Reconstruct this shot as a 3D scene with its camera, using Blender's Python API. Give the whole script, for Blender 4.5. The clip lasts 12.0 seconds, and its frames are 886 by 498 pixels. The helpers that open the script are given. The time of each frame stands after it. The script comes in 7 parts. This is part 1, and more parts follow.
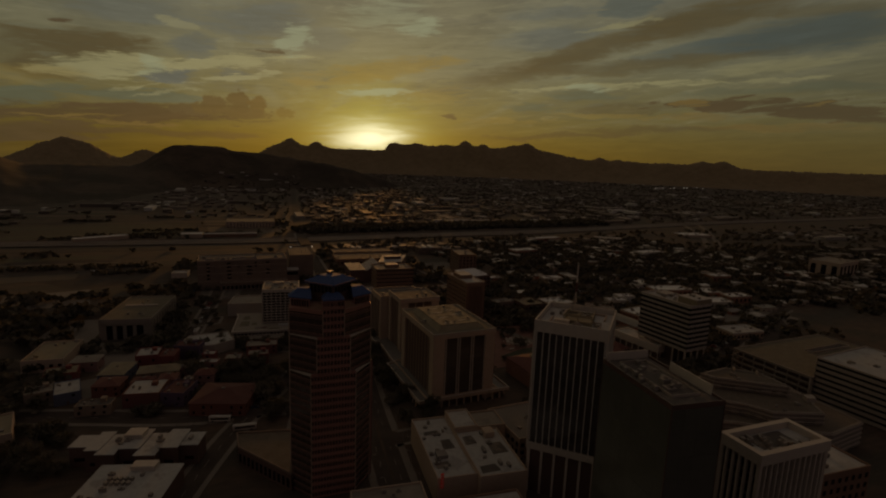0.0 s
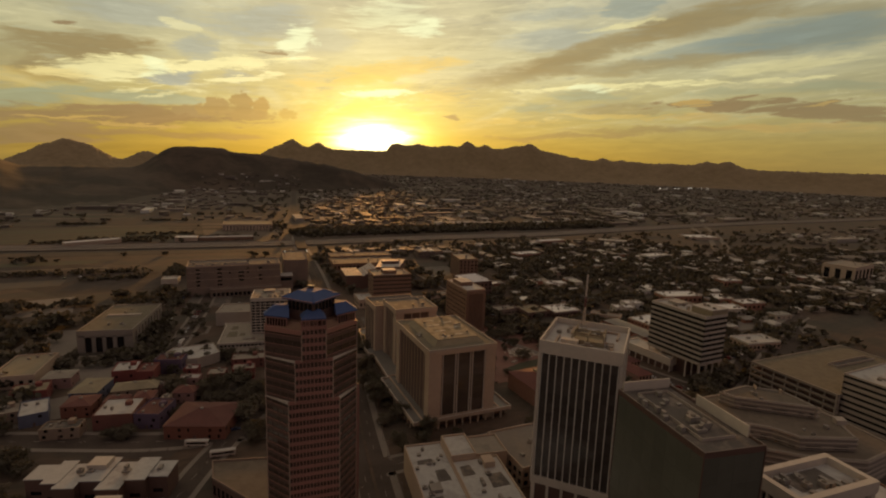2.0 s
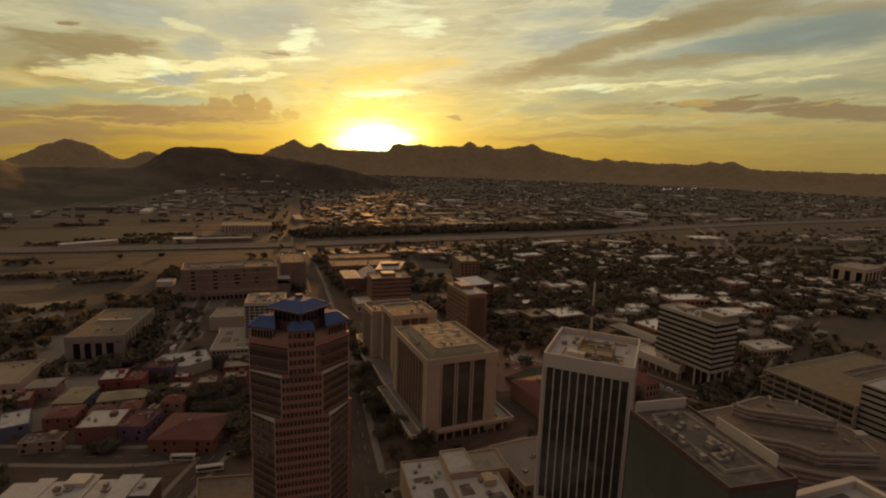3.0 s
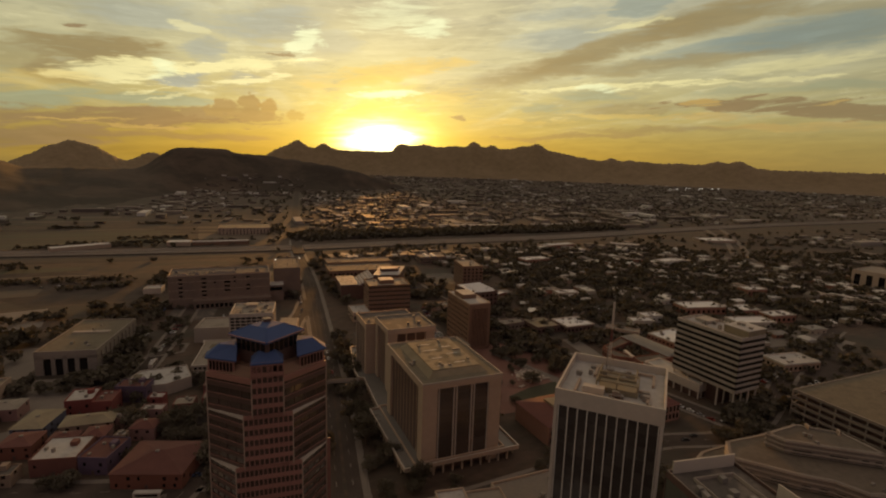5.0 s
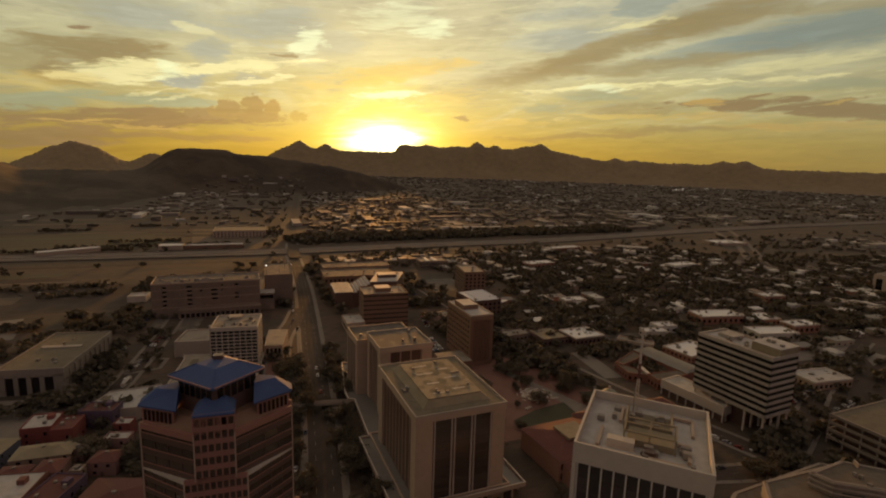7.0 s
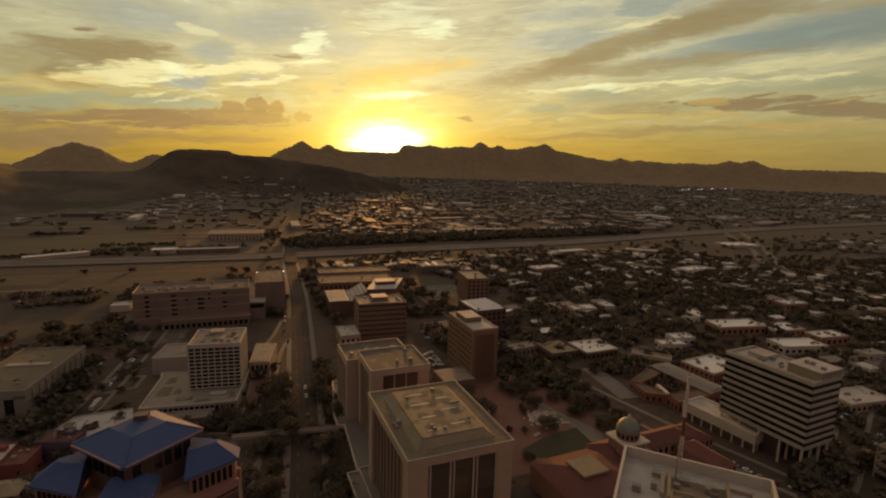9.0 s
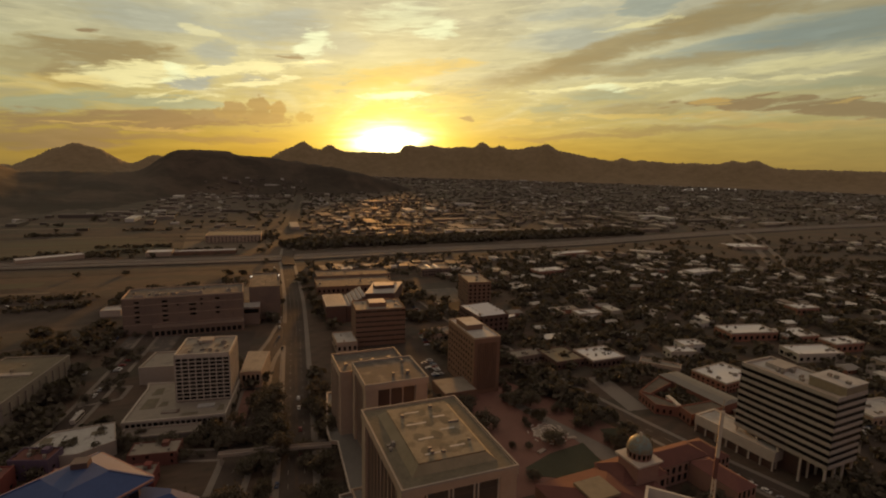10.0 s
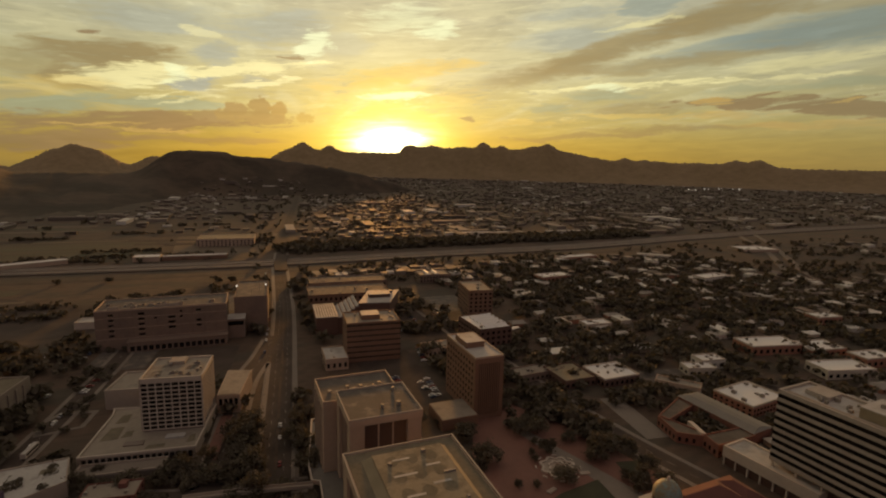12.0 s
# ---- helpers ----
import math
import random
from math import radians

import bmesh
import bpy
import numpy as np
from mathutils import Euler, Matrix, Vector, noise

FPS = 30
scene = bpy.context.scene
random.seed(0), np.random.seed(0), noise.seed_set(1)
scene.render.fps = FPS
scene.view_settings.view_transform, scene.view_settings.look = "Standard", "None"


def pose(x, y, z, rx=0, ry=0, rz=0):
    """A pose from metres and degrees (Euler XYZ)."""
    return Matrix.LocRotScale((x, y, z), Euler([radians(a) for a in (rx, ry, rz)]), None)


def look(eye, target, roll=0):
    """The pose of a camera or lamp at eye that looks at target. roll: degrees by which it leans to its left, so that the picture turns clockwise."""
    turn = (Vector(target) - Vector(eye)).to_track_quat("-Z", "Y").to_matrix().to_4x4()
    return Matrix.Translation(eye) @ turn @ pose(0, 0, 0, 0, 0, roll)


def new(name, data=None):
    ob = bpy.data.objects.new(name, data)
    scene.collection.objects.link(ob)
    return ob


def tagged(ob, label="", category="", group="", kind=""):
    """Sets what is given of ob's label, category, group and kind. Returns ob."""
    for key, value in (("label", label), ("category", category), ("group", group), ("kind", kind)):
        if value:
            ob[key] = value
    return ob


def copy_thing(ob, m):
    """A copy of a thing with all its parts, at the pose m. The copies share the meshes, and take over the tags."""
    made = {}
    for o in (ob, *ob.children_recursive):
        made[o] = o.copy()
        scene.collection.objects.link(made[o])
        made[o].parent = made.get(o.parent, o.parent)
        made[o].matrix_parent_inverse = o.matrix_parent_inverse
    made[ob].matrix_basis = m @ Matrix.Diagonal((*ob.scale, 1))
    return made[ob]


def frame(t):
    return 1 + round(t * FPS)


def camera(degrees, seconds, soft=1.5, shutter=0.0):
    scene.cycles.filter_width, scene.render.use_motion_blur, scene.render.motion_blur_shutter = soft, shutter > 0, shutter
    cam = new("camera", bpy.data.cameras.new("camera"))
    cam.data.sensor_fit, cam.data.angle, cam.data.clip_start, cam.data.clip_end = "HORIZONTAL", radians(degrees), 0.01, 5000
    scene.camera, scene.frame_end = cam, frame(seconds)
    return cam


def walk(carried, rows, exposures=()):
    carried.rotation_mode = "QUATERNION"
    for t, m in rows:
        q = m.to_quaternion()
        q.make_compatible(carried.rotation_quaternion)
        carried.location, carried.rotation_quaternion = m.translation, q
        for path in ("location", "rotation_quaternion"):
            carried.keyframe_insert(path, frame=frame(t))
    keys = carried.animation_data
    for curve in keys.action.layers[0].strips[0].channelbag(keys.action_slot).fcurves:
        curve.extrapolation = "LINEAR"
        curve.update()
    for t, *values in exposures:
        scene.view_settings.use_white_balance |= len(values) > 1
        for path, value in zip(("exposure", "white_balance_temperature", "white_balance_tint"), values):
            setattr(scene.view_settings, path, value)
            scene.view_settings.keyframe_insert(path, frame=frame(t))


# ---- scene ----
cam = camera(81.5, 12.0, soft=2.1)
PATH = [
    (0, (-9.105, 5.248, 147.035), (-5.0749, 14.2401, 145.3330), 2.14),
    (0.5, (-6.002, 10.150, 147.171), (-1.9830, 19.1479, 145.4736), 2.10),
    (1, (-2.890, 15.082, 147.286), (1.1198, 24.0852, 145.5923), 2.07),
    (1.5, (0.295, 20.163, 147.379), (4.2935, 29.1720, 145.6878), 2.04),
    (2, (3.587, 25.463, 147.449), (7.5686, 34.4791, 145.7601), 2.01),
    (2.5, (6.991, 31.013, 147.499), (10.9534, 40.0386, 145.8106), 1.98),
    (3, (10.499, 36.819, 147.529), (14.4395, 45.8536, 145.8414), 1.96),
    (3.5, (14.090, 42.862, 147.542), (18.0079, 51.9066, 145.8554), 1.93),
    (4, (17.737, 49.113, 147.542), (21.6334, 58.1667, 145.8563), 1.91),
    (4.5, (21.411, 55.534, 147.532), (25.2891, 64.5961, 145.8481), 1.88),
    (5, (25.089, 62.085, 147.518), (28.9498, 71.1552, 145.8351), 1.85),
    (5.5, (28.748, 68.731, 147.503), (32.5946, 77.8069, 145.8214), 1.83),
    (6, (32.376, 75.438, 147.491), (36.2091, 84.5201, 145.8114), 1.80),
    (6.5, (35.967, 82.183, 147.487), (39.7862, 91.2712, 145.8088), 1.76),
    (7, (39.521, 88.952, 147.494), (43.3268, 98.0462, 145.8171), 1.73),
    (7.5, (43.048, 95.740, 147.514), (46.8389, 104.8404, 145.8388), 1.70),
    (8, (46.562, 102.550, 147.550), (50.3360, 111.6584, 145.8759), 1.66),
    (8.5, (50.079, 109.396, 147.602), (53.8349, 118.5116, 145.9291), 1.62),
    (9, (53.615, 116.293, 147.671), (57.3520, 125.4165, 145.9980), 1.58),
    (9.5, (57.179, 123.261, 147.753), (60.8989, 132.3912, 146.0807), 1.55),
    (10, (60.772, 130.314, 147.845), (64.4768, 139.4507, 146.1739), 1.51),
    (10.5, (64.374, 137.462, 147.943), (68.0699, 146.6022, 146.2722), 1.47),
    (11, (67.947, 144.696, 148.039), (71.6375, 153.8385, 146.3685), 1.44),
    (11.5, (71.415, 151.988, 148.122), (75.1049, 161.1319, 146.4536), 1.40),
    (12, (74.666, 159.281, 148.181), (78.3535, 168.4257, 146.5158), 1.38),
]
walk(cam, [(t, look(eye, target, roll)) for t, eye, target, roll in PATH],
     exposures=((0, -2.0), (0.25, -1.4), (0.5, -0.8), (0.75, -0.38), (1.0, -0.1), (1.5, 0.0), (2.0, 0.0), (12.0, 0.0)))
# ---- light ----
SUN_AZ, SUN_EL = 16.0, 4.0          # degrees, clockwise from +y, above the horizon
sun_dir = Vector((math.sin(radians(SUN_AZ)) * math.cos(radians(SUN_EL)), math.cos(radians(SUN_AZ)) * math.cos(radians(SUN_EL)), math.sin(radians(SUN_EL))))
HEART = Vector((math.sin(radians(SUN_AZ)), math.cos(radians(SUN_AZ)), math.tan(radians(2.2)))).normalized()   # brightest cloud, just under the sun
lamp = bpy.data.lights.new("sun", "SUN")
lamp.energy, lamp.angle, lamp.color = 3.6, radians(5.0), (1.0, 0.43, 0.10)
sun = new("sun", lamp)
sun.matrix_world = look(sun_dir * 3000, (0, 0, 0))


class Nodes:
    """Short hand for building a node tree."""

    def __init__(self, tree):
        self.tree = tree
        tree.nodes.clear()

    def add(self, kind):
        return self.tree.nodes.new(kind)

    def link(self, a, b):
        self.tree.links.new(a, b)

    def put(self, socket, value):
        if isinstance(value, bpy.types.NodeSocket):
            self.link(value, socket)
        else:
            socket.default_value = value

    def math(self, op, a, b=0.0, c=0.0, clamp=False):
        n = self.add("ShaderNodeMath")
        n.operation, n.use_clamp = op, clamp
        for s, v in zip(n.inputs, (a, b, c)):
            self.put(s, v)
        return n.outputs[0]

    def step(self, value, lo, hi):
        n = self.add("ShaderNodeMapRange")
        n.interpolation_type = "SMOOTHSTEP"
        for s, v in zip(n.inputs, (value, lo, hi, 0.0, 1.0)):
            self.put(s, v)
        return n.outputs[0]

    def mix(self, f, a, b, blend="MIX"):
        n = self.add("ShaderNodeMix")
        n.data_type, n.blend_type = "RGBA", blend
        for s, v in zip((n.inputs[0], n.inputs[6], n.inputs[7]), (f, a, b)):
            if isinstance(v, tuple) and len(v) == 3:
                v = (*v, 1.0)
            self.put(s, v)
        return n.outputs[2]

    def noise(self, vec, scale, detail=4.0, rough=0.55, distort=0.0):
        n = self.add("ShaderNodeTexNoise")
        self.link(vec, n.inputs["Vector"])
        n.inputs["Scale"].default_value, n.inputs["Detail"].default_value = scale, detail
        n.inputs["Roughness"].default_value, n.inputs["Distortion"].default_value = rough, distort
        return n.outputs["Fac"]

    def vec(self, x, y, z=0.0):
        n = self.add("ShaderNodeCombineXYZ")
        for s, v in zip(n.inputs, (x, y, z)):
            self.put(s, v)
        return n.outputs[0]

    def ramp(self, f, stops):
        n = self.add("ShaderNodeValToRGB")
        e = n.color_ramp.elements
        while len(e) < len(stops):
            e.new(0.5)
        for k, (p, c) in zip(e, stops):
            k.position, k.color = p, (*c, 1.0)
        self.put(n.inputs[0], f)
        return n.outputs[0]


def make_sky():
    """Evening sky: thin high cloud with blue gaps over a yellow-orange horizon, brightest round the low sun."""
    world = bpy.data.worlds.new("evening_sky")
    scene.world = world
    world.use_nodes = True
    n = Nodes(world.node_tree)
    way = n.add("ShaderNodeTexCoord").outputs["Generated"]
    xyz = n.add("ShaderNodeSeparateXYZ")
    n.link(way, xyz.inputs[0])
    x, y, z = xyz.outputs
    az = n.math("MULTIPLY", n.math("ARCTAN2", x, y), 57.2958)
    el = n.math("MULTIPLY", n.math("ARCSINE", z), 57.2958)
    # the cloud sheet lies on a flat layer high above, so its fibres run together towards the horizon
    low = n.math("ADD", n.math("MAXIMUM", z, 0.0), 0.07)
    across, along = n.math("DIVIDE", x, low), n.math("DIVIDE", y, low)
    fibre = n.noise(n.vec(n.math("SUBTRACT", n.math("MULTIPLY", across, 1.5), n.math("MULTIPLY", along, 0.20)), n.math("MULTIPLY", along, 0.34), 2.0), 1.0, 8, 0.55, 0.5)
    heap = n.noise(n.vec(across, n.math("MULTIPLY", along, 0.8), 6.0), 1.25, 8, 0.56, 0.8)
    ripple = n.noise(n.vec(n.math("MULTIPLY", az, 0.30), n.math("SUBTRACT", n.math("MULTIPLY", el, 1.9), n.math("MULTIPLY", az, 0.12)), 11.0), 1.0, 8, 0.6, 1.1)
    comb = n.noise(n.vec(n.math("MULTIPLY", az, 0.16), n.math("SUBTRACT", n.math("MULTIPLY", el, 1.25), n.math("MULTIPLY", az, 0.05)), 4.0), 1.0, 7, 0.55, 0.9)
    el_n = n.math("DIVIDE", n.math("MAXIMUM", el, 0.0), 30.0)
    sky = n.ramp(el_n, ((0.0, (0.36, 0.215, 0.028)), (0.08, (0.42, 0.285, 0.055)), (0.18, (0.49, 0.405, 0.15)), (0.32, (0.53, 0.49, 0.275)), (0.52, (0.45, 0.43, 0.30)), (0.72, (0.42, 0.34, 0.26)), (1.0, (0.38, 0.265, 0.205))))
    # glow round the sun
    dot = n.add("ShaderNodeVectorMath")
    dot.operation = "DOT_PRODUCT"
    n.link(way, dot.inputs[0])
    dot.inputs[1].default_value = HEART
    off = n.math("MULTIPLY", n.math("ARCCOSINE", n.math("MINIMUM", dot.outputs["Value"], 1.0)), 57.2958)

    def glow(width, colour, by):
        f = n.math("EXPONENT", n.math("MULTIPLY", n.math("POWER", n.math("DIVIDE", by, width), 2.0), -1.0))
        return n.mix(f, (0, 0, 0), colour)

    for width, colour in ((22.0, (0.13, 0.085, 0.0)), (8.0, (0.20, 0.15, 0.0))):
        sky = n.mix(1.0, sky, glow(width, colour, off), "ADD")
    # loose cloud between the larger forms
    high = n.step(el, 2.5, 6.5)
    sky = n.mix(n.math("MULTIPLY", n.math("MULTIPLY", n.step(heap, 0.50, 0.72), high), 0.45), sky, (0.50, 0.46, 0.31))
    sky = n.mix(n.math("MULTIPLY", n.math("MULTIPLY", n.step(fibre, 0.46, 0.66), high), 0.38), sky, (0.80, 0.75, 0.44))
    sky = n.mix(n.math("MULTIPLY", n.math("MULTIPLY", n.step(fibre, 0.46, 0.32), high), 0.32), sky, (0.40, 0.345, 0.19))
    sky = n.mix(n.math("MULTIPLY", n.math("MULTIPLY", n.step(ripple, 0.55, 0.70), high), 0.30), sky, (0.86, 0.80, 0.46))
    sky = n.mix(n.math("MULTIPLY", n.math("MULTIPLY", n.step(ripple, 0.45, 0.30), high), 0.34), sky, (0.41, 0.39, 0.27))
    # ragged edges: the angles are bent by noise before the cloud forms are laid in
    curl = n.noise(n.vec(n.math("MULTIPLY", az, 0.26), n.math("MULTIPLY", el, 0.8), 5.0), 1.0, 9, 0.58, 0.5)
    curl2 = n.noise(n.vec(n.math("MULTIPLY", az, 0.26), n.math("MULTIPLY", el, 0.8), 15.0), 1.0, 9, 0.58, 0.5)
    az_w = n.math("ADD", az, n.math("MULTIPLY", n.math("SUBTRACT", curl2, 0.5), 5.0))
    el_w = n.math("ADD", el, n.math("MULTIPLY", n.math("SUBTRACT", curl, 0.5), 1.5))
    fray = n.math("ADD", n.math("MULTIPLY", n.math("SUBTRACT", comb, 0.5), 6.0), n.math("MULTIPLY", n.math("SUBTRACT", ripple, 0.5), 4.0))

    def banks(sky, colour, rows):
        """Clouds of one colour. Each row: bearing, height, half width, half depth, slope, cover, softness, raggedness."""
        for a0, e0, wa, we, slope, cover, soft, rough in rows:
            da = n.math("DIVIDE", n.math("SUBTRACT", az_w, a0), wa)
            de = n.math("DIVIDE", n.math("SUBTRACT", n.math("SUBTRACT", el_w, e0), n.math("MULTIPLY", n.math("SUBTRACT", az_w, a0), slope)), we)
            d = n.math("ADD", n.math("MULTIPLY", da, da), n.math("MULTIPLY", de, de))
            d = n.math("ADD", d, n.math("MULTIPLY", fray, -rough))
            f = n.math("MULTIPLY", n.math("SUBTRACT", 1.0, n.step(d, 1.0 - 0.9 * soft, 1.0 + 1.1 * soft)), cover)
            sky = n.mix(f, sky, colour)
        return sky

    # thin grey-blue sky between the clouds
    sky = banks(sky, (0.381, 0.392, 0.305), ((-6.5, 12.3, 5.4, 1.20, 0.04, 0.75, 1.0, 0.5), (4.8, 12.7, 4.8, 1.52, 0.09, 0.8, 1.0, 0.6), (-1.2, 10.0, 1.8, 1.21, -0.09, 0.8, 0.9, 0.8), (-3.3, 7.2, 1.9, 0.87, 0.10, 0.95, 0.7, 0.6), (2.0, 7.5, 1.6, 0.53, 0.08, 0.55, 0.9, 0.8), (11.2, 11.6, 2.0, 0.95, 0.06, 0.75, 1, 0.6), (34.2, 12.6, 4.8, 0.95, 0.09, 0.8, 1, 0.5), (34.9, 15.0, 4.5, 0.66, 0.01, 0.7, 0.8, 0.7)))
    # green-blue gaps low over the clouds
    sky = banks(sky, (0.332, 0.352, 0.209), ((-14.9, 4.1, 3.4, 0.66, 0.09, 0.9, 0.8, 0.7), (-7.6, 4.9, 5.4, 0.61, 0.05, 0.85, 0.8, 0.8), (38.3, 7.0, 3.4, 0.61, -0.01, 0.65, 0.9, 0.9), (33.5, 5.8, 2.9, 0.41, 0.01, 0.6, 0.9, 0.9), (59.7, 7.5, 3.1, 0.46, -0.00, 0.7, 0.9, 0.6), (51.2, 7.3, 4.2, 0.31, 0.02, 0.5, 0.9, 0.8)))
    # open blue sky
    sky = banks(sky, (0.223, 0.279, 0.254), ((56.8, 11.8, 6.5, 1.36, 0.02, 0.95, 0.9, 0.35), (49.4, 11.3, 5.7, 0.64, 0.11, 0.6, 1, 0.5), (41.9, 15.3, 2.4, 0.78, 0.03, 0.6, 0.8, 0.8), (61.3, 12.2, 2.2, 1.10, -0.13, 0.6, 1, 0.4)))
    # tan sheet
    sky = banks(sky, (0.305, 0.223, 0.089), ((-10.0, 8.8, 5.5, 1.23, 0.04, 0.97, 0.8, 0.7), (-12.7, 6.5, 2.6, 0.84, 0.00, 0.95, 0.8, 0.7), (-16.1, 7.6, 2.2, 1.32, 0.14, 0.5, 1, 0.6), (39.6, 11.8, 8.1, 0.89, 0.25, 0.85, 1, 0.45), (49.1, 13.9, 6.1, 1.13, 0.13, 0.9, 1, 0.45), (32.4, 9.5, 6.4, 0.89, 0.17, 0.65, 1, 0.5), (44.5, 10.0, 10.2, 0.57, 0.06, 0.7, 1, 0.5), (58.1, 13.7, 4.7, 0.48, -0.03, 0.5, 1, 0.5), (42.8, 5.7, 3.8, 0.76, -0.01, 0.6, 0.8, 0.9)))
    # rosy cream sheet
    sky = banks(sky, (0.672, 0.604, 0.332), ((26.7, 15.5, 5.3, 0.81, 0.00, 0.5, 1, 0.5), (13.8, 11.7, 7.5, 2.02, 0.14, 0.5, 1, 0.6), (25.2, 10.4, 6.5, 1.65, 0.15, 0.45, 1, 0.6), (-14.4, 10.9, 3.4, 0.78, -0.06, 0.4, 1, 0.7)))
    # lit cream wisps
    sky = banks(sky, (0.871, 0.776, 0.371), ((-7.9, 7.3, 4.5, 1.03, 0.13, 0.95, 0.7, 0.9), (1.5, 8.7, 6.3, 0.42, 0.16, 0.95, 0.7, 1.0), (3.4, 7.5, 4.3, 0.32, 0.17, 0.9, 0.7, 1.0), (-6.9, 5.5, 1.8, 0.20, 0.20, 0.7, 0.8, 1.0), (-2.6, 5.6, 3.0, 0.15, 0.18, 0.5, 0.8, 1), (38.8, 7.9, 7.2, 0.28, 0.04, 0.8, 0.8, 0.9), (49.2, 8.2, 8.2, 0.15, -0.00, 0.75, 0.8, 0.7), (55.0, 9.4, 4.7, 0.48, 0.04, 0.6, 1, 0.6), (42.1, 13.8, 4.2, 0.20, 0.13, 0.6, 0.9, 0.8), (-2.1, 11.4, 1.9, 0.39, -0.18, 0.5, 0.9, 1)))
    # brightest wisps
    sky = banks(sky, (0.871, 0.922, 0.552), ((-5.0, 7.7, 0.8, 0.80, 0.10, 0.6, 0.9, 0.9), (8.0, 11.4, 1.5, 1.05, 0.36, 0.75, 0.9, 0.9), (17.3, 14.4, 3.5, 1.13, 0.13, 0.4, 1, 0.8), (20.9, 13.4, 1.9, 0.69, 0.03, 0.7, 1, 0.7), (16.8, 6.8, 3.0, 0.40, 0.09, 0.85, 0.9, 0.7), (38.8, 7.8, 1.7, 0.28, -0.01, 0.6, 0.9, 0.9)))
    # golden cloud
    sky = banks(sky, (0.73, 0.503, 0.122), ((16.8, 9.1, 7.7, 0.73, 0.15, 0.75, 0.9, 0.7), (12.7, 7.8, 3.5, 0.44, 0.15, 0.5, 0.9, 0.8), (23.5, 6.9, 3.0, 0.69, 0.03, 0.4, 1, 0.8), (-14.8, 5.8, 3.8, 0.65, 0.11, 0.45, 1, 0.7), (31.5, 4.4, 5.4, 0.23, 0.02, 0.5, 0.8, 0.9), (42.3, 5.1, 6.5, 0.22, 0.02, 0.5, 0.8, 0.9)))
    # brown bank
    sky = banks(sky, (0.27, 0.168, 0.068), ((-8.0, 3.1, 11.3, 0.87, 0.04, 0.95, 0.7, 0.8), (-15.2, 1.1, 7.3, 0.72, 0.05, 0.9, 0.8, 0.5), (-6.5, 4.1, 3.5, 0.25, 0.07, 0.8, 0.6, 0.8), (-3.3, 1.7, 6.9, 0.44, 0.02, 0.6, 0.9, 0.6), (55.0, 5.9, 7.0, 0.69, -0.03, 0.97, 0.6, 1.1), (60.0, 5.1, 4.3, 0.57, -0.07, 0.95, 0.7, 0.8), (49.0, 6.2, 2.5, 0.37, -0.02, 0.8, 0.7, 1.1), (45.7, 3.8, 7.8, 0.27, 0.03, 0.5, 0.9, 0.7), (35.7, 2.9, 7.5, 0.23, 0.06, 0.5, 0.9, 0.7)))
    # sunlit cloud rims
    sky = banks(sky, (0.578, 0.361, 0.089), ((-11.3, 2.7, 3.1, 0.13, 0.05, 0.75, 0.7, 0.7), (-6.6, 2.4, 5.1, 0.13, 0.00, 0.7, 0.7, 0.8), (48.5, 6.3, 1.7, 0.37, -0.02, 0.8, 0.6, 0.9), (58.9, 6.0, 0.9, 0.19, 0.34, 0.7, 0.7, 0.8), (49.6, 5.1, 4.4, 0.26, -0.01, 0.5, 0.9, 0.8), (56.1, 4.0, 6.0, 0.30, -0.01, 0.6, 0.9, 0.7)))
    # small dark cloud
    sky = banks(sky, (0.296, 0.195, 0.089), ((-11.7, 10.6, 1.0, 0.23, -0.01, 0.95, 0.6, 0.5), (6.2, 10.2, 1.4, 0.14, 0.08, 0.8, 0.6, 0.5), (24.4, 4.8, 0.7, 0.24, 0.03, 0.8, 0.6, 0.5)))
    # small heaped clouds low over the range
    puff = n.noise(n.vec(n.math("MULTIPLY", az, 0.8), n.math("MULTIPLY", el, 1.0), 2.2), 1.1, 6, 0.6, 0.3)
    for a0, e0, wa, we, colour, amount in ((-1.5, 3.9, 2.2, 0.55, (0.33, 0.22, 0.085), 0.9), (0.1, 4.6, 1.3, 0.95, (0.36, 0.235, 0.08), 0.95), (2.7, 4.8, 1.2, 1.2, (0.37, 0.24, 0.075), 0.95), (4.3, 4.7, 0.9, 0.9, (0.42, 0.26, 0.07), 0.9), (2.0, 4.0, 3.6, 0.6, (0.38, 0.245, 0.075), 0.85), (7.0, 4.2, 0.9, 0.6, (0.50, 0.32, 0.07), 0.8)):
        da, de = n.math("DIVIDE", n.math("SUBTRACT", az, a0), wa), n.math("DIVIDE", n.math("SUBTRACT", el, e0), we)
        d = n.math("ADD", n.math("ADD", n.math("MULTIPLY", da, da), n.math("MULTIPLY", de, de)), n.math("MULTIPLY", n.math("SUBTRACT", puff, 0.5), 4.2))
        sky = n.mix(n.math("MULTIPLY", n.step(d, 1.35, 0.65), amount), sky, colour)
    # grain within the clouds
    tone = n.math("ADD", 1.0, n.math("ADD", n.math("MULTIPLY", n.math("SUBTRACT", comb, 0.5), 0.50), n.math("MULTIPLY", n.math("SUBTRACT", ripple, 0.5), 0.32)))
    grey = n.add("ShaderNodeCombineColor")
    for socket in grey.inputs[:3]:
        n.link(tone, socket)
    sky = n.mix(1.0, sky, grey.outputs[0], "MULTIPLY")
    # the sky dulls away from the sun
    side = n.math("ABSOLUTE", n.math("SUBTRACT", az, SUN_AZ))
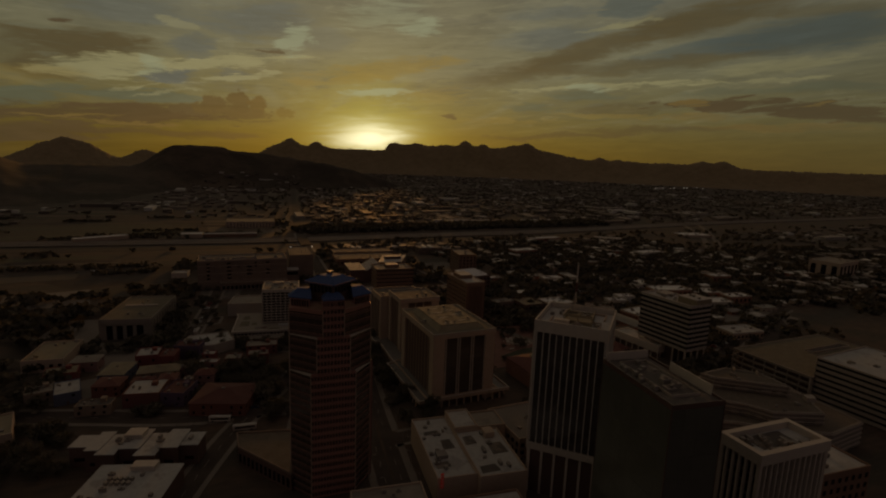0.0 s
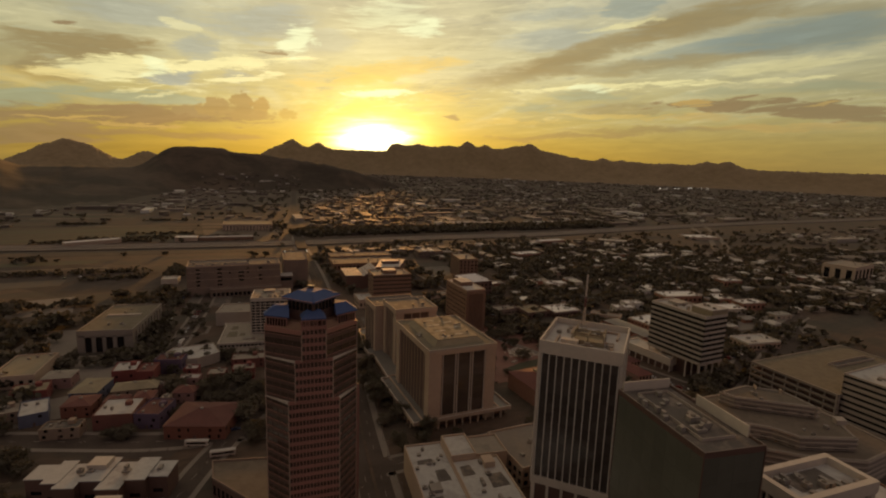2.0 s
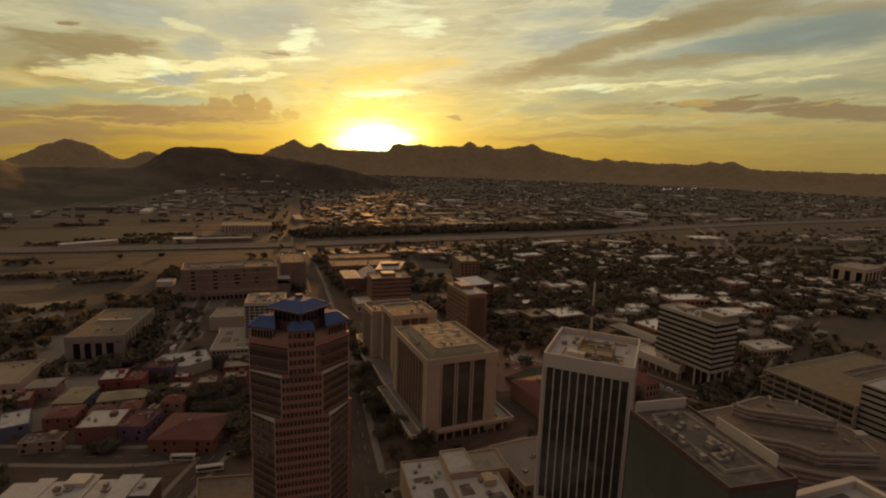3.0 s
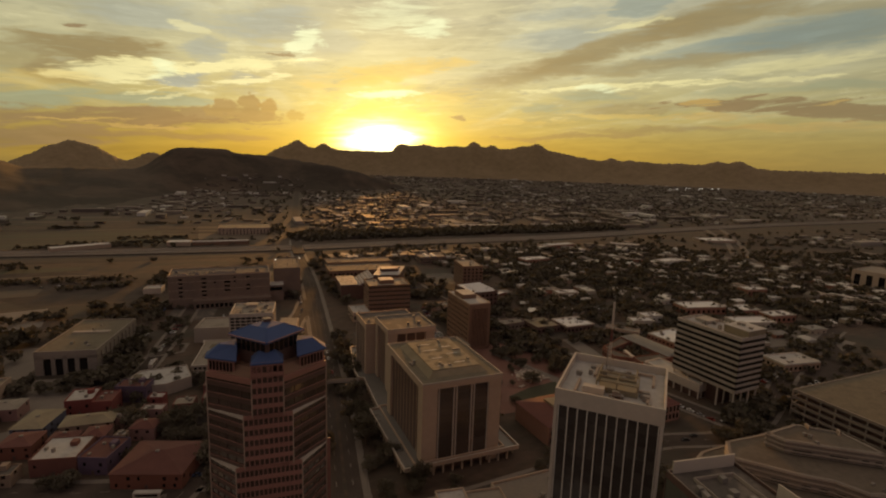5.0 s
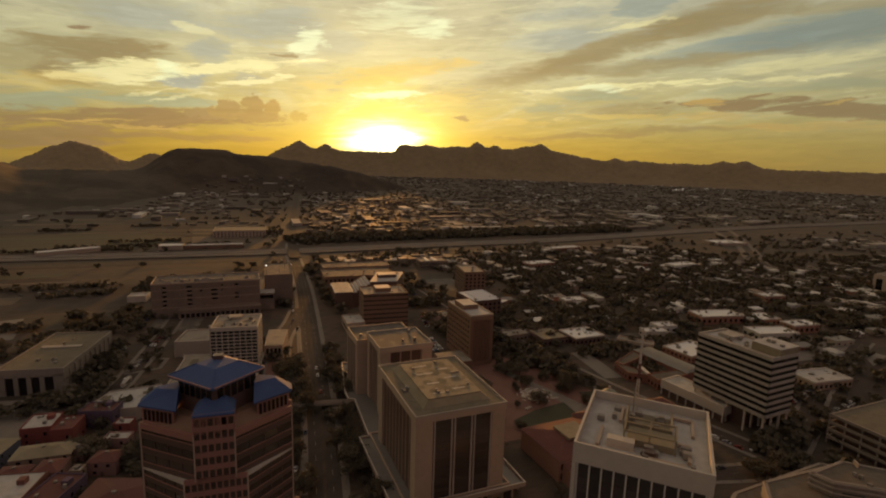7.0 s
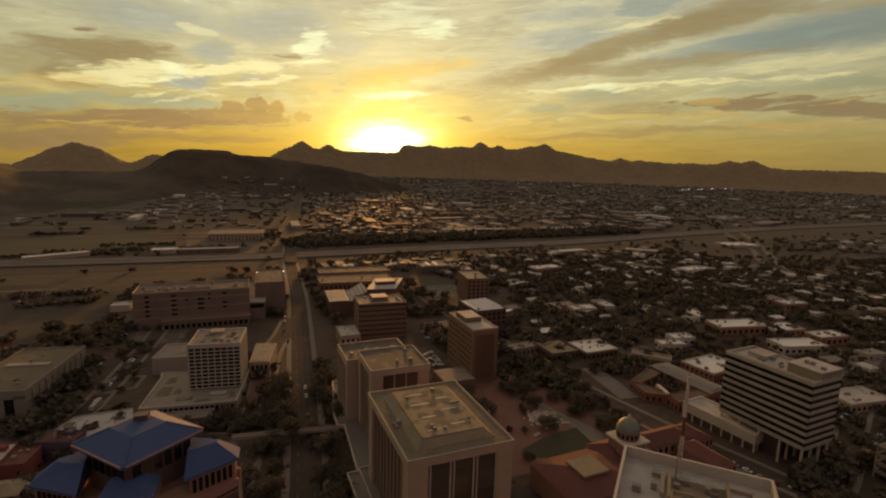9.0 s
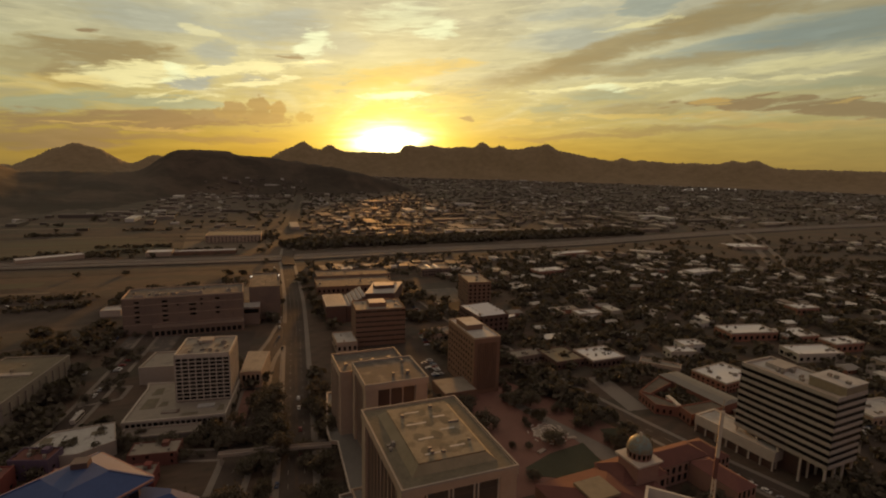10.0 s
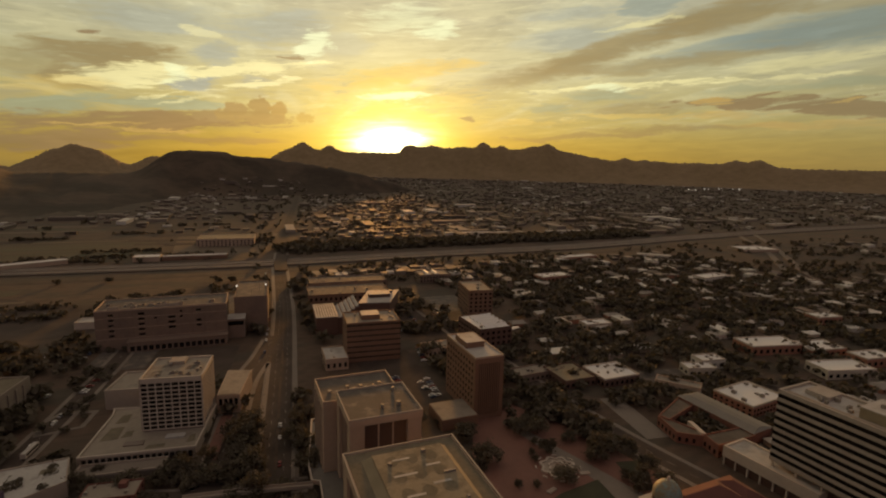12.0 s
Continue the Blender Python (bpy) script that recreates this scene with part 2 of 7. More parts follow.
    sky = n.mix(n.math("MULTIPLY", n.step(side, 14.0, 50.0), 0.44), sky, (0.20, 0.18, 0.095))
    # the sun behind thin cloud: a white heart in a yellow halo, drawn out along the horizon
    da = n.math("DIVIDE", n.math("SUBTRACT", az, SUN_AZ), 1.85)
    de = n.math("MULTIPLY", n.math("SUBTRACT", el, 2.1), 1.30)
    oval = n.math("SQRT", n.math("ADD", n.math("MULTIPLY", da, da), n.math("MULTIPLY", de, de)))
    oval = n.math("MAXIMUM", n.math("ADD", oval, n.math("MULTIPLY", n.math("SUBTRACT", comb, 0.5), 2.4)), 0.0)
    for width, colour, by in ((5.2, (0.20, 0.23, 0.0), off), (3.1, (0.42, 0.48, 0.10), oval), (1.75, (3.0, 2.95, 2.4), oval)):
        sky = n.mix(1.0, sky, glow(width, colour, by), "ADD")
    # the eastern half is a dull grey-blue, and below the horizon it is dark
    sky = n.mix(n.step(y, 0.35, -0.5), sky, n.ramp(el_n, ((0.0, (0.186, 0.136, 0.122)), (0.4, (0.186, 0.136, 0.122)), (1.0, (0.245, 0.190, 0.176)))))
    sky = n.mix(n.step(el, -0.2, -4.0), sky, (0.05, 0.045, 0.04))
    air = n.add("ShaderNodeTexSky")
    air.sky_type, air.sun_disc, air.altitude, air.dust_density = "NISHITA", False, 730.0, 3.0
    air.sun_elevation, air.sun_rotation = radians(SUN_EL), radians(SUN_AZ)
    sky = n.mix(0.008, sky, air.outputs[0], "ADD")
    back = n.add("ShaderNodeBackground")
    n.link(sky, back.inputs["Color"])
    back.inputs["Strength"].default_value = 1.0
    n.link(back.outputs[0], n.add("ShaderNodeOutputWorld").inputs["Surface"])


make_sky()


# ---- materials ----
def material(name, colour, rough=0.8, metal=0.0, vary=0.25, coarse=0.06, grain=2.5, bump=0.0, rand=0.0, other=None, mixat=(0.45, 0.6), island=0.0, space="world", spec=0.5, tints=None, glow=None, leafy=0.0, stretch=1.0):
    """A surface with stains at a coarse scale and grain at a fine one, in metres. other: a second colour in patches;
    rand, island: how far brightness differs from object to object, from piece to piece; tints: colours that objects take by chance."""
    m = bpy.data.materials.new(name)
    m.use_nodes = True
    n = Nodes(m.node_tree)
    p = n.add("ShaderNodeBsdfPrincipled")
    p.inputs["Roughness"].default_value, p.inputs["Metallic"].default_value = rough, metal
    p.inputs["Specular IOR Level"].default_value = spec
    at = n.add("ShaderNodeNewGeometry").outputs["Position"] if space == "world" else n.add("ShaderNodeTexCoord").outputs["Object"]
    if stretch != 1.0:
        # patches drawn out along x
        draw = n.add("ShaderNodeVectorMath")
        draw.operation = "MULTIPLY"
        n.link(at, draw.inputs[0])
        draw.inputs[1].default_value = (stretch, 1.0, 1.0)
        at = draw.outputs[0]
    big = n.noise(at, coarse, 5, 0.6)
    small = n.noise(at, grain, 4, 0.6)
    c = n.add("ShaderNodeRGB")
    c.outputs[0].default_value = (*colour, 1)
    c = c.outputs[0]
    if tints:
        pick = n.add("ShaderNodeNewGeometry").outputs["Random Per Island"] if island else n.add("ShaderNodeObjectInfo").outputs["Random"]
        r = n.ramp(pick, tuple((i / len(tints), t) for i, t in enumerate(tints)))
        r.node.color_ramp.interpolation = "CONSTANT"
        c = r
    if other:
        c = n.mix(n.step(big, *mixat), c, other)
    f = n.math("ADD", n.math("MULTIPLY", n.math("SUBTRACT", big, 0.5), 2 * vary), n.math("MULTIPLY", n.math("SUBTRACT", small, 0.5), 1.4 * vary))
    f = n.math("ADD", f, 1.0)
    if rand:
        f = n.math("ADD", f, n.math("MULTIPLY", n.math("SUBTRACT", n.add("ShaderNodeObjectInfo").outputs["Random"], 0.5), 2 * rand))
    if island and not tints:
        f = n.math("ADD", f, n.math("MULTIPLY", n.math("SUBTRACT", n.add("ShaderNodeNewGeometry").outputs["Random Per Island"], 0.5), 2 * island))
    grey = n.add("ShaderNodeCombineColor")
    for s in grey.inputs[:3]:
        n.link(f, s)
    n.link(n.mix(1.0, c, grey.outputs[0], "MULTIPLY"), p.inputs["Base Color"])
    if bump:
        b = n.add("ShaderNodeBump")
        b.inputs["Strength"].default_value, b.inputs["Distance"].default_value = 0.6, bump
        n.link(small, b.inputs["Height"])
        n.link(b.outputs[0], p.inputs["Normal"])
    # emission: for lit lamps and the sign, and as haze on the far range
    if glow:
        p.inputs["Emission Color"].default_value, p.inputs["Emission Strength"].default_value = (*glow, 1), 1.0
    out = p.outputs[0]
    if leafy:
        # leaves let some of the light through
        thin = n.add("ShaderNodeBsdfTranslucent")
        thin.inputs["Color"].default_value = (colour[0] * 2.2, colour[1] * 2.2, colour[2] * 1.2, 1)
        both = n.add("ShaderNodeMixShader")
        both.inputs[0].default_value = leafy
        n.link(out, both.inputs[1])
        n.link(thin.outputs[0], both.inputs[2])
        out = both.outputs[0]
    n.link(out, n.add("ShaderNodeOutputMaterial").inputs["Surface"])
    return m


ASPHALT = material("asphalt", (0.074, 0.058, 0.049), 0.9, vary=0.6, coarse=0.05, grain=1.2, spec=0.15)
GROUND = material("dry_ground", (0.094, 0.062, 0.043), 0.88, vary=0.85, coarse=0.03, grain=0.22, other=(0.048, 0.038, 0.028), mixat=(0.42, 0.60), spec=0.4, stretch=0.4)
FREEWAY_LANES = material("worn_concrete_lanes", (0.15, 0.118, 0.094), 0.8, vary=0.3, coarse=0.02, grain=0.3)
FIELD = material("dull_field", (0.070, 0.055, 0.034), 0.9, vary=0.7, coarse=0.02, stretch=0.2, grain=0.05, other=(0.055, 0.052, 0.030))
FIELD_TAN = material("bare_field", (0.120, 0.088, 0.062), 0.9, vary=0.6, coarse=0.02, stretch=0.2, grain=0.05, other=(0.10, 0.078, 0.055))
PAVING = material("concrete_paving", (0.18, 0.152, 0.128), 0.8, vary=0.3, coarse=0.05, grain=0.8)
PLAZA = material("red_paving", (0.175, 0.084, 0.064), 0.8, vary=0.3, coarse=0.08, grain=0.8)
LAWN = material("lawn", (0.050, 0.050, 0.029), 0.95, vary=0.4, coarse=0.06, grain=0.7)
MARK = material("road_paint", (0.30, 0.27, 0.22), 0.7, vary=0.2)
CONCRETE = material("pale_concrete", (0.34, 0.285, 0.235), 0.8, vary=0.18, coarse=0.04, grain=0.6, rand=0.05)
STONE = material("tan_stone", (0.40, 0.30, 0.225), 0.75, vary=0.18, coarse=0.04, grain=0.5, rand=0.04)
WHITE = material("white_panel", (0.47, 0.405, 0.34), 0.6, vary=0.18, coarse=0.05, grain=0.4, rand=0.04)
PANEL = material("weathered_white_panel", (0.36, 0.315, 0.27), 0.7, vary=0.25, coarse=0.05, grain=0.4, rand=0.05)
BEIGE = material("beige_render", (0.205, 0.145, 0.112), 0.85, vary=0.3, coarse=0.05, grain=0.5, other=(0.16, 0.115, 0.092), mixat=(0.46, 0.62))
GRANITE = material("pink_granite", (0.30, 0.145, 0.112), 0.45, vary=0.2, coarse=0.05, grain=0.8, rand=0.07)
BROWN = material("brown_brick", (0.20, 0.115, 0.075), 0.8, vary=0.2, coarse=0.05, grain=0.8, rand=0.06)
DARK_BRICK = material("dark_brick", (0.118, 0.066, 0.050), 0.85, vary=0.25, coarse=0.08, grain=0.8)
DARKBAND = material("dark_granite", (0.098, 0.058, 0.047), 0.4, vary=0.2, coarse=0.06, grain=0.6, rand=0.05)
BLUE = material("blue_metal_roof", (0.060, 0.090, 0.20), 0.7, vary=0.2, coarse=0.15, grain=1.5, spec=0.15)
GLASS = material("dark_glass", (0.012, 0.010, 0.010), 0.07, vary=0.3, coarse=0.15, grain=0.8, rand=0.5, spec=0.32)
MIRROR_GLASS = material("green_black_glass", (0.090, 0.090, 0.074), 0.2, vary=0.2, coarse=0.03, grain=0.3, rand=0.06, spec=0.55)
GLASS_WARM = material("bronze_glass", (0.070, 0.050, 0.040), 0.08, vary=0.3, coarse=0.08, grain=0.8, rand=0.25, spec=0.9)
FIN_GLASS = material("grey_bronze_glass", (0.062, 0.052, 0.047), 0.06, vary=0.35, coarse=0.05, grain=0.5, rand=0.25, spec=0.8)
PALE_METAL = material("pale_metal_fin", (0.62, 0.57, 0.50), 0.5, vary=0.1, grain=0.6)
DEEP_GLASS = material("shaded_glass", (0.010, 0.008, 0.008), 0.35, vary=0.3, coarse=0.15, grain=0.8, rand=0.4, spec=0.15)
NEON = material("red_sign", (0.45, 0.03, 0.025), 0.4, glow=(0.10, 0.006, 0.004))
STADIUM = material("lit_floodlight", (0.9, 0.88, 0.8), 0.4, glow=(1.6, 1.5, 1.3))
ROOF = material("gravel_roof", (0.25, 0.215, 0.175), 0.8, vary=0.3, coarse=0.07, grain=0.5, other=(0.17, 0.145, 0.12), mixat=(0.5, 0.66))
ROOF_WHITE = material("white_coated_roof", (0.42, 0.395, 0.37), 0.7, vary=0.35, coarse=0.09, grain=0.45, other=(0.28, 0.262, 0.243), mixat=(0.48, 0.66))
ROOF_BRIGHT = material("bright_white_roof", (0.66, 0.64, 0.62), 0.5, vary=0.12, coarse=0.09, grain=0.45)
ROOF_COOL = material("cool_grey_roof", (0.40, 0.385, 0.365), 0.8, vary=0.3, coarse=0.12, grain=0.6, other=(0.27, 0.255, 0.24), mixat=(0.5, 0.66))
ROOF_GREY = material("grey_sheet_roof", (0.16, 0.148, 0.135), 0.6, metal=0.1, vary=0.25, coarse=0.1, grain=0.8)
ROOF_STAIN = material("stained_tan_roof", (0.145, 0.122, 0.085), 0.95, vary=0.4, coarse=0.2, grain=0.8)
ROOF_BLOTCH = material("patched_tan_roof", (0.25, 0.205, 0.14), 0.85, vary=0.35, coarse=0.13, grain=0.7, other=(0.14, 0.115, 0.08), mixat=(0.44, 0.60))
TERRACE = material("brown_concrete", (0.24, 0.20, 0.165), 0.85, vary=0.25, coarse=0.06, grain=0.5, rand=0.06)
TERRACE_ROOF = material("brown_terrace_roof", (0.16, 0.13, 0.102), 0.95, vary=0.4, coarse=0.06, grain=0.4, other=(0.12, 0.097, 0.077), spec=0.2)
ROOF_TAN = material("tan_roof", (0.25, 0.205, 0.135), 0.85, vary=0.3, coarse=0.05, grain=0.4, other=(0.19, 0.155, 0.10), mixat=(0.5, 0.65))
ROOF_DARK = material("dark_roof", (0.095, 0.080, 0.070), 0.85, vary=0.5, coarse=0.16, grain=0.8, other=(0.16, 0.13, 0.105), mixat=(0.52, 0.64))
METAL = material("grey_metal", (0.24, 0.21, 0.185), 0.65, metal=0.2, vary=0.2, grain=2.0, rand=0.15)
TILE = material("red_clay_tile", (0.130, 0.052, 0.043), 0.95, vary=0.3, coarse=0.12, grain=1.5, rand=0.12)
DOME = material("patterned_dome_tile", (0.20, 0.175, 0.12), 0.6, vary=0.3, coarse=0.5, grain=2.0, other=(0.16, 0.20, 0.19), mixat=(0.45, 0.55))
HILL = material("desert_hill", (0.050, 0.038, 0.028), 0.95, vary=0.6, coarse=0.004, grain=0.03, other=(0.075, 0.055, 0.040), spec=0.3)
# the range is no lamp: its even warm emission stands in for lit haze
HAZED_RANGE = material("hazed_far_range", (0.085, 0.064, 0.048), 0.95, vary=0.6, coarse=0.005, grain=0.02, spec=0.3, glow=(0.040, 0.023, 0.009))
BARK = material("bark", (0.10, 0.07, 0.045), 0.9, vary=0.3, space="object")
LEAF = material("leaves", (0.110, 0.094, 0.070), 0.85, vary=0.3, coarse=0.12, grain=1.0, rand=0.2, island=0.14, spec=0.15, leafy=0.07)
STUCCO = material("stucco", (0.4, 0.33, 0.25), 0.9, vary=0.15, coarse=0.1, tints=((0.46, 0.40, 0.32), (0.34, 0.24, 0.17), (0.55, 0.51, 0.45), (0.30, 0.14, 0.09), (0.40, 0.32, 0.24)))
HOUSE_ROOF = material("house_roof", (0.4, 0.38, 0.35), 0.5, vary=0.25, coarse=0.12, tints=((0.52, 0.50, 0.46), (0.22, 0.19, 0.165), (0.60, 0.57, 0.52), (0.16, 0.12, 0.10), (0.34, 0.30, 0.26), (0.45, 0.41, 0.36)))
FAR_HOUSE = material("far_house", (0.4, 0.38, 0.35), 0.75, vary=0.2, coarse=0.1, island=1.0, tints=((0.24, 0.20, 0.165), (0.12, 0.095, 0.078), (0.55, 0.52, 0.47), (0.10, 0.078, 0.064), (0.15, 0.12, 0.098), (0.10, 0.078, 0.064), (0.19, 0.15, 0.12), (0.12, 0.09, 0.07), (0.11, 0.085, 0.068), (0.30, 0.26, 0.22)))
PAINT = material("car_paint", (0.3, 0.3, 0.3), 0.3, vary=0.05, tints=((0.65, 0.64, 0.62), (0.05, 0.05, 0.055), (0.30, 0.30, 0.31), (0.22, 0.03, 0.025), (0.55, 0.55, 0.55), (0.035, 0.06, 0.13), (0.75, 0.74, 0.71)))
RUBBER = material("rubber", (0.02, 0.02, 0.02), 0.8)


def wall_paint(name, colour):
    return material(name, colour, 0.9, vary=0.2, coarse=0.12, grain=0.8)


# ---- building blocks ----
class Geo:
    """Collects boxes and prisms into one mesh."""

    def __init__(self):
        self.v, self.f = [], []

    def face(self, pts):
        k = len(self.v)
        self.v += [tuple(p) for p in pts]
        self.f.append(tuple(range(k, k + len(pts))))
        return self

    def box(self, x0, x1, y0, y1, z0, z1):
        return self.prism(((x0, y0), (x1, y0), (x1, y1), (x0, y1)), z0, z1)

    def prism(self, poly, z0, z1, top=None):
        """Upright prism on a counter-clockwise outline; top: another outline of as many corners for the upper face."""
        k, c = len(self.v), len(poly)
        self.v += [(x, y, z0) for x, y in poly] + [(x, y, z1) for x, y in (top or poly)]
        self.f += [tuple(range(k + c - 1, k - 1, -1)), tuple(range(k + c, k + 2 * c))]
        self.f += [(k + i, k + (i + 1) % c, k + c + (i + 1) % c, k + c + i) for i in range(c)]
        return self

    def ring(self, outer, inner, z0, z1):
        """A wall between two outlines."""
        k, c = len(self.v), len(outer)
        for line, z in ((outer, z0), (outer, z1), (inner, z1), (inner, z0)):
            self.v += [(x, y, z) for x, y in line]
        for i in range(c):
            j = (i + 1) % c
            for a in range(4):
                b = (a + 1) % 4
                self.f.append((k + a * c + i, k + a * c + j, k + b * c + j, k + b * c + i))
        return self

    def cyl(self, x, y, z0, z1, r0, r1=None, n=10):
        ring = [(math.cos(2 * math.pi * i / n), math.sin(2 * math.pi * i / n)) for i in range(n)]
        return self.prism([(x + r0 * a, y + r0 * b) for a, b in ring], z0, z1, [(x + (r1 or r0) * a, y + (r1 or r0) * b) for a, b in ring])

    def bar(self, a, b, r=0.05):
        """A square bar from a to b."""
        a, b = Vector(a), Vector(b)
        d = (b - a).normalized()
        s = d.cross(Vector((0, 0, 1)) if abs(d.z) < 0.9 else Vector((1, 0, 0))).normalized() * r
        u = d.cross(s).normalized() * r
        k = len(self.v)
        self.v += [tuple(p + q) for p in (a, b) for q in (s + u, u - s, -s - u, s - u)]
        self.f += [(k + 3, k + 2, k + 1, k), (k + 4, k + 5, k + 6, k + 7)] + [(k + i, k + (i + 1) % 4, k + 4 + (i + 1) % 4, k + 4 + i) for i in range(4)]
        return self

    def mesh(self, name, mat):
        me = bpy.data.meshes.new(name)
        me.from_pydata(self.v, [], self.f)
        me.materials.append(mat)
        return me


def part(name, geo, mat, parent, label="", at=None):
    """Links a Geo (or a shared mesh) as one mesh object under a thing or a part."""
    me = geo.mesh(name, mat) if isinstance(geo, Geo) else geo
    ob = new(name, me)
    ob.parent = parent
    if at is not None:
        ob.matrix_basis = at
    return tagged(ob, label)


def thing(name, m, label, category, group="", kind=""):
    ob = new(name)
    ob.empty_display_size = 1.0
    ob.matrix_basis = m
    return tagged(ob, label, category, group, kind)


def solid(name, geo, mat, label, category, group="", kind="", at=None):
    """A thing of one mesh."""
    ob = new(name, geo.mesh(name, mat) if isinstance(geo, Geo) else geo)
    if at is not None:
        ob.matrix_basis = at
    return tagged(ob, label, category, group, kind)


def inset(poly, d):
    """An outline drawn in by d (counter-clockwise outlines)."""
    out, c = [], len(poly)
    for i in range(c):
        p0, p1, p2 = (Vector(poly[(i + k) % c]) for k in (-1, 0, 1))
        a, b = (p1 - p0).normalized(), (p2 - p1).normalized()
        na, nb = Vector((-a.y, a.x)), Vector((-b.y, b.x))
        m = (na + nb).normalized()
        out.append(tuple(p1 + m * (d / max(0.3, m.dot(na)))))
    return out


def sides(poly):
    """For each side of an outline: its frame (x along, y inwards, z up) and its length."""
    c = len(poly)
    for i in range(c):
        a, b = Vector(poly[i]), Vector(poly[(i + 1) % c])
        d = b - a
        yield Matrix.Translation((a.x, a.y, 0)) @ Matrix.Rotation(math.atan2(d.y, d.x), 4, "Z"), d.length


def rect(w, d, x=0.0, y=0.0):
    return ((x, y), (x + w, y), (x + w, y + d), (x, y + d))


def flat_roof(parent, poly, z, roof=ROOF, coping=CONCRETE, high=0.9, thick=0.5):
    """A roof deck inside a parapet with a coping."""
    part("roof", Geo().prism(inset(poly, thick), z - 0.3, z), roof, parent)
    part("parapet", Geo().ring(poly, inset(poly, thick), z - 0.3, z + high), coping, parent)


def roof_units(parent, rng, x0, x1, y0, y1, z, count, big=3.0):
    """Air handling units, ducts and hatches that stand on a roof."""
    for _ in range(count):
        w, d, h = rng.uniform(1.0, big), rng.uniform(1.0, big), rng.uniform(0.7, 1.9)
        x, y = rng.uniform(x0, x1 - w), rng.uniform(y0, y1 - d)
        g = Geo().box(x, x + w, y, y + d, z + 0.2, z + h).box(x + 0.1, x + w - 0.1, y + 0.1, y + d - 0.1, z, z + 0.2)
        unit = part("roof_unit", g, METAL, parent)
        if w > 2.0:
            part("fan", Geo().cyl(x + w / 2, y + d / 2, z + h, z + h + 0.25, 0.32 * min(w, d), n=10), ROOF_DARK, unit)


def banded(parent, poly, z0, floors, pitch, band, glass=GLASS, wall=WHITE, deep=0.5, step=3.2, only=None):
    """Storeys of ribbon windows between proud bands; panes are set back, with slim mullions."""
    for k, (m, length) in enumerate(sides(poly)):
        if only is not None and k not in only:
            ribbon = Geo().box(0, length, deep, deep + 0.1, band, pitch).mesh("window_band", glass)
            strip = Geo().box(0, length, 0, deep + 0.2, 0, band).mesh("spandrel_band", wall)
            for f in range(floors):
                part("spandrel_band", strip, wall, parent, at=m @ pose(0, 0, z0 + f * pitch))
                part("window_band", ribbon, glass, parent, at=m @ pose(0, 0, z0 + f * pitch))
            continue
        cols = max(1, round(length / step))
        w = length / cols
        pane = Geo().box(0.05, w - 0.05, deep, deep + 0.1, 0, pitch - band).mesh("pane", glass)
        rod = Geo().box(-0.06, 0.06, deep - 0.12, deep + 0.1, 0, pitch - band).mesh("mullion", METAL)
        strip = Geo().box(0, length, 0, deep + 0.2, 0, band).mesh("spandrel_band", wall)
        for f in range(floors):
            z = z0 + f * pitch
            part("spandrel_band", strip, wall, parent, at=m @ pose(0, 0, z))
            for c in range(cols):
                part("pane", pane, glass, parent, at=m @ pose(c * w, 0, z + band))
                if c and step < 4.6:
                    part("mullion", rod, METAL, parent, at=m @ pose(c * w, 0, z + band))


def finned(parent, m, length, z0, z1, bays, floors, fin=WHITE, glass=GLASS, fin_w=0.5, proud=0.6, split=True):
    """A tall glazed wall: panes storey by storey between upright fins."""
    w, h = length / bays, (z1 - z0) / floors
    if not split:
        part("glass_wall", Geo().box(0, length, 0.0, 0.1, z0, z1), glass, parent, at=m)
        for b in range(bays + 1):
            part("fin", Geo().box(-fin_w / 2, fin_w / 2, -proud, 0.1, z0, z1), fin, parent, at=m @ pose(b * w, 0, 0))
        return
    pane = Geo().box(0.04, w - 0.04, 0.0, 0.1, 0.05, h - 0.25).mesh("pane", glass)
    sill = Geo().box(0, length, -0.02, 0.12, -0.25, 0.05).mesh("floor_line", glass)
    rib = Geo().box(-fin_w / 2, fin_w / 2, -proud, 0.1, z0, z1).mesh("fin", fin)
    for b in range(bays):
        for f in range(floors):
            part("pane", pane, glass, parent, at=m @ pose(b * w, 0, z0 + f * h))
    for f in range(1, floors):
        part("floor_line", sill, glass, parent, at=m @ pose(0, 0, z0 + f * h))
    for b in range(bays + 1):
        part("fin", rib, fin, parent, at=m @ pose(b * w, 0, 0))


def punched(parent, m, length, z0, z1, cols, rows, wall, glass=GLASS, pier=0.3, beam=0.35, deep=0.45):
    """A wall of punched windows: piers and beams stand proud of panes that are set back."""
    w, h = length / cols, (z1 - z0) / rows
    pane = Geo().box(pier * w / 2, w - pier * w / 2, deep, deep + 0.1, beam * h / 2, h - beam * h / 2).mesh("window", glass)
    post = Geo().box(-pier * w / 2, pier * w / 2, 0, deep + 0.15, z0, z1).mesh("pier", wall)
    lintel = Geo().box(0, length, 0.02, deep + 0.15, -beam * h / 2, beam * h / 2).mesh("beam", wall)
    for c in range(cols):
        for r in range(rows):
            part("window", pane, glass, parent, at=m @ pose(c * w, 0, z0 + r * h))
    for c in range(cols + 1):
        part("pier", post, wall, parent, at=m @ pose(c * w, 0, 0))
    for r in range(rows + 1):
        part("beam", lintel, wall, parent, at=m @ pose(0, 0, z0 + r * h))


# ---- ground, hills, roads ----
def smooth(v, a, b):
    k = min(1.0, max(0.0, (v - a) / (b - a)))
    return k * k * (3 - 2 * k)


EYE_X, EYE_Y, EYE_Z = 35.0, 80.0, 147.5


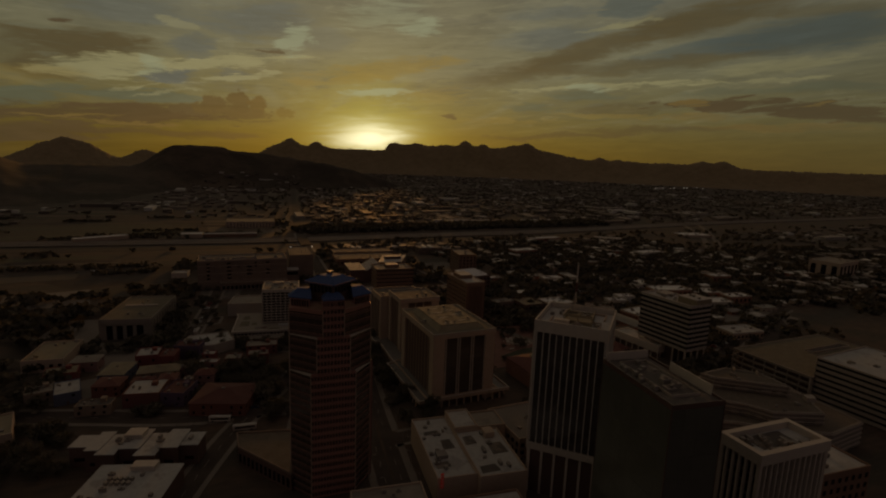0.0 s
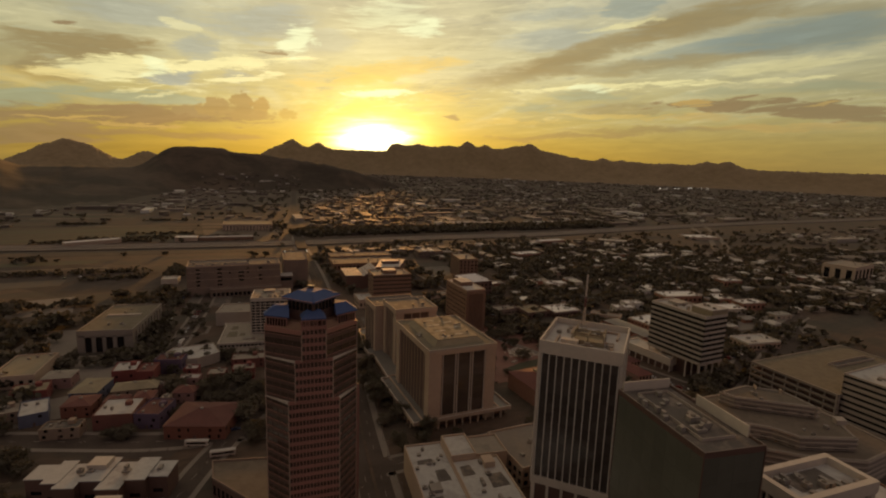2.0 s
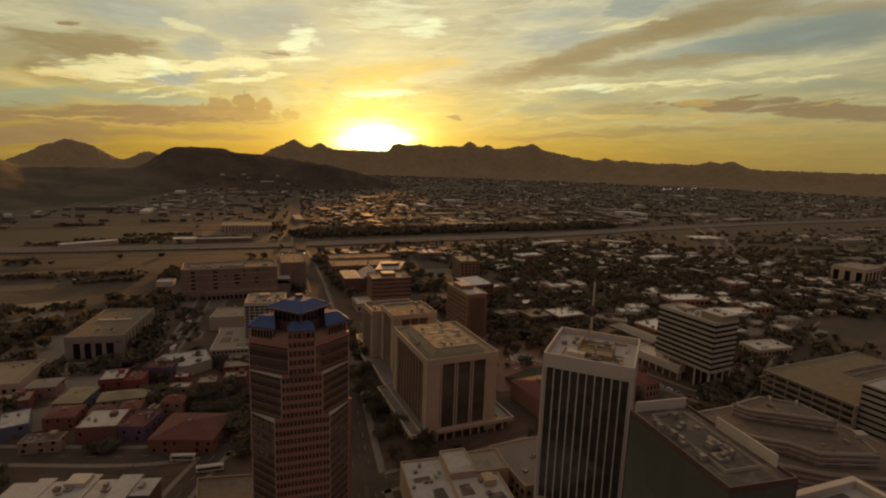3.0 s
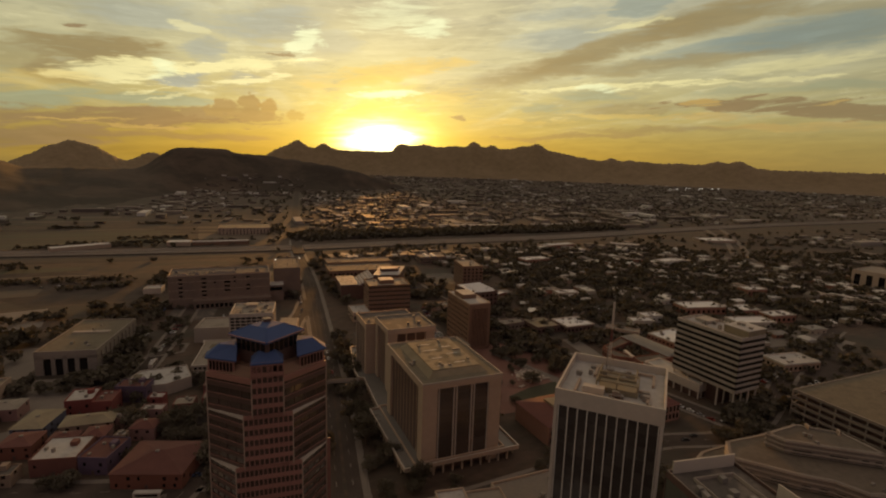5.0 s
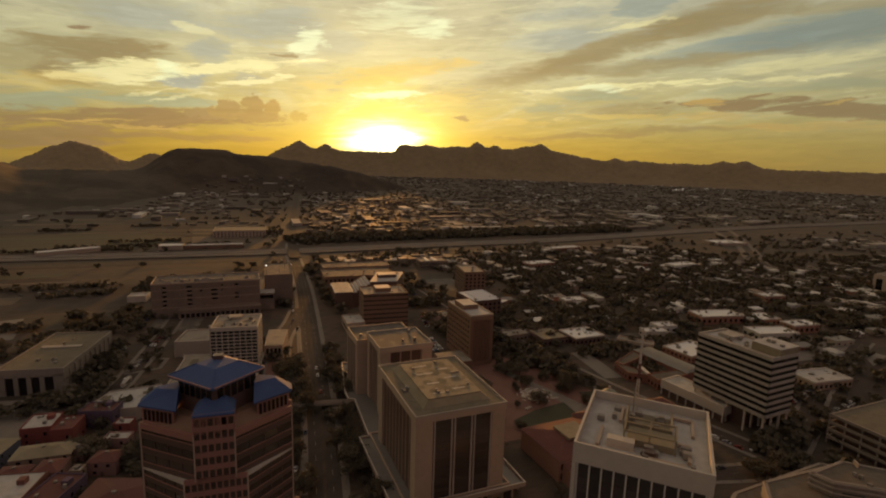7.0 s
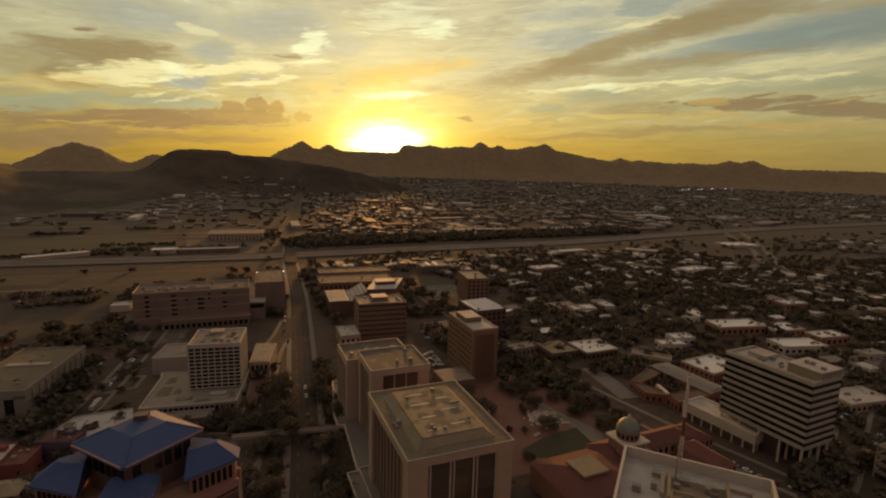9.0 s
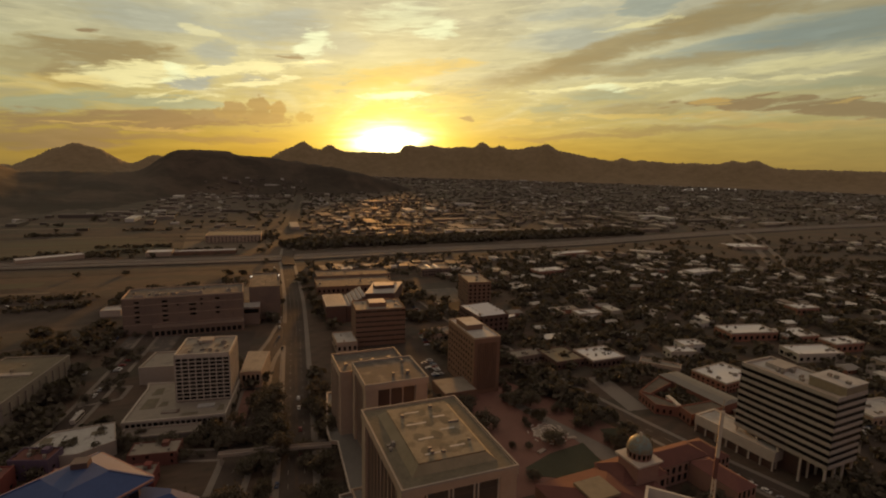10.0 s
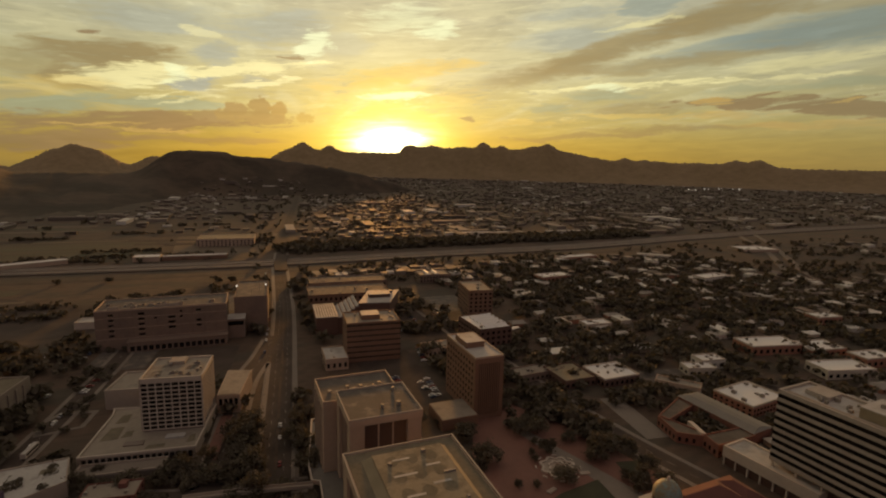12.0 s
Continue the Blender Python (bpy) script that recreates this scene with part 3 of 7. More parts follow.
def sheet(name, mat, a0, a1, steps, radii, height, label, category):
    """A fan of ground round the town: bearings a0 to a1 in degrees, rings at the given radii."""
    v, f = [], []
    for i in range(steps + 1):
        a = radians(a0 + (a1 - a0) * i / steps)
        for r in radii:
            x, y = EYE_X + r * math.sin(a), EYE_Y + r * math.cos(a)
            v.append((x, y, height(math.degrees(a), r, x, y)))
    c = len(radii)
    f = [(i * c + j, i * c + j + 1, (i + 1) * c + j + 1, (i + 1) * c + j) for i in range(steps) for j in range(c - 1)]
    me = bpy.data.meshes.new(name)
    me.from_pydata(v, [], f)
    me.materials.append(mat)
    for p in me.polygons:
        p.use_smooth = True
    return tagged(new(name, me), label, category, kind="structure")


def far_crest(az, r=0.0):
    """Elevation of the far range's skyline, in degrees, along the bearings."""
    e = -0.49 + 1.33 * smooth(az, 2.6, 5.6) + 0.68 * smooth(az, 17.0, 17.7) - 0.94 * smooth(az, 33, 40) - 0.43 * smooth(az, 44, 57) - 0.65 * smooth(az, -15.4, -17.4)
    for a, h, w in ((-14.6, 0.32, 0.7), (-12.8, 1.33, 1.6), (-10.9, 0.46, 1.0), (-8.7, -0.42, 0.9), (-6.6, 0.48, 1.0), (7.05, 0.89, 1.0), (9.85, 0.63, 0.8), (18.3, 0.2, 0.7), (20.6, 0.2, 0.8), (24, 0.16, 0.9), (26.1, 0.65, 0.75), (28, 0.36, 0.6),
                    (31.4, 0.34, 0.9), (32.9, 0.6, 0.8), (40.7, 0.28, 0.5), (42.4, 0.14, 0.6), (45.6, -0.1, 0.9), (50.6, 0.44, 0.9), (52.5, 0.62, 0.95)):
        e += h * math.exp(-abs((az - a) / w) ** 1.7)
    return e + 0.06 * noise.noise((az * 1.3, 2.0, 0.0)) + 0.06 * noise.noise((az * 3.1, 5.0 + r * 0.006, 0.0)) + 0.07 * noise.noise((az * 6.0, 9.0 + r * 0.01, 0.0)) + 0.05 * noise.noise((az * 15.0, 3.0 + r * 0.01, 0.0))


def near_crest(az):
    e = -1.60 + 2.2 * smooth(az, -8.4, -4.2) - 0.45 * smooth(az, -0.6, 1.8) - 0.75 * smooth(az, 2.5, 10) - 2.9 * smooth(az, 8, 23.5) + 0.65 * smooth(az, -16.2, -18.6)
    return e + 0.05 * noise.noise((az * 0.8, 9.0, 0.0)) + 0.03 * noise.noise((az * 2.8, 4.0, 0.0)) + 0.025 * noise.noise((az * 9.0, 6.0, 0.0))


def ground_height(az, r, x, y):
    return 0.0 if r < 2400 else 26.0 * smooth(r, 2400, 4900)


def range_height(az, r, x, y):
    top = EYE_Z + 4650 * math.tan(radians(far_crest(az, r)))
    rise = smooth(r, 4050, 4650) ** 1.3
    ridge = 0.5 + 0.5 * noise.noise((az * 0.55, r * 0.0016, 0.0)) + 0.3 * noise.noise((az * 1.6, r * 0.004, 3.0))
    z = 14 + (top - 14) * rise
    return z - (1 - rise) * rise * 110 * ridge if r < 4650 else top - (r - 4650) * 0.2


def hill_height(az, r, x, y):
    crest = 2650 + 160 * noise.noise((az * 0.12, 1.0, 0.0))
    top = EYE_Z + 2650 * math.tan(radians(near_crest(az)))
    foot = 1440 + 130 * smooth(az, -18, -11) + 640 * smooth(az, -10.5, -3) + 500 * smooth(az, 8, 22)
    if r > crest:
        return top - (r - crest) * 0.09 - 2
    k = max(0.0, (r - foot) / max(1.0, crest - foot))
    z = (top + 3) * (k ** 1.25) - 3
    return z - k * (1 - k) * 40 * (0.5 + noise.noise((az * 0.5, r * 0.003, 7.0)) + 0.5 * noise.noise((az * 1.5, r * 0.008, 1.0)))


sheet("ground", GROUND, -180, 180, 180, [0.5, 60, 150, 300, 500, 800, 1200, 1800, 2400, 2900, 3400, 4000, 4900], ground_height, "flat dry valley floor of brown earth and asphalt", "ground")
sheet("backdrop_range", HAZED_RANGE, -34, 84, 1300, [4050 + 50 * i for i in range(13)] + [4700, 4780], range_height, "jagged desert mountain range dark against the sunset", "mountains")
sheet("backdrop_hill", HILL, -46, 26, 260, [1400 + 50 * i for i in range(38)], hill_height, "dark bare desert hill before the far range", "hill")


def strip(points, width, z0, z1, off=0.0):
    """A ribbon with thickness along a line of points in the plan; off: metres to its right."""
    g, pts = Geo(), [Vector(p) for p in points]
    left, right = [], []
    for i, p in enumerate(pts):
        d = (pts[min(i + 1, len(pts) - 1)] - pts[max(i - 1, 0)]).normalized()
        s = Vector((d.y, -d.x))
        left.append(p + s * (off - width / 2))
        right.append(p + s * (off + width / 2))
    for i in range(len(pts) - 1):
        g.prism([tuple(q) for q in (right[i], right[i + 1], left[i + 1], left[i])], z0, z1)
    return g


def bend(points, n=8):
    """More points on a smooth line through the given ones."""
    pts, out = [Vector(p) for p in points], []
    for i in range(len(pts) - 1):
        p0, p1, p2, p3 = pts[max(i - 1, 0)], pts[i], pts[i + 1], pts[min(i + 2, len(pts) - 1)]
        for k in range(n):
            t = k / n
            out.append(tuple(0.5 * ((2 * p1) + (p2 - p0) * t + (2 * p0 - 5 * p1 + 4 * p2 - p3) * t * t + (3 * p1 - p0 - 3 * p2 + p3) * t ** 3)))
    return out + [tuple(pts[-1])]


def resample(line, step=4.0):
    """Points at even steps along a line."""
    out, carry = [Vector(line[0])], 0.0
    for a, b in zip(line, line[1:]):
        a, b = Vector(a), Vector(b)
        n = max(1, round((b - a).length / step))
        out += [a.lerp(b, (i + 1) / n) for i in range(n)]
    return [tuple(p) for p in out]


def near_line(p, line, gap):
    return any(abs(p[0] - q[0]) < gap and abs(p[1] - q[1]) < gap and math.hypot(p[0] - q[0], p[1] - q[1]) < gap for q in line)


MAIN = bend(((52, 120), (61, 200), (70, 270), (80, 340), (90, 430), (97, 500), (108, 610), (115, 694), (124, 850), (130, 930), (160, 1200), (200, 1524), (302, 2290)))
STREETS = (  # line, width, pavement, label
    (MAIN, 15.0, 3.5, "wide asphalt avenue running out of the town"),
    (bend(((20, 226), (40, 310), (56, 380), (64, 430), (74, 505), (88, 552), (98, 590))), 12.0, 3.0, "curving asphalt street that joins the avenue"),
    (bend(((-260, 378), (-108, 334), (-30, 306), (20, 300), (62, 292))), 13.0, 3.0, "asphalt street beside the painted houses"),
    (bend(((-40, 200), (-18, 252), (-2, 285), (20, 322), (40, 352))), 10.0, 2.5, "asphalt street beside the tower's low podium"),
    (bend(((-55, 360), (-32, 440), (-15, 545), (-6, 620))), 10.0, 2.5, "narrow asphalt street past the theatre"),
    (bend(((310, 200), (294, 262), (279, 316), (266, 380), (258, 440), (252, 520), (246, 640))), 12.0, 3.0, "asphalt street beside the old courthouse"),
    (bend(((68, 244), (120, 246), (175, 250), (235, 254), (300, 246), (420, 300), (560, 350))), 11.0, 2.5, "asphalt cross street between the office towers"),
    (bend(((30, 396), (60, 388), (100, 382))), 8.0, 2.0, "short asphalt cross street"))
FINE = [resample(line) for line, *_ in STREETS]
for i, (line, width, walk_w, label) in enumerate(STREETS):
    road = solid("road", strip(line, width, -0.3, 0.05 + 0.012 * i), ASPHALT, label, "road", kind="structure")
    pts = FINE[i]
    for s in (-1, 1):
        g, off = Geo(), s * (width + walk_w) / 2
        for a, b in zip(pts, pts[1:]):
            if a[1] > 1000:
                break
            d = (Vector(b) - Vector(a)).normalized()
            mid = (Vector(a) + Vector(b)) / 2 + Vector((d.y, -d.x)) * off
            if any(near_line(mid, FINE[j], STREETS[j][1] / 2 + walk_w / 2) for j in range(len(STREETS)) if j != i):
                continue
            part_strip = strip((a, b), walk_w, -0.3, 0.20, off)
            k = len(g.v)
            g.v += part_strip.v
            g.f += [tuple(x + k for x in f) for f in part_strip.f]
        solid("pavement", g, PAVING, "concrete pavement with a raised kerb along the street", "pavement", kind="structure")
    if i == 0:
        part("median", strip(resample(line[:72]), 1.4, -0.3, 0.22), GROUND, road)
    marks = Geo()
    for off in ((-width / 4, width / 4) if i == 0 else (0.0,)):
        for a, b in zip(pts[::3], pts[1::3]):
            if a[1] < 900 and not any(near_line(a, FINE[j], STREETS[j][1] / 2 + 3) for j in range(len(STREETS)) if j != i):
                m = strip((a, b), 0.18, 0.03 + 0.012 * i, 0.066 + 0.012 * i, off)
                k = len(marks.v)
                marks.v += m.v
                marks.f += [tuple(x + k for x in f) for f in m.f]
    tagged(part("lane_marking", marks, MARK, road), kind="stuff")


def street(line, width, label):
    return solid("road", strip(line, width, -0.3, 0.04), ASPHALT, label, "road", kind="structure")


FREEWAY = bend(((-900, 1010), (-480, 966), (-228, 940), (-100, 930), (120, 918), (400, 930), (636, 934), (970, 978), (1400, 1020), (1815, 1036), (2600, 1080)))
solid("road", strip(FREEWAY, 50.0, -0.3, 0.9), GROUND, "low earth freeway bank across the plain", "freeway", kind="structure")
for s in (-1, 1):
    solid("road", strip(FREEWAY, 15.0, 0.8, 1.12, s * 10.5), FREEWAY_LANES, "pale worn freeway lanes beside a bare median", "freeway", kind="structure")
solid("road", strip(((126, 858), (129, 915), (138, 972)), 17.0, 1.2, 2.0), ASPHALT, "avenue deck that crosses the freeway", "bridge", kind="structure")
for s in (-1, 0, 1):
    solid("trim", strip(FREEWAY, 0.6, 0.8, 1.9, s * 18.6), CONCRETE, "low concrete barrier beside the freeway lanes", "barrier", kind="structure")
FRONTAGE = bend(((-900, 925), (-203, 868), (100, 858), (420, 868), (640, 872), (980, 915)))
street(FRONTAGE, 11.0, "asphalt frontage road before the freeway")
for ramp in (((1120, 975), (1040, 880), (965, 792), (890, 722), (847, 682), (798, 629)), ((1180, 985), (1075, 870), (968, 764), (900, 700), (855, 657), (800, 592))):
    solid("road", strip(bend(ramp), 10.0, -0.3, 0.9), FREEWAY_LANES, "pale concrete ramp that leaves the freeway", "ramp", kind="structure")
RAMP = bend(((1180, 900), (1130, 800), (1110, 700)))
street(RAMP, 9.0, "asphalt ramp that leaves the freeway")


def yard(name, poly, mat, z, label, category):
    return solid(name, Geo().prism(poly, -0.3, z), mat, label, category, kind="structure")


yard("pavement", ((160, 310), (250, 310), (262, 330), (252, 372), (226, 428), (196, 408), (160, 330)), PLAZA, 0.05, "red paved plaza before the courthouse", "plaza")
yard("pavement", ((212, 400), (219, 398), (236, 345), (243, 322), (229, 320), (228, 342)), PAVING, 0.11, "pale concrete footpath across the plaza", "path")
yard("pavement", ((191, 321), (204, 314), (228, 320), (230, 339), (207, 336), (188, 329)), LAWN, 0.16, "square of lawn beside the plaza", "lawn")
yard("pavement", ((244, 325), (250, 323), (262, 345), (248, 348)), LAWN, 0.15, "dark lawn beside the courthouse dome", "lawn")
yard("pavement", ((-20, 650), (-34, 700), (-190, 830), (-300, 800), (-150, 640)), ASPHALT, 0.05, "large empty asphalt parking lot", "parking lot")
yard("pavement", ((150, 440), (194, 436), (196, 560), (154, 562)), ASPHALT, 0.05, "asphalt parking lot with rows of cars", "parking lot")
yard("pavement", ((196, 560), (250, 556), (256, 680), (206, 684)), ASPHALT, 0.04, "asphalt parking lot beside the brick offices", "parking lot")
yard("pavement", ((345, 255), (450, 262), (520, 330), (380, 345)), ASPHALT, 0.05, "asphalt parking lot behind the banded office block", "parking lot")
yard("pavement", ((-110, 395), (-44, 386), (-40, 440), (-100, 452)), PAVING, 0.06, "pale paved forecourt of the theatre", "forecourt")
solid("pavement", Geo().ring(((-30, 470), (-8, 474), (-5, 494), (-24, 498), (-33, 486)), ((-27, 473), (-10.5, 476), (-8, 491.5), (-23, 495), (-29.5, 485.5)), -0.2, 0.17), PAVING, "pale looped driveway beside the hotel", "driveway", kind="structure")
yard("pavement", ((-330, 990), (-30, 985), (-60, 1180), (-420, 1250)), FIELD, 0.06, "dull grass field beyond the freeway", "field")
yard("pavement", ((-20, 1010), (110, 1008), (150, 1230), (-30, 1240)), FIELD_TAN, 0.06, "bare tan earth lot beyond the freeway", "lot")


# long strips of road, verge and bare field on the plain
plain = random.Random(88)
for k in range(22):
    x, y = plain.uniform(-520, -20), plain.choice((plain.uniform(1000, 1240), plain.uniform(1240, 1420), plain.uniform(660, 850)))
    if y < 900 and x > -140:
        x -= 160
    long, deep, lean = plain.uniform(80, 230), plain.uniform(8, 34), plain.uniform(-0.10, 0.08)
    mat, label, kind = ((FIELD_TAN, "strip of bare tan earth on the plain", "verge"), (ASPHALT, "narrow asphalt service road on the plain", "road"), (FIELD, "strip of dull scrub on the plain", "verge"))[k % 3]
    yard("pavement", ((x, y), (x + long, y + lean * long), (x + long, y + lean * long + deep), (x, y + deep)), mat, 0.075 + 0.004 * k, label, kind)


# lots and yards between the buildings
lots = random.Random(50)
for k, (x, y, w, d, turn) in enumerate(((-60, 300, 40, 22, -18), (-100, 345, 26, 30, 15), (-20, 352, 34, 26, 8), (0, 330, 30, 24, 10), (-140, 460, 40, 60, -8), (-30, 560, 40, 60, -8), (20, 540, 46, 50, -8),
                                        (160, 480, 30, 50, 0), (120, 450, 30, 30, -4), (210, 470, 60, 50, 4), (280, 360, 14, 50, -8), (330, 400, 60, 40, -10), (400, 350, 60, 40, -10), (460, 300, 80, 60, 15),
                                        (330, 300, 50, 40, 6), (350, 330, 40, 20, 4), (140, 600, 40, 60, -4), (260, 620, 40, 60, 0), (320, 460, 60, 40, -8), (-190, 560, 70, 60, 10), (-20, 700, 90, 60, -8), (20, 760, 70, 60, -8), (160, 820, 200, 30, 0))):
    c, s = math.cos(radians(turn)), math.sin(radians(turn))
    poly = [(x + c * u - s * v, y + s * u + c * v) for u, v in rect(w, d)]
    yard("pavement", poly, (ASPHALT, PAVING, ROOF_DARK, GROUND)[k % 3], 0.012 + 0.0011 * k, "worn paved lot between the buildings", "lot")


# ---- the tower with the blue roofs ----
def blue_tower():
    t = thing("office_tower", pose(35.3, 221.3, 0, 0, 0, -5), "stepped pink granite office tower with blue metal hip roofs", "office tower")
    pitch = 3.3
    tiers = ((0.0, 56.5, 9.4), (56.5, 72.5, 6.9), (72.5, 84.0, 4.4))
    for i, (z0, z1, half) in enumerate(tiers):
        poly = ((-half, -11.5), (half, -11.5), (17.4, -1.8), (17.4, 1.8), (half, 11.5), (-half, 11.5), (-17.4, 1.8), (-17.4, -1.8))
        core = inset(poly, 0.75)
        part("core", Geo().prism(core, z0, z1 - 0.4), DARKBAND, t)
        floors = round((z1 - z0) / pitch)
        h = (z1 - z0) / floors
        for k, (m, length) in enumerate(sides(poly)):
            if k in (0, 4):
                cols = (15, 10, 6)[i]
                top = z1 if i < 2 else 88.5
                if k == 0:
                    punched(t, m, length, z0, top, cols, floors if i < 2 else 5, GRANITE, GLASS_WARM, 0.24, 0.40, 0.3)
                else:
                    part("wall", Geo().box(0, length, 0, 0.5, z0, top), GRANITE, t)
            elif k in (2, 6):
                part("corner_pier", Geo().box(0, length, 0, 0.6, z0, z1 + (3.5 if i == 2 else 0)), STONE, t)
            else:
                # ribbons of dark glass between granite bands on the slanted sides
                stripe = Geo().box(0, length, 0, 0.5, 0, h * 0.42).mesh("spandrel_band", DARKBAND)
                ribbon = Geo().box(0, length, 0.3, 0.45, h * 0.42, h).mesh("window_band", GLASS_WARM)
                thread = Geo().box(0, length, -0.06, 0.1, h * 0.39, h * 0.44).mesh("string_course", GRANITE)
                for c in (1, 2, 3):
                    part("mullion", Geo().box(c * length / 4 - 0.08, c * length / 4 + 0.08, 0.1, 0.35, z0, z1 - 0.4), DARKBAND, t, at=m)
                for f in range(floors):
                    part("spandrel_band", stripe, DARKBAND, t, at=m @ pose(0, 0, z0 + f * h))
                    part("window_band", ribbon, GLASS_WARM, t, at=m @ pose(0, 0, z0 + f * h))
                    part("string_course", thread, GRANITE, t, at=m @ pose(0, 0, z0 + f * h))
                if i < 2:
                    part("sloping_ledge", Geo().prism(((0, -0.05), (length, -0.05), (length, 1.6), (0, 1.6)), z1 - 0.35, z1 + 0.1), WHITE, t, "pale sloping ledge", at=m)
                else:
                    part("cornice", Geo().box(0, length, -0.1, 0.7, z1 - 1.4, z1 + 0.2), GRANITE, t, at=m)
        for x, y in poly[:2] + poly[2:4] + poly[6:8]:
            part("edge_trim", Geo().box(x - 0.16, x + 0.16, y - 0.16, y + 0.16, z0, z1), STONE, t)
        # ledge roofs where the next tier steps back
        part("ledge_roof", Geo().prism(core, z1 - 0.4, z1), STONE, t)
    # terrace slope, penthouse and roofs
    half = 4.4
    poly = ((-half, -11.5), (half, -11.5), (17.4, -1.8), (17.4, 1.8), (half, 11.5), (-half, 11.5), (-17.4, 1.8), (-17.4, -1.8))
    part("terrace", Geo().prism(inset(poly, 0.6), 84.0, 86.4, inset(poly, 3.2)), BROWN, t)
    drum = ((-0.5, -8.6), (0.5, -8.6), (8.8, -0.5), (8.8, 0.5), (0.5, 8.6), (-0.5, 8.6), (-8.8, 0.5), (-8.8, -0.5))
    part("penthouse", Geo().prism(drum, 84.2, 94.2), DARKBAND, t)
    for m, length in sides(drum):
        if length > 3:
            for c in range(6):
                part("penthouse_window", Geo().box(0.4 + c * length / 6, (c + 1) * length / 6 - 0.1, -0.12, 0.05, 90.3, 93.4), GLASS, t, at=m)
    eave = ((-0.4, -10.6), (0.4, -10.6), (11.0, -0.4), (11.0, 0.4), (0.4, 10.6), (-0.4, 10.6), (-11.0, 0.4), (-11.0, -0.4))
    cap = [(x * 0.42, y * 0.42) for x, y in eave]
    part("main_roof", Geo().prism(eave, 94.1, 94.6).prism(eave, 94.6, 97.0, cap), BLUE, t, "shallow blue metal hip roof")
    part("roof_hatch", Geo().box(-1.2, 1.2, 1.5, 3.5, 96.9, 98.0), DARKBAND, t)
    for k in range(4):
        a = (eave[2 * k][0] + eave[2 * k + 1][0]) / 2, (eave[2 * k][1] + eave[2 * k + 1][1]) / 2
        part("hip_cap", Geo().bar((a[0], a[1], 94.62), (a[0] * 0.42, a[1] * 0.42, 97.02), 0.16), BLUE, t)
        b = eave[(2 * k + 2) % 8]
        part("gutter", Geo().bar((eave[2 * k + 1][0], eave[2 * k + 1][1], 94.55), (b[0], b[1], 94.55), 0.14), GRANITE, t)
    for k, s in enumerate((-1, 1)):
        g = Geo().prism([(x * s, y * s) for x, y in ((-4.5, -11.8), (4.5, -11.8), (4.5, -5.5), (-4.5, -5.5))], 88.5, 88.9)
        g.prism([(x * s, y * s) for x, y in ((-4.5, -11.8), (4.5, -11.8), (4.5, -5.5), (-4.5, -5.5))], 88.9, 91.2, [(x * s, y * s) for x, y in ((-2.3, -8.2), (2.3, -8.2), (2.3, -5.5), (-2.3, -5.5))])
        part("bay_roof", g, BLUE, t, "blue metal hip roof of a bay")
        part("bay_wall", Geo().box(-4.3, 4.3, min(-11.2 * s, -5 * s), max(-11.2 * s, -5 * s), 84, 88.5), GRANITE, t)
    for s in (-1, 1):
        base = [(x * s, y * s) for x, y in ((8.5, -7.2), (17.5, -2.0), (17.5, 2.0), (8.5, 7.2))]
        g = Geo().prism(base, 88.2, 88.6).prism(base, 88.6, 91.8, [(x * s, y * s) for x, y in ((8.5, -2.6), (13.5, -0.6), (13.5, 0.6), (8.5, 2.6))])
        part("bay_roof", g, BLUE, t, "blue metal hip roof of a bay")
        part("bay_wall", Geo().prism(inset(base, 0.7), 84, 88.2), GRANITE, t)
        for m, length in sides(inset(base, 0.6)):
            if length > 5 and length < 11:
                for c in range(7):
                    part("penthouse_window", Geo().box(0.7 + c * (length - 1) / 7, 0.2 + (c + 1) * (length - 1) / 7, -0.1, 0.1, 84.8, 87.4), GLASS, t, at=m)
    # low podium with its arcade, on the side away from the avenue
    pod = ((-42, 38.6), (-40.6, 24.5), (-17.5, -4.0), (-12.0, 4.0), (-12.0, 34.0))
    part("podium", Geo().prism(pod, 0, 8.0), DARK_BRICK, t)
    part("podium_roof", Geo().prism(inset(pod, 0.6), 8.0, 8.15), TERRACE_ROOF, t)
    part("podium_parapet", Geo().ring(pod, inset(pod, 0.6), 8.0, 8.9), BEIGE, t)
    for m, length in sides(pod):
        for c in range(int(length / 3)):
            part("podium_window", Geo().box(0.6 + c * 3, 2.4 + c * 3, -0.08, 0.1, 1.2, 5.6), GLASS, t, at=m)


blue_tower()


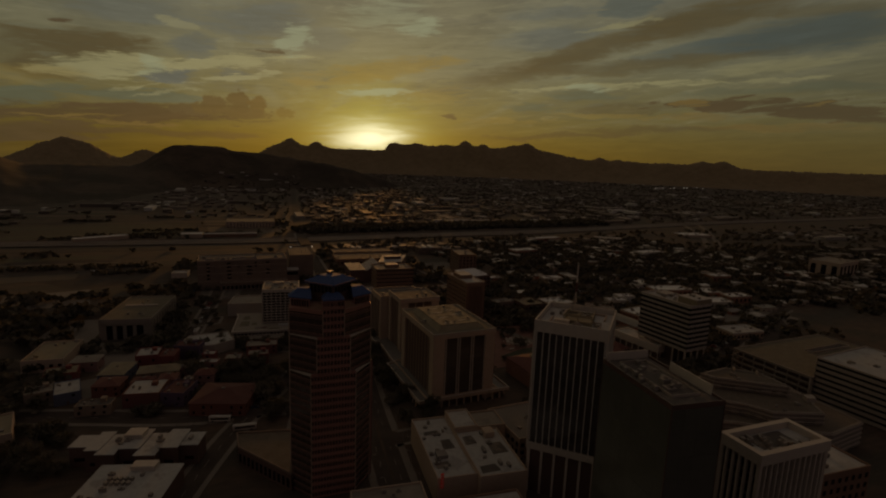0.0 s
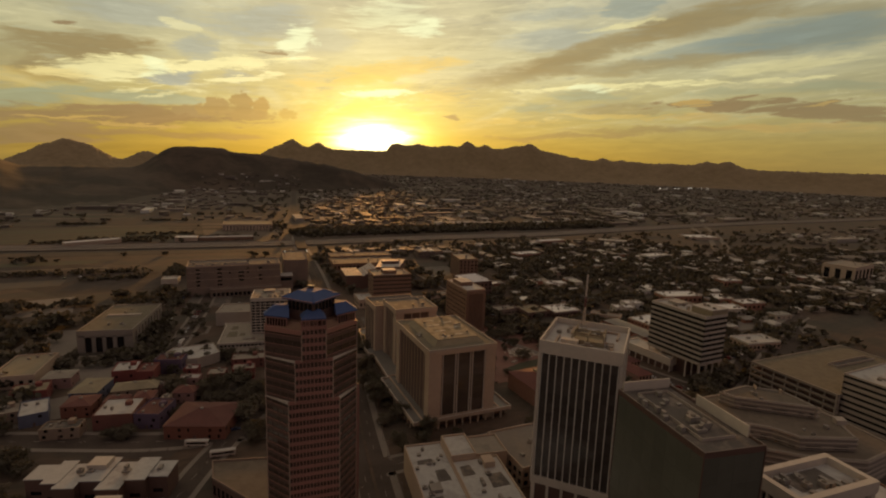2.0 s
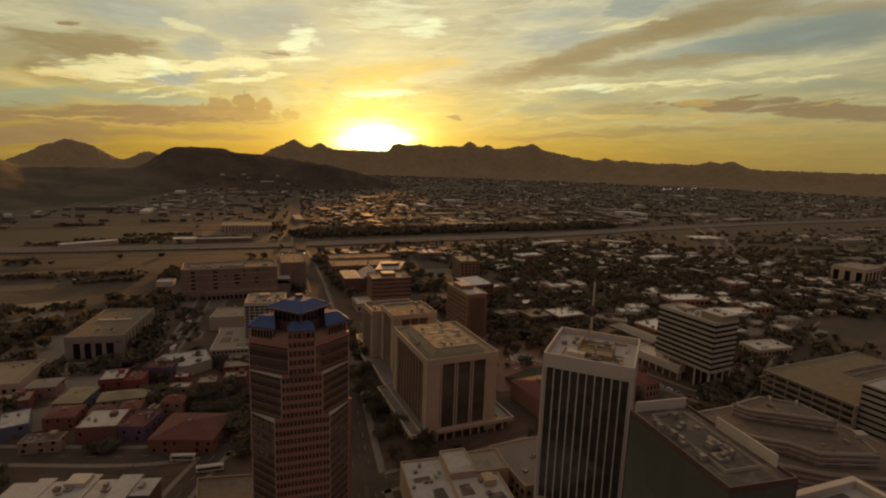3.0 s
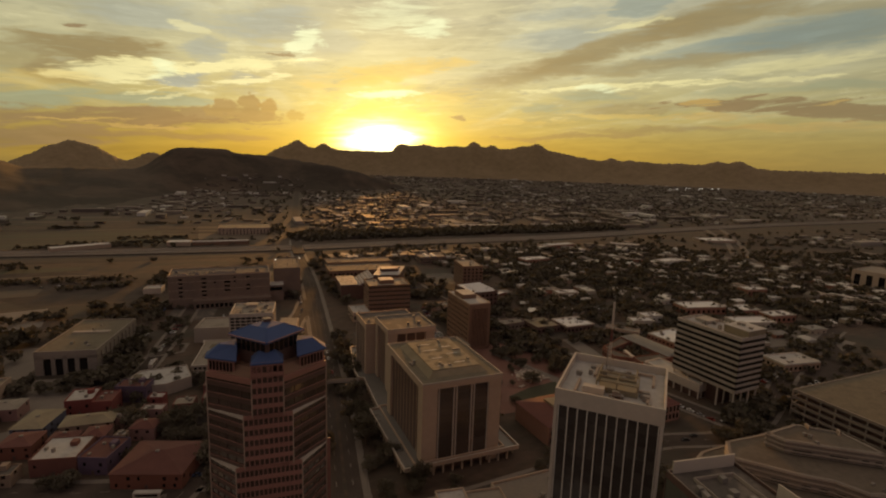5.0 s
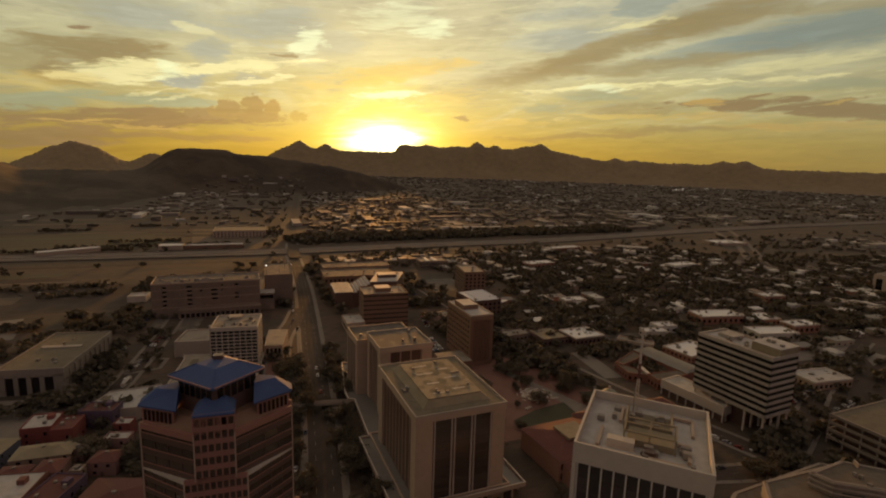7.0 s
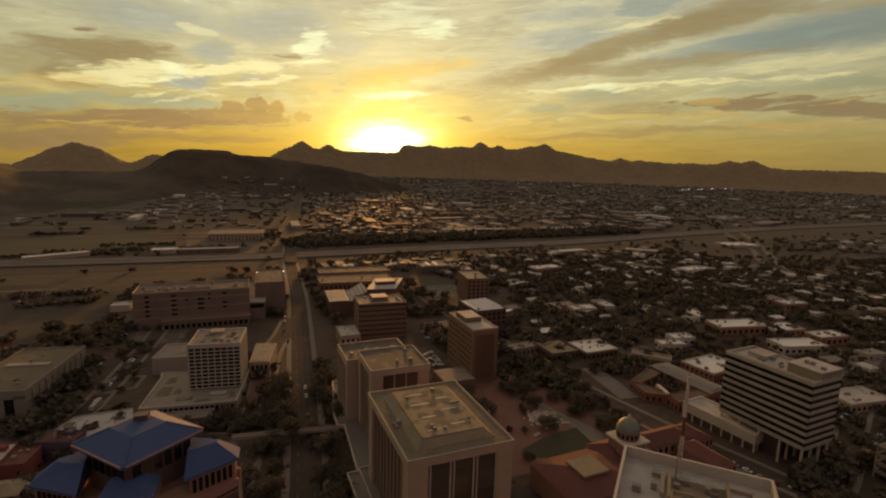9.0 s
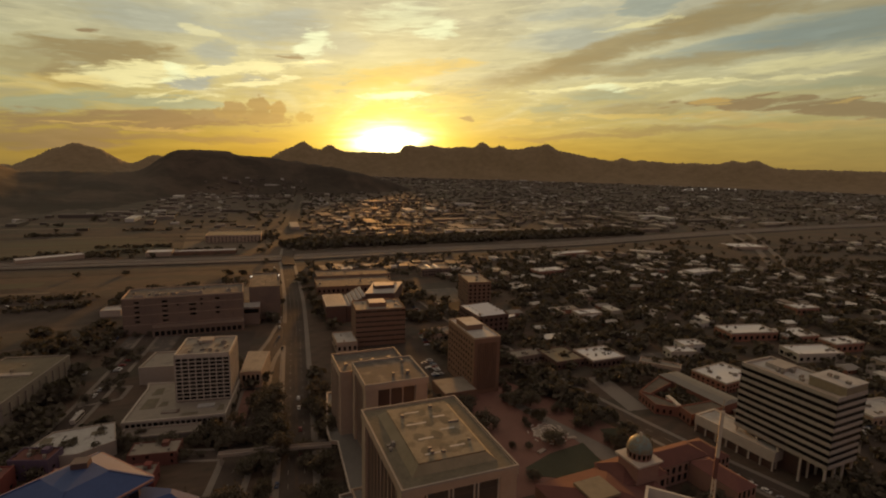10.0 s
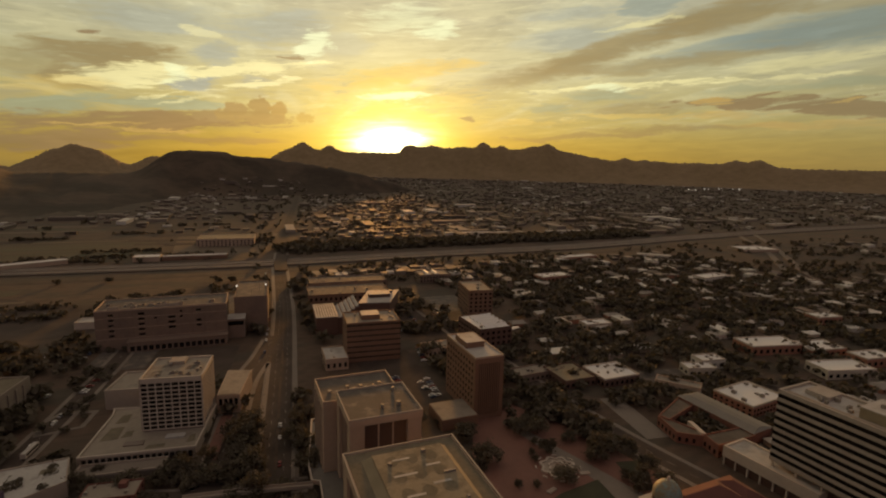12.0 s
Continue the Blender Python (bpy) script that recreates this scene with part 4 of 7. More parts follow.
# ---- the county offices: two slabs, a tower and their podium ----
def county_offices():
    t = thing("office_block", pose(106.0, 270.5, 0, 0, 0, 0), "tan stone office block with tall dark glazed bays", "office block")
    w, d, h = 41.5, 56.0, 45.0
    part("core", Geo().box(1.2, w - 1.2, 1.2, d - 1.2, 0, h - 2.0), DARKBAND, t)
    for x in (0, w - 6.4):
        for y in (0, d - 6.0):
            part("corner_pier", Geo().box(x, x + (7.6 if x == 0 else 6.4), y, y + 6.0, 0, h - 2.6), STONE, t)
    part("roof_slab", Geo().box(-0.4, w + 0.4, -0.4, d + 0.4, h - 2.7, h), STONE, t)
    part("roof_edge", Geo().ring(rect(w + 0.8, d + 0.8, -0.4, -0.4), rect(w - 0.4, d - 0.4, 0.2, 0.2), h, h + 0.7), CONCRETE, t)
    part("roof_curb", Geo().prism(rect(w - 10, d - 11, 5.0, 5.5), h, h + 2.6, rect(w - 16, d - 16, 8, 8)), ROOF_TAN, t)
    part("roof_membrane", Geo().prism(rect(w - 16.4, d - 16.4, 8.2, 8.2), h + 2.6, h + 3.1), ROOF_BLOTCH, t)
    part("roof_margin", Geo().ring(rect(w - 1.2, d - 1.2, 0.6, 0.6), rect(w - 10.4, d - 11.4, 5.2, 5.7), h, h + 0.12), ROOF_STAIN, t)
    stains = random.Random(41)
    for i in range(3):
        for j in range(4):
            ring = [(13.9 + i * 6.8 + 2.5 * math.cos(a * 0.524) * stains.uniform(0.8, 1.1), 14.4 + j * 9.2 + 3.0 * math.sin(a * 0.524) * stains.uniform(0.8, 1.1)) for a in range(12)]
            part("roof_stain", Geo().prism(ring, h + 3.08, h + 3.125), ROOF_STAIN, t)
    for x, y, lx, ly in ((12, 12, 8, 1.0), (22, 14, 6, 0.9), (13, 22, 6, 1.0), (23, 26, 6, 1.1), (12, 33, 8, 1.0), (24, 36, 5, 1.0), (14, 42, 6, 0.9)):
        part("roof_patch", Geo().box(x, x + lx, y, y + ly, h + 3.09, h + 3.14), ROOF_WHITE, t)
    rng = random.Random(4)
    for x, y, lx, ly, lz in ((14, 12, 1.2, 1.2, 1.0), (14, 14.5, 1.2, 1.2, 0.9), (18, 11.5, 1.3, 1.1, 0.8), (28, 30, 4.2, 0.9, 0.7), (25, 44, 1.4, 1.4, 0.9), (12, 40, 1.2, 1.2, 0.8), (30, 16, 1.0, 1.0, 0.7)):
        part("roof_vent", Geo().box(x, x + lx, y, y + ly, h + 3.1, h + 3.1 + lz), METAL, t)
    roof_units(t, rng, 2, 6, 22, 40, h + 0.02, 3, 1.8)
    # glazed bays: front and back four bays with paired fins, sides many
    for m, length, bays in ((pose(7.8, 0.9, 0), w - 13.8, 3), (pose(w - 6.0, d - 0.9, 0, 0, 0, 180), w - 13.8, 3)):
        bw = length / bays
        finned(t, m, length, 6.0, h - 2.7, bays, 10, DARKBAND, GLASS_WARM, 0.2, 0.1, m.translation.y < 10)
        for b in range(bays + 1):
            for k in (-0.7, 0.7):
                if -0.1 <= b * bw + k <= length + 0.1:
                    part("paired_fin", Geo().box(b * bw + k - 0.26, b * bw + k + 0.26, -0.6, 0.1, 6, h - 2.7), WHITE, t, at=m)
    for m, length in ((pose(1.4, d - 6, 0, 0, 0, -90), d - 12), (pose(w - 1.4, 6, 0, 0, 0, 90), d - 12)):
        finned(t, m, length, 6.0, h - 2.7, 9, 9, STONE, GLASS_WARM, 0.55, 0.35, m.translation.x < 5)
    # podium deck on columns
    pod = ((-9.3, -3.0), (52, -3.0), (52, 28), (44, 28), (44, 160), (2, 160), (-5.2, 116), (-5.2, 104), (-2, 102), (-4.4, 59.5), (-9.3, 59.5))
    part("podium_deck", Geo().prism(pod, 4.6, 5.6), STONE, t, "tan stone podium deck")
    part("deck_paving", Geo().prism(inset(pod, 0.6), 5.6, 5.68), ROOF_GREY, t)
    parapet = part("podium_parapet", Geo().ring(pod, inset(pod, 0.5), 5.6, 6.6), STONE, t)
    part("coping", Geo().ring(inset(pod, -0.08), inset(pod, 0.6), 6.6, 6.75), WHITE, parapet, "pale coping stone")
    part("podium_wall", Geo().prism(inset(pod, 5.0), 0, 4.6), BROWN, t)
    part("planter", Geo().ring(rect(w + 7, d + 7, -3.5, -0.8), rect(w + 5.4, d + 5.4, -2.7, 0.0), 5.6, 6.5), STONE, t)
    post = Geo().box(-0.4, 0.4, 0.6, 1.4, 0, 4.6).mesh("column", STONE)
    for m, length in sides(pod):
        for c in range(1, int(length / 5)):
            part("column", post, STONE, t, at=m @ pose(c * 5, 0, 0))

    s = thing("office_block", pose(113.0, 349.5, 0), "smaller tan stone office block with three dark glazed bays", "office block")
    w, d, h = 30.5, 28.5, 45.0
    part("core", Geo().box(1.2, w - 1.2, 1.2, d - 1.2, 0, h - 2), DARKBAND, s)
    for x in (0, w - 6.0):
        for y in (0, d - 5.0):
            part("corner_pier", Geo().box(x, x + 6.0, y, y + 5.0, 0, h - 2.6), STONE, s)
    part("roof_slab", Geo().box(-0.4, w + 0.4, -0.4, d + 0.4, h - 2.7, h), STONE, s)
    part("roof_edge", Geo().ring(rect(w + 0.8, d + 0.8, -0.4, -0.4), rect(w - 0.4, d - 0.4, 0.2, 0.2), h, h + 0.7), CONCRETE, s)
    part("roof", Geo().box(0.4, w - 0.4, 0.4, d - 0.4, h, h + 0.15), ROOF_DARK, s)
    roof_units(s, rng, 2, w - 2, 3, d - 3, h + 0.15, 3, 1.8)
    finned(s, pose(6, 1.4, 0), w - 12, 6, h - 2.7, 3, 10, STONE, GLASS_WARM, 0.7, 0.4)
    finned(s, pose(1.4, d - 5, 0, 0, 0, -90), d - 10, 6, h - 2.7, 5, 10, STONE, GLASS_WARM, 0.7, 0.4)
    finned(s, pose(w - 1.4, 5, 0, 0, 0, 90), d - 10, 6, h - 2.7, 5, 10, STONE, GLASS, 0.9, 0.9, False)

    r = thing("office_block", pose(107.0, 379.5, 0), "low tan stone rear block with a gravel roof", "office block")
    w, d, h = 36.5, 27.0, 39.5
    part("body", Geo().box(0, w, 0, d, 0, h - 0.3), STONE, r)
    flat_roof(r, rect(w, d), h, ROOF_DARK, STONE, 0.9, 0.6)
    roof_units(r, rng, 3, w - 3, 8, 14, h, 9, 2.6)
    finned(r, pose(-0.02, d - 3, 0, 0, 0, -90), d - 6, 6, h - 3, 5, 9, STONE, GLASS, 0.9, 0.5)


county_offices()


# ---- the white finned tower ----
def finned_tower():
    t = thing("office_tower", pose(136.3, 160.6, 0, 0, 0, 43), "white office tower with slim fins over dark glass", "office tower")
    w, d, h = 33.5, 31.0, 81.0
    part("core", Geo().box(1.0, w - 1.0, 1.0, d - 1.0, 0, h - 3.5), DARKBAND, t)
    ring = rect(w, d)
    part("top_band", Geo().ring(ring, inset(ring, 0.6), 75.8, h), WHITE, t, "broad white band round the roof")
    part("roof", Geo().prism(inset(ring, 0.6), 77.5, 78.4), ROOF_WHITE, t)
    part("base_band", Geo().ring(ring, inset(ring, 1.4), 21.0, 24.0), WHITE, t)
    part("base_wall", Geo().box(3, w - 3, 3, d - 3, 0, 21), GLASS, t)
    for k, (m, length) in enumerate(sides(ring)):
        finned(t, m @ pose(1.3, 0.9, 0), length - 2.6, 24.0, 75.8, 10 if k in (1, 3) else 11, 13, PALE_METAL, FIN_GLASS, 0.30, 0.8, k in (0, 3))
        for c in range(6):
            part("column", Geo().box(1.0 + c * (length - 3) / 5, 2.0 + c * (length - 3) / 5, 0.3, 1.3, 0, 21), WHITE, t, at=m)
        if k in (0, 2):
            part("end_wall", Geo().box(length - 5.5, length, -0.05, 0.95, 24, 75.8), WHITE, t, at=m)
    # roof plant: a walled yard, pipe frames, ducts, and a lattice mast near the far edge
    part("yard_wall", Geo().box(17.5, 28.5, 20.4, 20.9, 78.4, 80.6).box(17.5, 18.0, 9.5, 20.4, 78.4, 80.6).box(17.5, 28.5, 9.0, 9.5, 78.4, 80.6), ROOF_TAN, t)
    part("yard_floor", Geo().box(18, 28.5, 9.5, 20.4, 78.4, 78.6), ROOF_BLOTCH, t)
    part("plant_room", Geo().box(9.5, 16.5, 8.5, 19.5, 78.4, 80.2), ROOF_TAN, t)
    part("plant_room", Geo().box(6.5, 9.0, 17.5, 24.0, 78.4, 80.6), WHITE, t)
    for x in (9.2, 16.8):
        for y in (8.0, 14.0, 20.0):
            part("plant_post", Geo().box(x, x + 0.4, y, y + 0.4, 78.4, 82.4), ROOF_TAN, t)
        part("plant_rail", Geo().bar((x + 0.2, 8.2, 82.2), (x + 0.2, 20.2, 82.2), 0.22), ROOF_TAN, t)
    for y in (8.2, 14.2, 20.2):
        part("plant_rail", Geo().bar((9.4, y, 82.2), (17.0, y, 82.2), 0.18), ROOF_TAN, t)
    for a, b in (((4, 6, 79.0), (4, 14, 79.0)), ((6, 5, 79.1), (14, 5, 79.1)), ((14, 5, 79.1), (14, 8, 79.1)), ((20, 4, 78.9), (29, 4, 78.9)), ((29, 4, 78.9), (29, 9, 78.9)), ((5, 26, 79.0), (15, 26, 79.0)), ((20, 22, 79.0), (29, 22, 79.0))):
        part("roof_duct", Geo().bar(a, b, 0.4), STONE, t)
    rng = random.Random(11)
    roof_units(t, rng, 3, 16, 3, 8, 78.4, 5, 2.5)
    roof_units(t, rng, 4, 9, 9, 17, 78.4, 4, 2.2)
    roof_units(t, rng, 19, 28, 10, 20, 78.6, 7, 2.4)
    roof_units(t, rng, 18, 30, 21.5, 28, 78.4, 3, 2.0)
    part("hatch", Geo().box(5.0, 7.4, 12.5, 15.0, 78.4, 80.0), DARKBAND, t)
    g = Geo()
    px, py = 31.0, 18.8
    for sx, sy in ((-0.5, -0.4), (0.5, -0.4), (0, 0.5)):
        g.bar((px + sx, py + sy, 78.4), (px + sx * 0.5, py + sy * 0.5, 88.0), 0.13)
    for k in range(7):
        z = 79.2 + 1.2 * k
        g.bar((px - 0.45, py - 0.35, z), (px + 0.45, py - 0.35, z + 1.0), 0.07).bar((px + 0.45, py - 0.35, z), (px, py + 0.45, z + 1.0), 0.07).bar((px, py + 0.45, z), (px - 0.45, py - 0.35, z + 1), 0.07)
    mast = part("lattice_mast", g, WHITE, t, "pale lattice aerial mast")
    part("mast_band", Geo().bar((px, py, 87.8), (px, py, 92.4), 0.36), TILE, mast, "dull red band of the mast")
    part("mast_pole", Geo().bar((px, py, 92.4), (px, py, 102.0), 0.33), WHITE, mast)
    part("mast_tip", Geo().bar((px, py, 102.0), (px, py, 104.5), 0.08).bar((px - 0.9, py, 101.6), (px + 0.9, py, 101.6), 0.07), METAL, mast)
    part("short_aerial", Geo().bar((28.6, 19.4, 78.4), (28.6, 19.4, 86.0), 0.12), METAL, t)


finned_tower()


# ---- the dark glass slab ----
def dark_slab():
    t = thing("office_tower", pose(110.2, 104.6, 0, 0, 0, -9), "dark green-black glass office slab with a cluttered roof", "office tower")
    w, d, h = 18.6, 36.4, 78.8
    part("core", Geo().box(0.6, w - 0.6, 0.6, d - 0.6, 0, h - 0.4), DARKBAND, t)
    ring = rect(w, d)
    for k, (m, length) in enumerate(sides(ring)):
        if k in (0, 3):
            cols, rows = max(3, round(length / 4.6)), 10
            pw, ph = length / cols, (h - 1.0) / rows
            pane = Geo().box(0.02, pw - 0.02, 0, 0.15, 0.02, ph - 0.02).mesh("pane", MIRROR_GLASS)
            for c in range(cols):
                for r in range(rows):
                    part("pane", pane, MIRROR_GLASS, t, at=m @ pose(c * pw, 0, r * ph))
        else:
            part("glass_wall", Geo().box(0, length, 0, 0.3, 0, h - 1.0), MIRROR_GLASS, t, at=m)
        part("corner_trim", Geo().box(-0.15, 0.15, -0.08, 0.2, 0, h), DARKBAND, t, at=m)
    part("roof", Geo().prism(inset(ring, 0.5), h - 0.4, h), ROOF_DARK, t)
    part("parapet", Geo().ring(ring, inset(ring, 0.35), h - 1.0, h + 0.7), DARKBAND, t)
    part("coping", Geo().box(-0.02, 0.2, 0, d, h + 0.7, h + 0.78).box(0, w, d - 0.2, d + 0.02, h + 0.7, h + 0.78), METAL, t)
    part("terrace_kerb", Geo().ring(rect(10.5, 27, 4.0, 5.5), rect(10.1, 26.6, 4.2, 5.7), h, h + 0.9), CONCRETE, t)
    part("inner_roof", Geo().box(4.3, 14.2, 5.8, 32.2, h, h + 0.12), ROOF_DARK, t)
    part("screen_wall", Geo().box(1.2, 17.8, d - 0.7, d - 0.3, h, h + 3.0), WHITE, t, "white screen wall")
    part("screen_wall", Geo().box(w - 0.8, w - 0.4, 5.0, 24.0, h, h + 3.2), WHITE, t, "white screen wall")
    rng = random.Random(3)
    roof_units(t, rng, 5, 13.5, 7, 20, h + 0.12, 8, 3.4)
    roof_units(t, rng, 0.8, 3.6, 2, 32, h, 9, 1.5)
    roof_units(t, rng, 5, 13.5, 20, 32, h + 0.12, 4, 1.6)
    # lower notch at the south-east corner
    part("notch_bay", Geo().box(w, w + 3.2, 4, 18, 0, h - 9), MIRROR_GLASS, t)
    part("notch_roof", Geo().box(w, w + 3.2, 4, 18, h - 9, h - 8.7), ROOF_DARK, t)


dark_slab()


# ---- the white pillared office with the sunken roof ----
def pillared_office():
    t = thing("office_block", pose(162.3, 109.2, 0, 0, 0, -3.5), "white pillared office with a sunken cluttered roof", "office block")
    w, d, h = 36.0, 17.5, 49.5
    ring = rect(w, d)
    part("core", Geo().box(1.5, w - 1.5, 1.5, d - 1.5, 0, h - 5), GLASS, t)
    part("top_band", Geo().ring(ring, inset(ring, 2.2), h - 4.2, h), WHITE, t, "broad white roof band")
    part("roof", Geo().prism(inset(ring, 1.8), h - 3.6, h - 2.6), ROOF_COOL, t)
    part("roof_pit", Geo().box(9, 27, 6, 14.5, h - 2.6, h - 2.45), ROOF_DARK, t)
    part("roof_pit", Geo().box(3, 8, 9, 14.5, h - 2.6, h - 2.45), ROOF_DARK, t)
    for k, (m, length) in enumerate(sides(ring)):
        n = round(length / 2.9)
        rib = Geo().box(-0.36, 0.36, 0.3, 1.9, 0, h - 4.2).mesh("pillar", WHITE)
        for c in range(n + 1):
            part("pillar", rib, WHITE, t, at=m @ pose(0.9 + c * (length - 1.8) / n, 0, 0))
        for f in range(1, 12):
            part("floor_line", Geo().box(1.4, length - 1.4, 1.3, 1.6, f * 4 - 0.3, f * 4 + 0.3), DARKBAND, t, at=m)
    rng = random.Random(8)
    roof_units(t, rng, 4, 33, 3, 15, h - 2.45, 14, 2.8)


pillared_office()


# ---- the terraced library ----
def library():
    t = thing("library", pose(0, 0, 0), "brown concrete library of stepped angular terraces", "library")
    tiers = ((((190, 203), (220, 187), (244, 174.5), (258, 161.5), (282, 148), (312, 150), (318, 200), (290, 224), (232, 222)), 0, 14.0, 5),
             (((229.5, 206), (246, 186), (255.5, 177.4), (260, 166.5), (285.5, 155.5), (299, 174), (293, 205), (279, 214), (240, 216)), 14.0, 21.0, 3),
             (((256, 199.5), (279, 181.5), (287, 175.4), (289, 195), (275.5, 208), (254, 207)), 21.0, 27.5, 3))
    for poly, z0, z1, ribs in tiers:
        part("tier_core", Geo().prism(inset(poly, 1.0), z0, z1 - 1.0), TERRACE, t)
        h = (z1 - z0) / ribs
        for k, (m, length) in enumerate(sides(poly)):
            part("fascia_band", Geo().box(0, length, 0.02 * (k % 2), 1.2, z0, z1), TERRACE, t, at=m)
        for b in range(ribs):
            lip = inset(poly, -0.45)
            part("fascia_rib", Geo().ring(lip, inset(poly, 0.3), z0 + (b + 0.55) * h, z0 + (b + 0.86) * h), CONCRETE, t)
            # dark ring: the shade below each rib is put into its colour
            part("shadow_joint", Geo().ring(inset(poly, -0.06), inset(poly, 0.3), z0 + (b + 0.36) * h, z0 + (b + 0.50) * h), DARKBAND, t)
        part("roof", Geo().prism(inset(poly, 1.1), z1 - 0.9, z1 - 0.4), TERRACE_ROOF, t)
        for k, (m, length) in enumerate(list(sides(poly))[:5]):
            if length > 10:
                for u0, u1 in ((0.12, 0.38), (0.62, 0.86)):
                    part("window_slot", Geo().box(length * u0, length * u1, -0.12, 0.3, z0 + 0.7, z0 + 2.3), GLASS, t, at=m)
    # flat slab on the roof, coloured dark as the shade of a sunken well
    part("roof_well", Geo().prism(((277.5, 203.0), (284.5, 194.5), (286.2, 196.0), (279.2, 204.4)), 27.1, 27.2), ROOF_DARK, t)
    part("roof_well_wall", Geo().prism(((276.4, 202.2), (277.2, 202.4), (278.9, 204.8), (278.2, 205.2)), 27.1, 29.0).prism(((284.6, 193.6), (285.4, 193.4), (287.4, 195.6), (286.6, 196.2)), 27.1, 29.0), STONE, t)
    roof_units(t, random.Random(5), 262, 284, 158, 172, 20.6, 4, 2.2)
    roof_units(t, random.Random(6), 262, 280, 192, 202, 27.1, 3, 1.6)
    part("roof_box", Geo().prism(((291, 168), (296, 166), (299, 170), (294, 172)), 20.5, 23.0), CONCRETE, t)


library()


def garage():
    t = thing("parking_garage", pose(340.5, 194, 0, 0, 0, 0), "wide concrete parking garage with a tan roof", "garage")
    ring = rect(102, 56)
    part("core", Geo().prism(inset(ring, 3.0), 0, 15.9), DARKBAND, t)
    for f in range(4):
        part("deck_edge", Geo().ring(ring, inset(ring, 1.0), 3.2 + f * 4.2, 4.8 + f * 4.2), TERRACE, t)
    part("roof", Geo().prism(inset(ring, 0.8), 16.2, 17.0), ROOF_STAIN, t)
    part("ramp_opening", Geo().box(48.4, 91.6, 28.4, 33.6, 16.9, 17.05), ROOF_DARK, t)
    part("ramp_wall", Geo().ring(rect(44, 6, 48, 28), rect(43.4, 5.4, 48.3, 28.3), 17.0, 18.3), CONCRETE, t)
    for m, length in sides(ring):
        for c in range(int(length / 8) + 1):
            part("column", Geo().box(c * 8 - 0.3, c * 8 + 0.3, 0.4, 1.2, 0, 17), CONCRETE, t, at=m)
    b = thing("office_block", pose(345.5, 149, 0, 0, 0, 2), "white banded office block with ribbon windows", "office block")
    ring = rect(58, 46)
    part("core", Geo().prism(inset(ring, 1.05), 0, 29.5), DARKBAND, b)
    banded(b, ring, 0.4, 8, 3.65, 2.0, DEEP_GLASS, CONCRETE, only=(3,), step=5.0, deep=0.9)
    flat_roof(b, ring, 29.8, ROOF_COOL, CONCRETE, 0.8, 0.6)
    roof_units(b, random.Random(21), 6, 50, 6, 40, 29.8, 8, 4.0)


garage()


def banded_tower():
    t = thing("office_tower", pose(307.3, 263.4, 0, 0, 0, 3), "white banded office block raised on slim columns", "office tower")
    w, d = 23.5, 46.0
    ring = rect(w, d)
    part("core", Geo().prism(inset(ring, 0.5), 13.0, 46.1), DARKBAND, t)
    banded(t, ring, 13.0, 9, 3.685, 1.72, DEEP_GLASS, PANEL, only=(0, 3), deep=0.35, step=4.7)
    part("top_band", Geo().ring(ring, inset(ring, 0.9), 46.16, 48.2), PANEL, t)
    part("roof", Geo().prism(inset(ring, 0.8), 46.2, 47.0), ROOF_WHITE, t)
    part("soffit", Geo().prism(inset(ring, 0.3), 12.4, 13.0), CONCRETE, t)
    part("penthouse", Geo().box(6.5, w - 0.3, 0.25, 16.5, 47.0, 51.6), ROOF_TAN, t)
    part("penthouse_roof", Geo().box(6.3, w - 0.1, 0.05, 16.7, 51.6, 52.0), ROOF_WHITE, t)
    part("penthouse", Geo().box(10, 20, 30, 40, 47.0, 49.0), PANEL, t)
    part("roof_walkway", Geo().box(3.5, 5.0, 2, 44, 47.0, 47.5), CONCRETE, t)
    roof_units(t, random.Random(6), 8, 22, 2, 15, 52.0, 3, 2.0)
    roof_units(t, random.Random(7), 6, 20, 18, 44, 47.0, 7, 2.4)
    post = Geo().box(-0.45, 0.45, -0.45, 0.45, 0, 12.4).mesh("column", WHITE)
    for x in (1.2, 8.2, 15.2, w - 1.2):
        for y in (1.2, 12, 23, 34, d - 1.2):
            part("column", post, PANEL, t, at=pose(x, y, 0))
    part("lobby", Geo().box(5, 19, 14, 42, 0, 12.4), DARKBAND, t)
    a = thing("annex", pose(303.5, 285.0, 0, 0, 0, 6), "low white annex with dark ground-floor bays", "annex")
    ring = rect(16.5, 44)
    part("body", Geo().prism(inset(ring, 1.2), 0, 9), DARKBAND, a)
    part("upper_wall", Geo().ring(ring, inset(ring, 1.2), 4.6, 10.2), WHITE, a)
    part("roof", Geo().prism(inset(ring, 1.0), 9.0, 9.6), ROOF_WHITE, a)
    for c in range(8):
        part("column", Geo().box(0.1, 0.9, c * 6.1 + 0.2, c * 6.1 + 0.9, 0, 4.6), WHITE, a)


banded_tower()


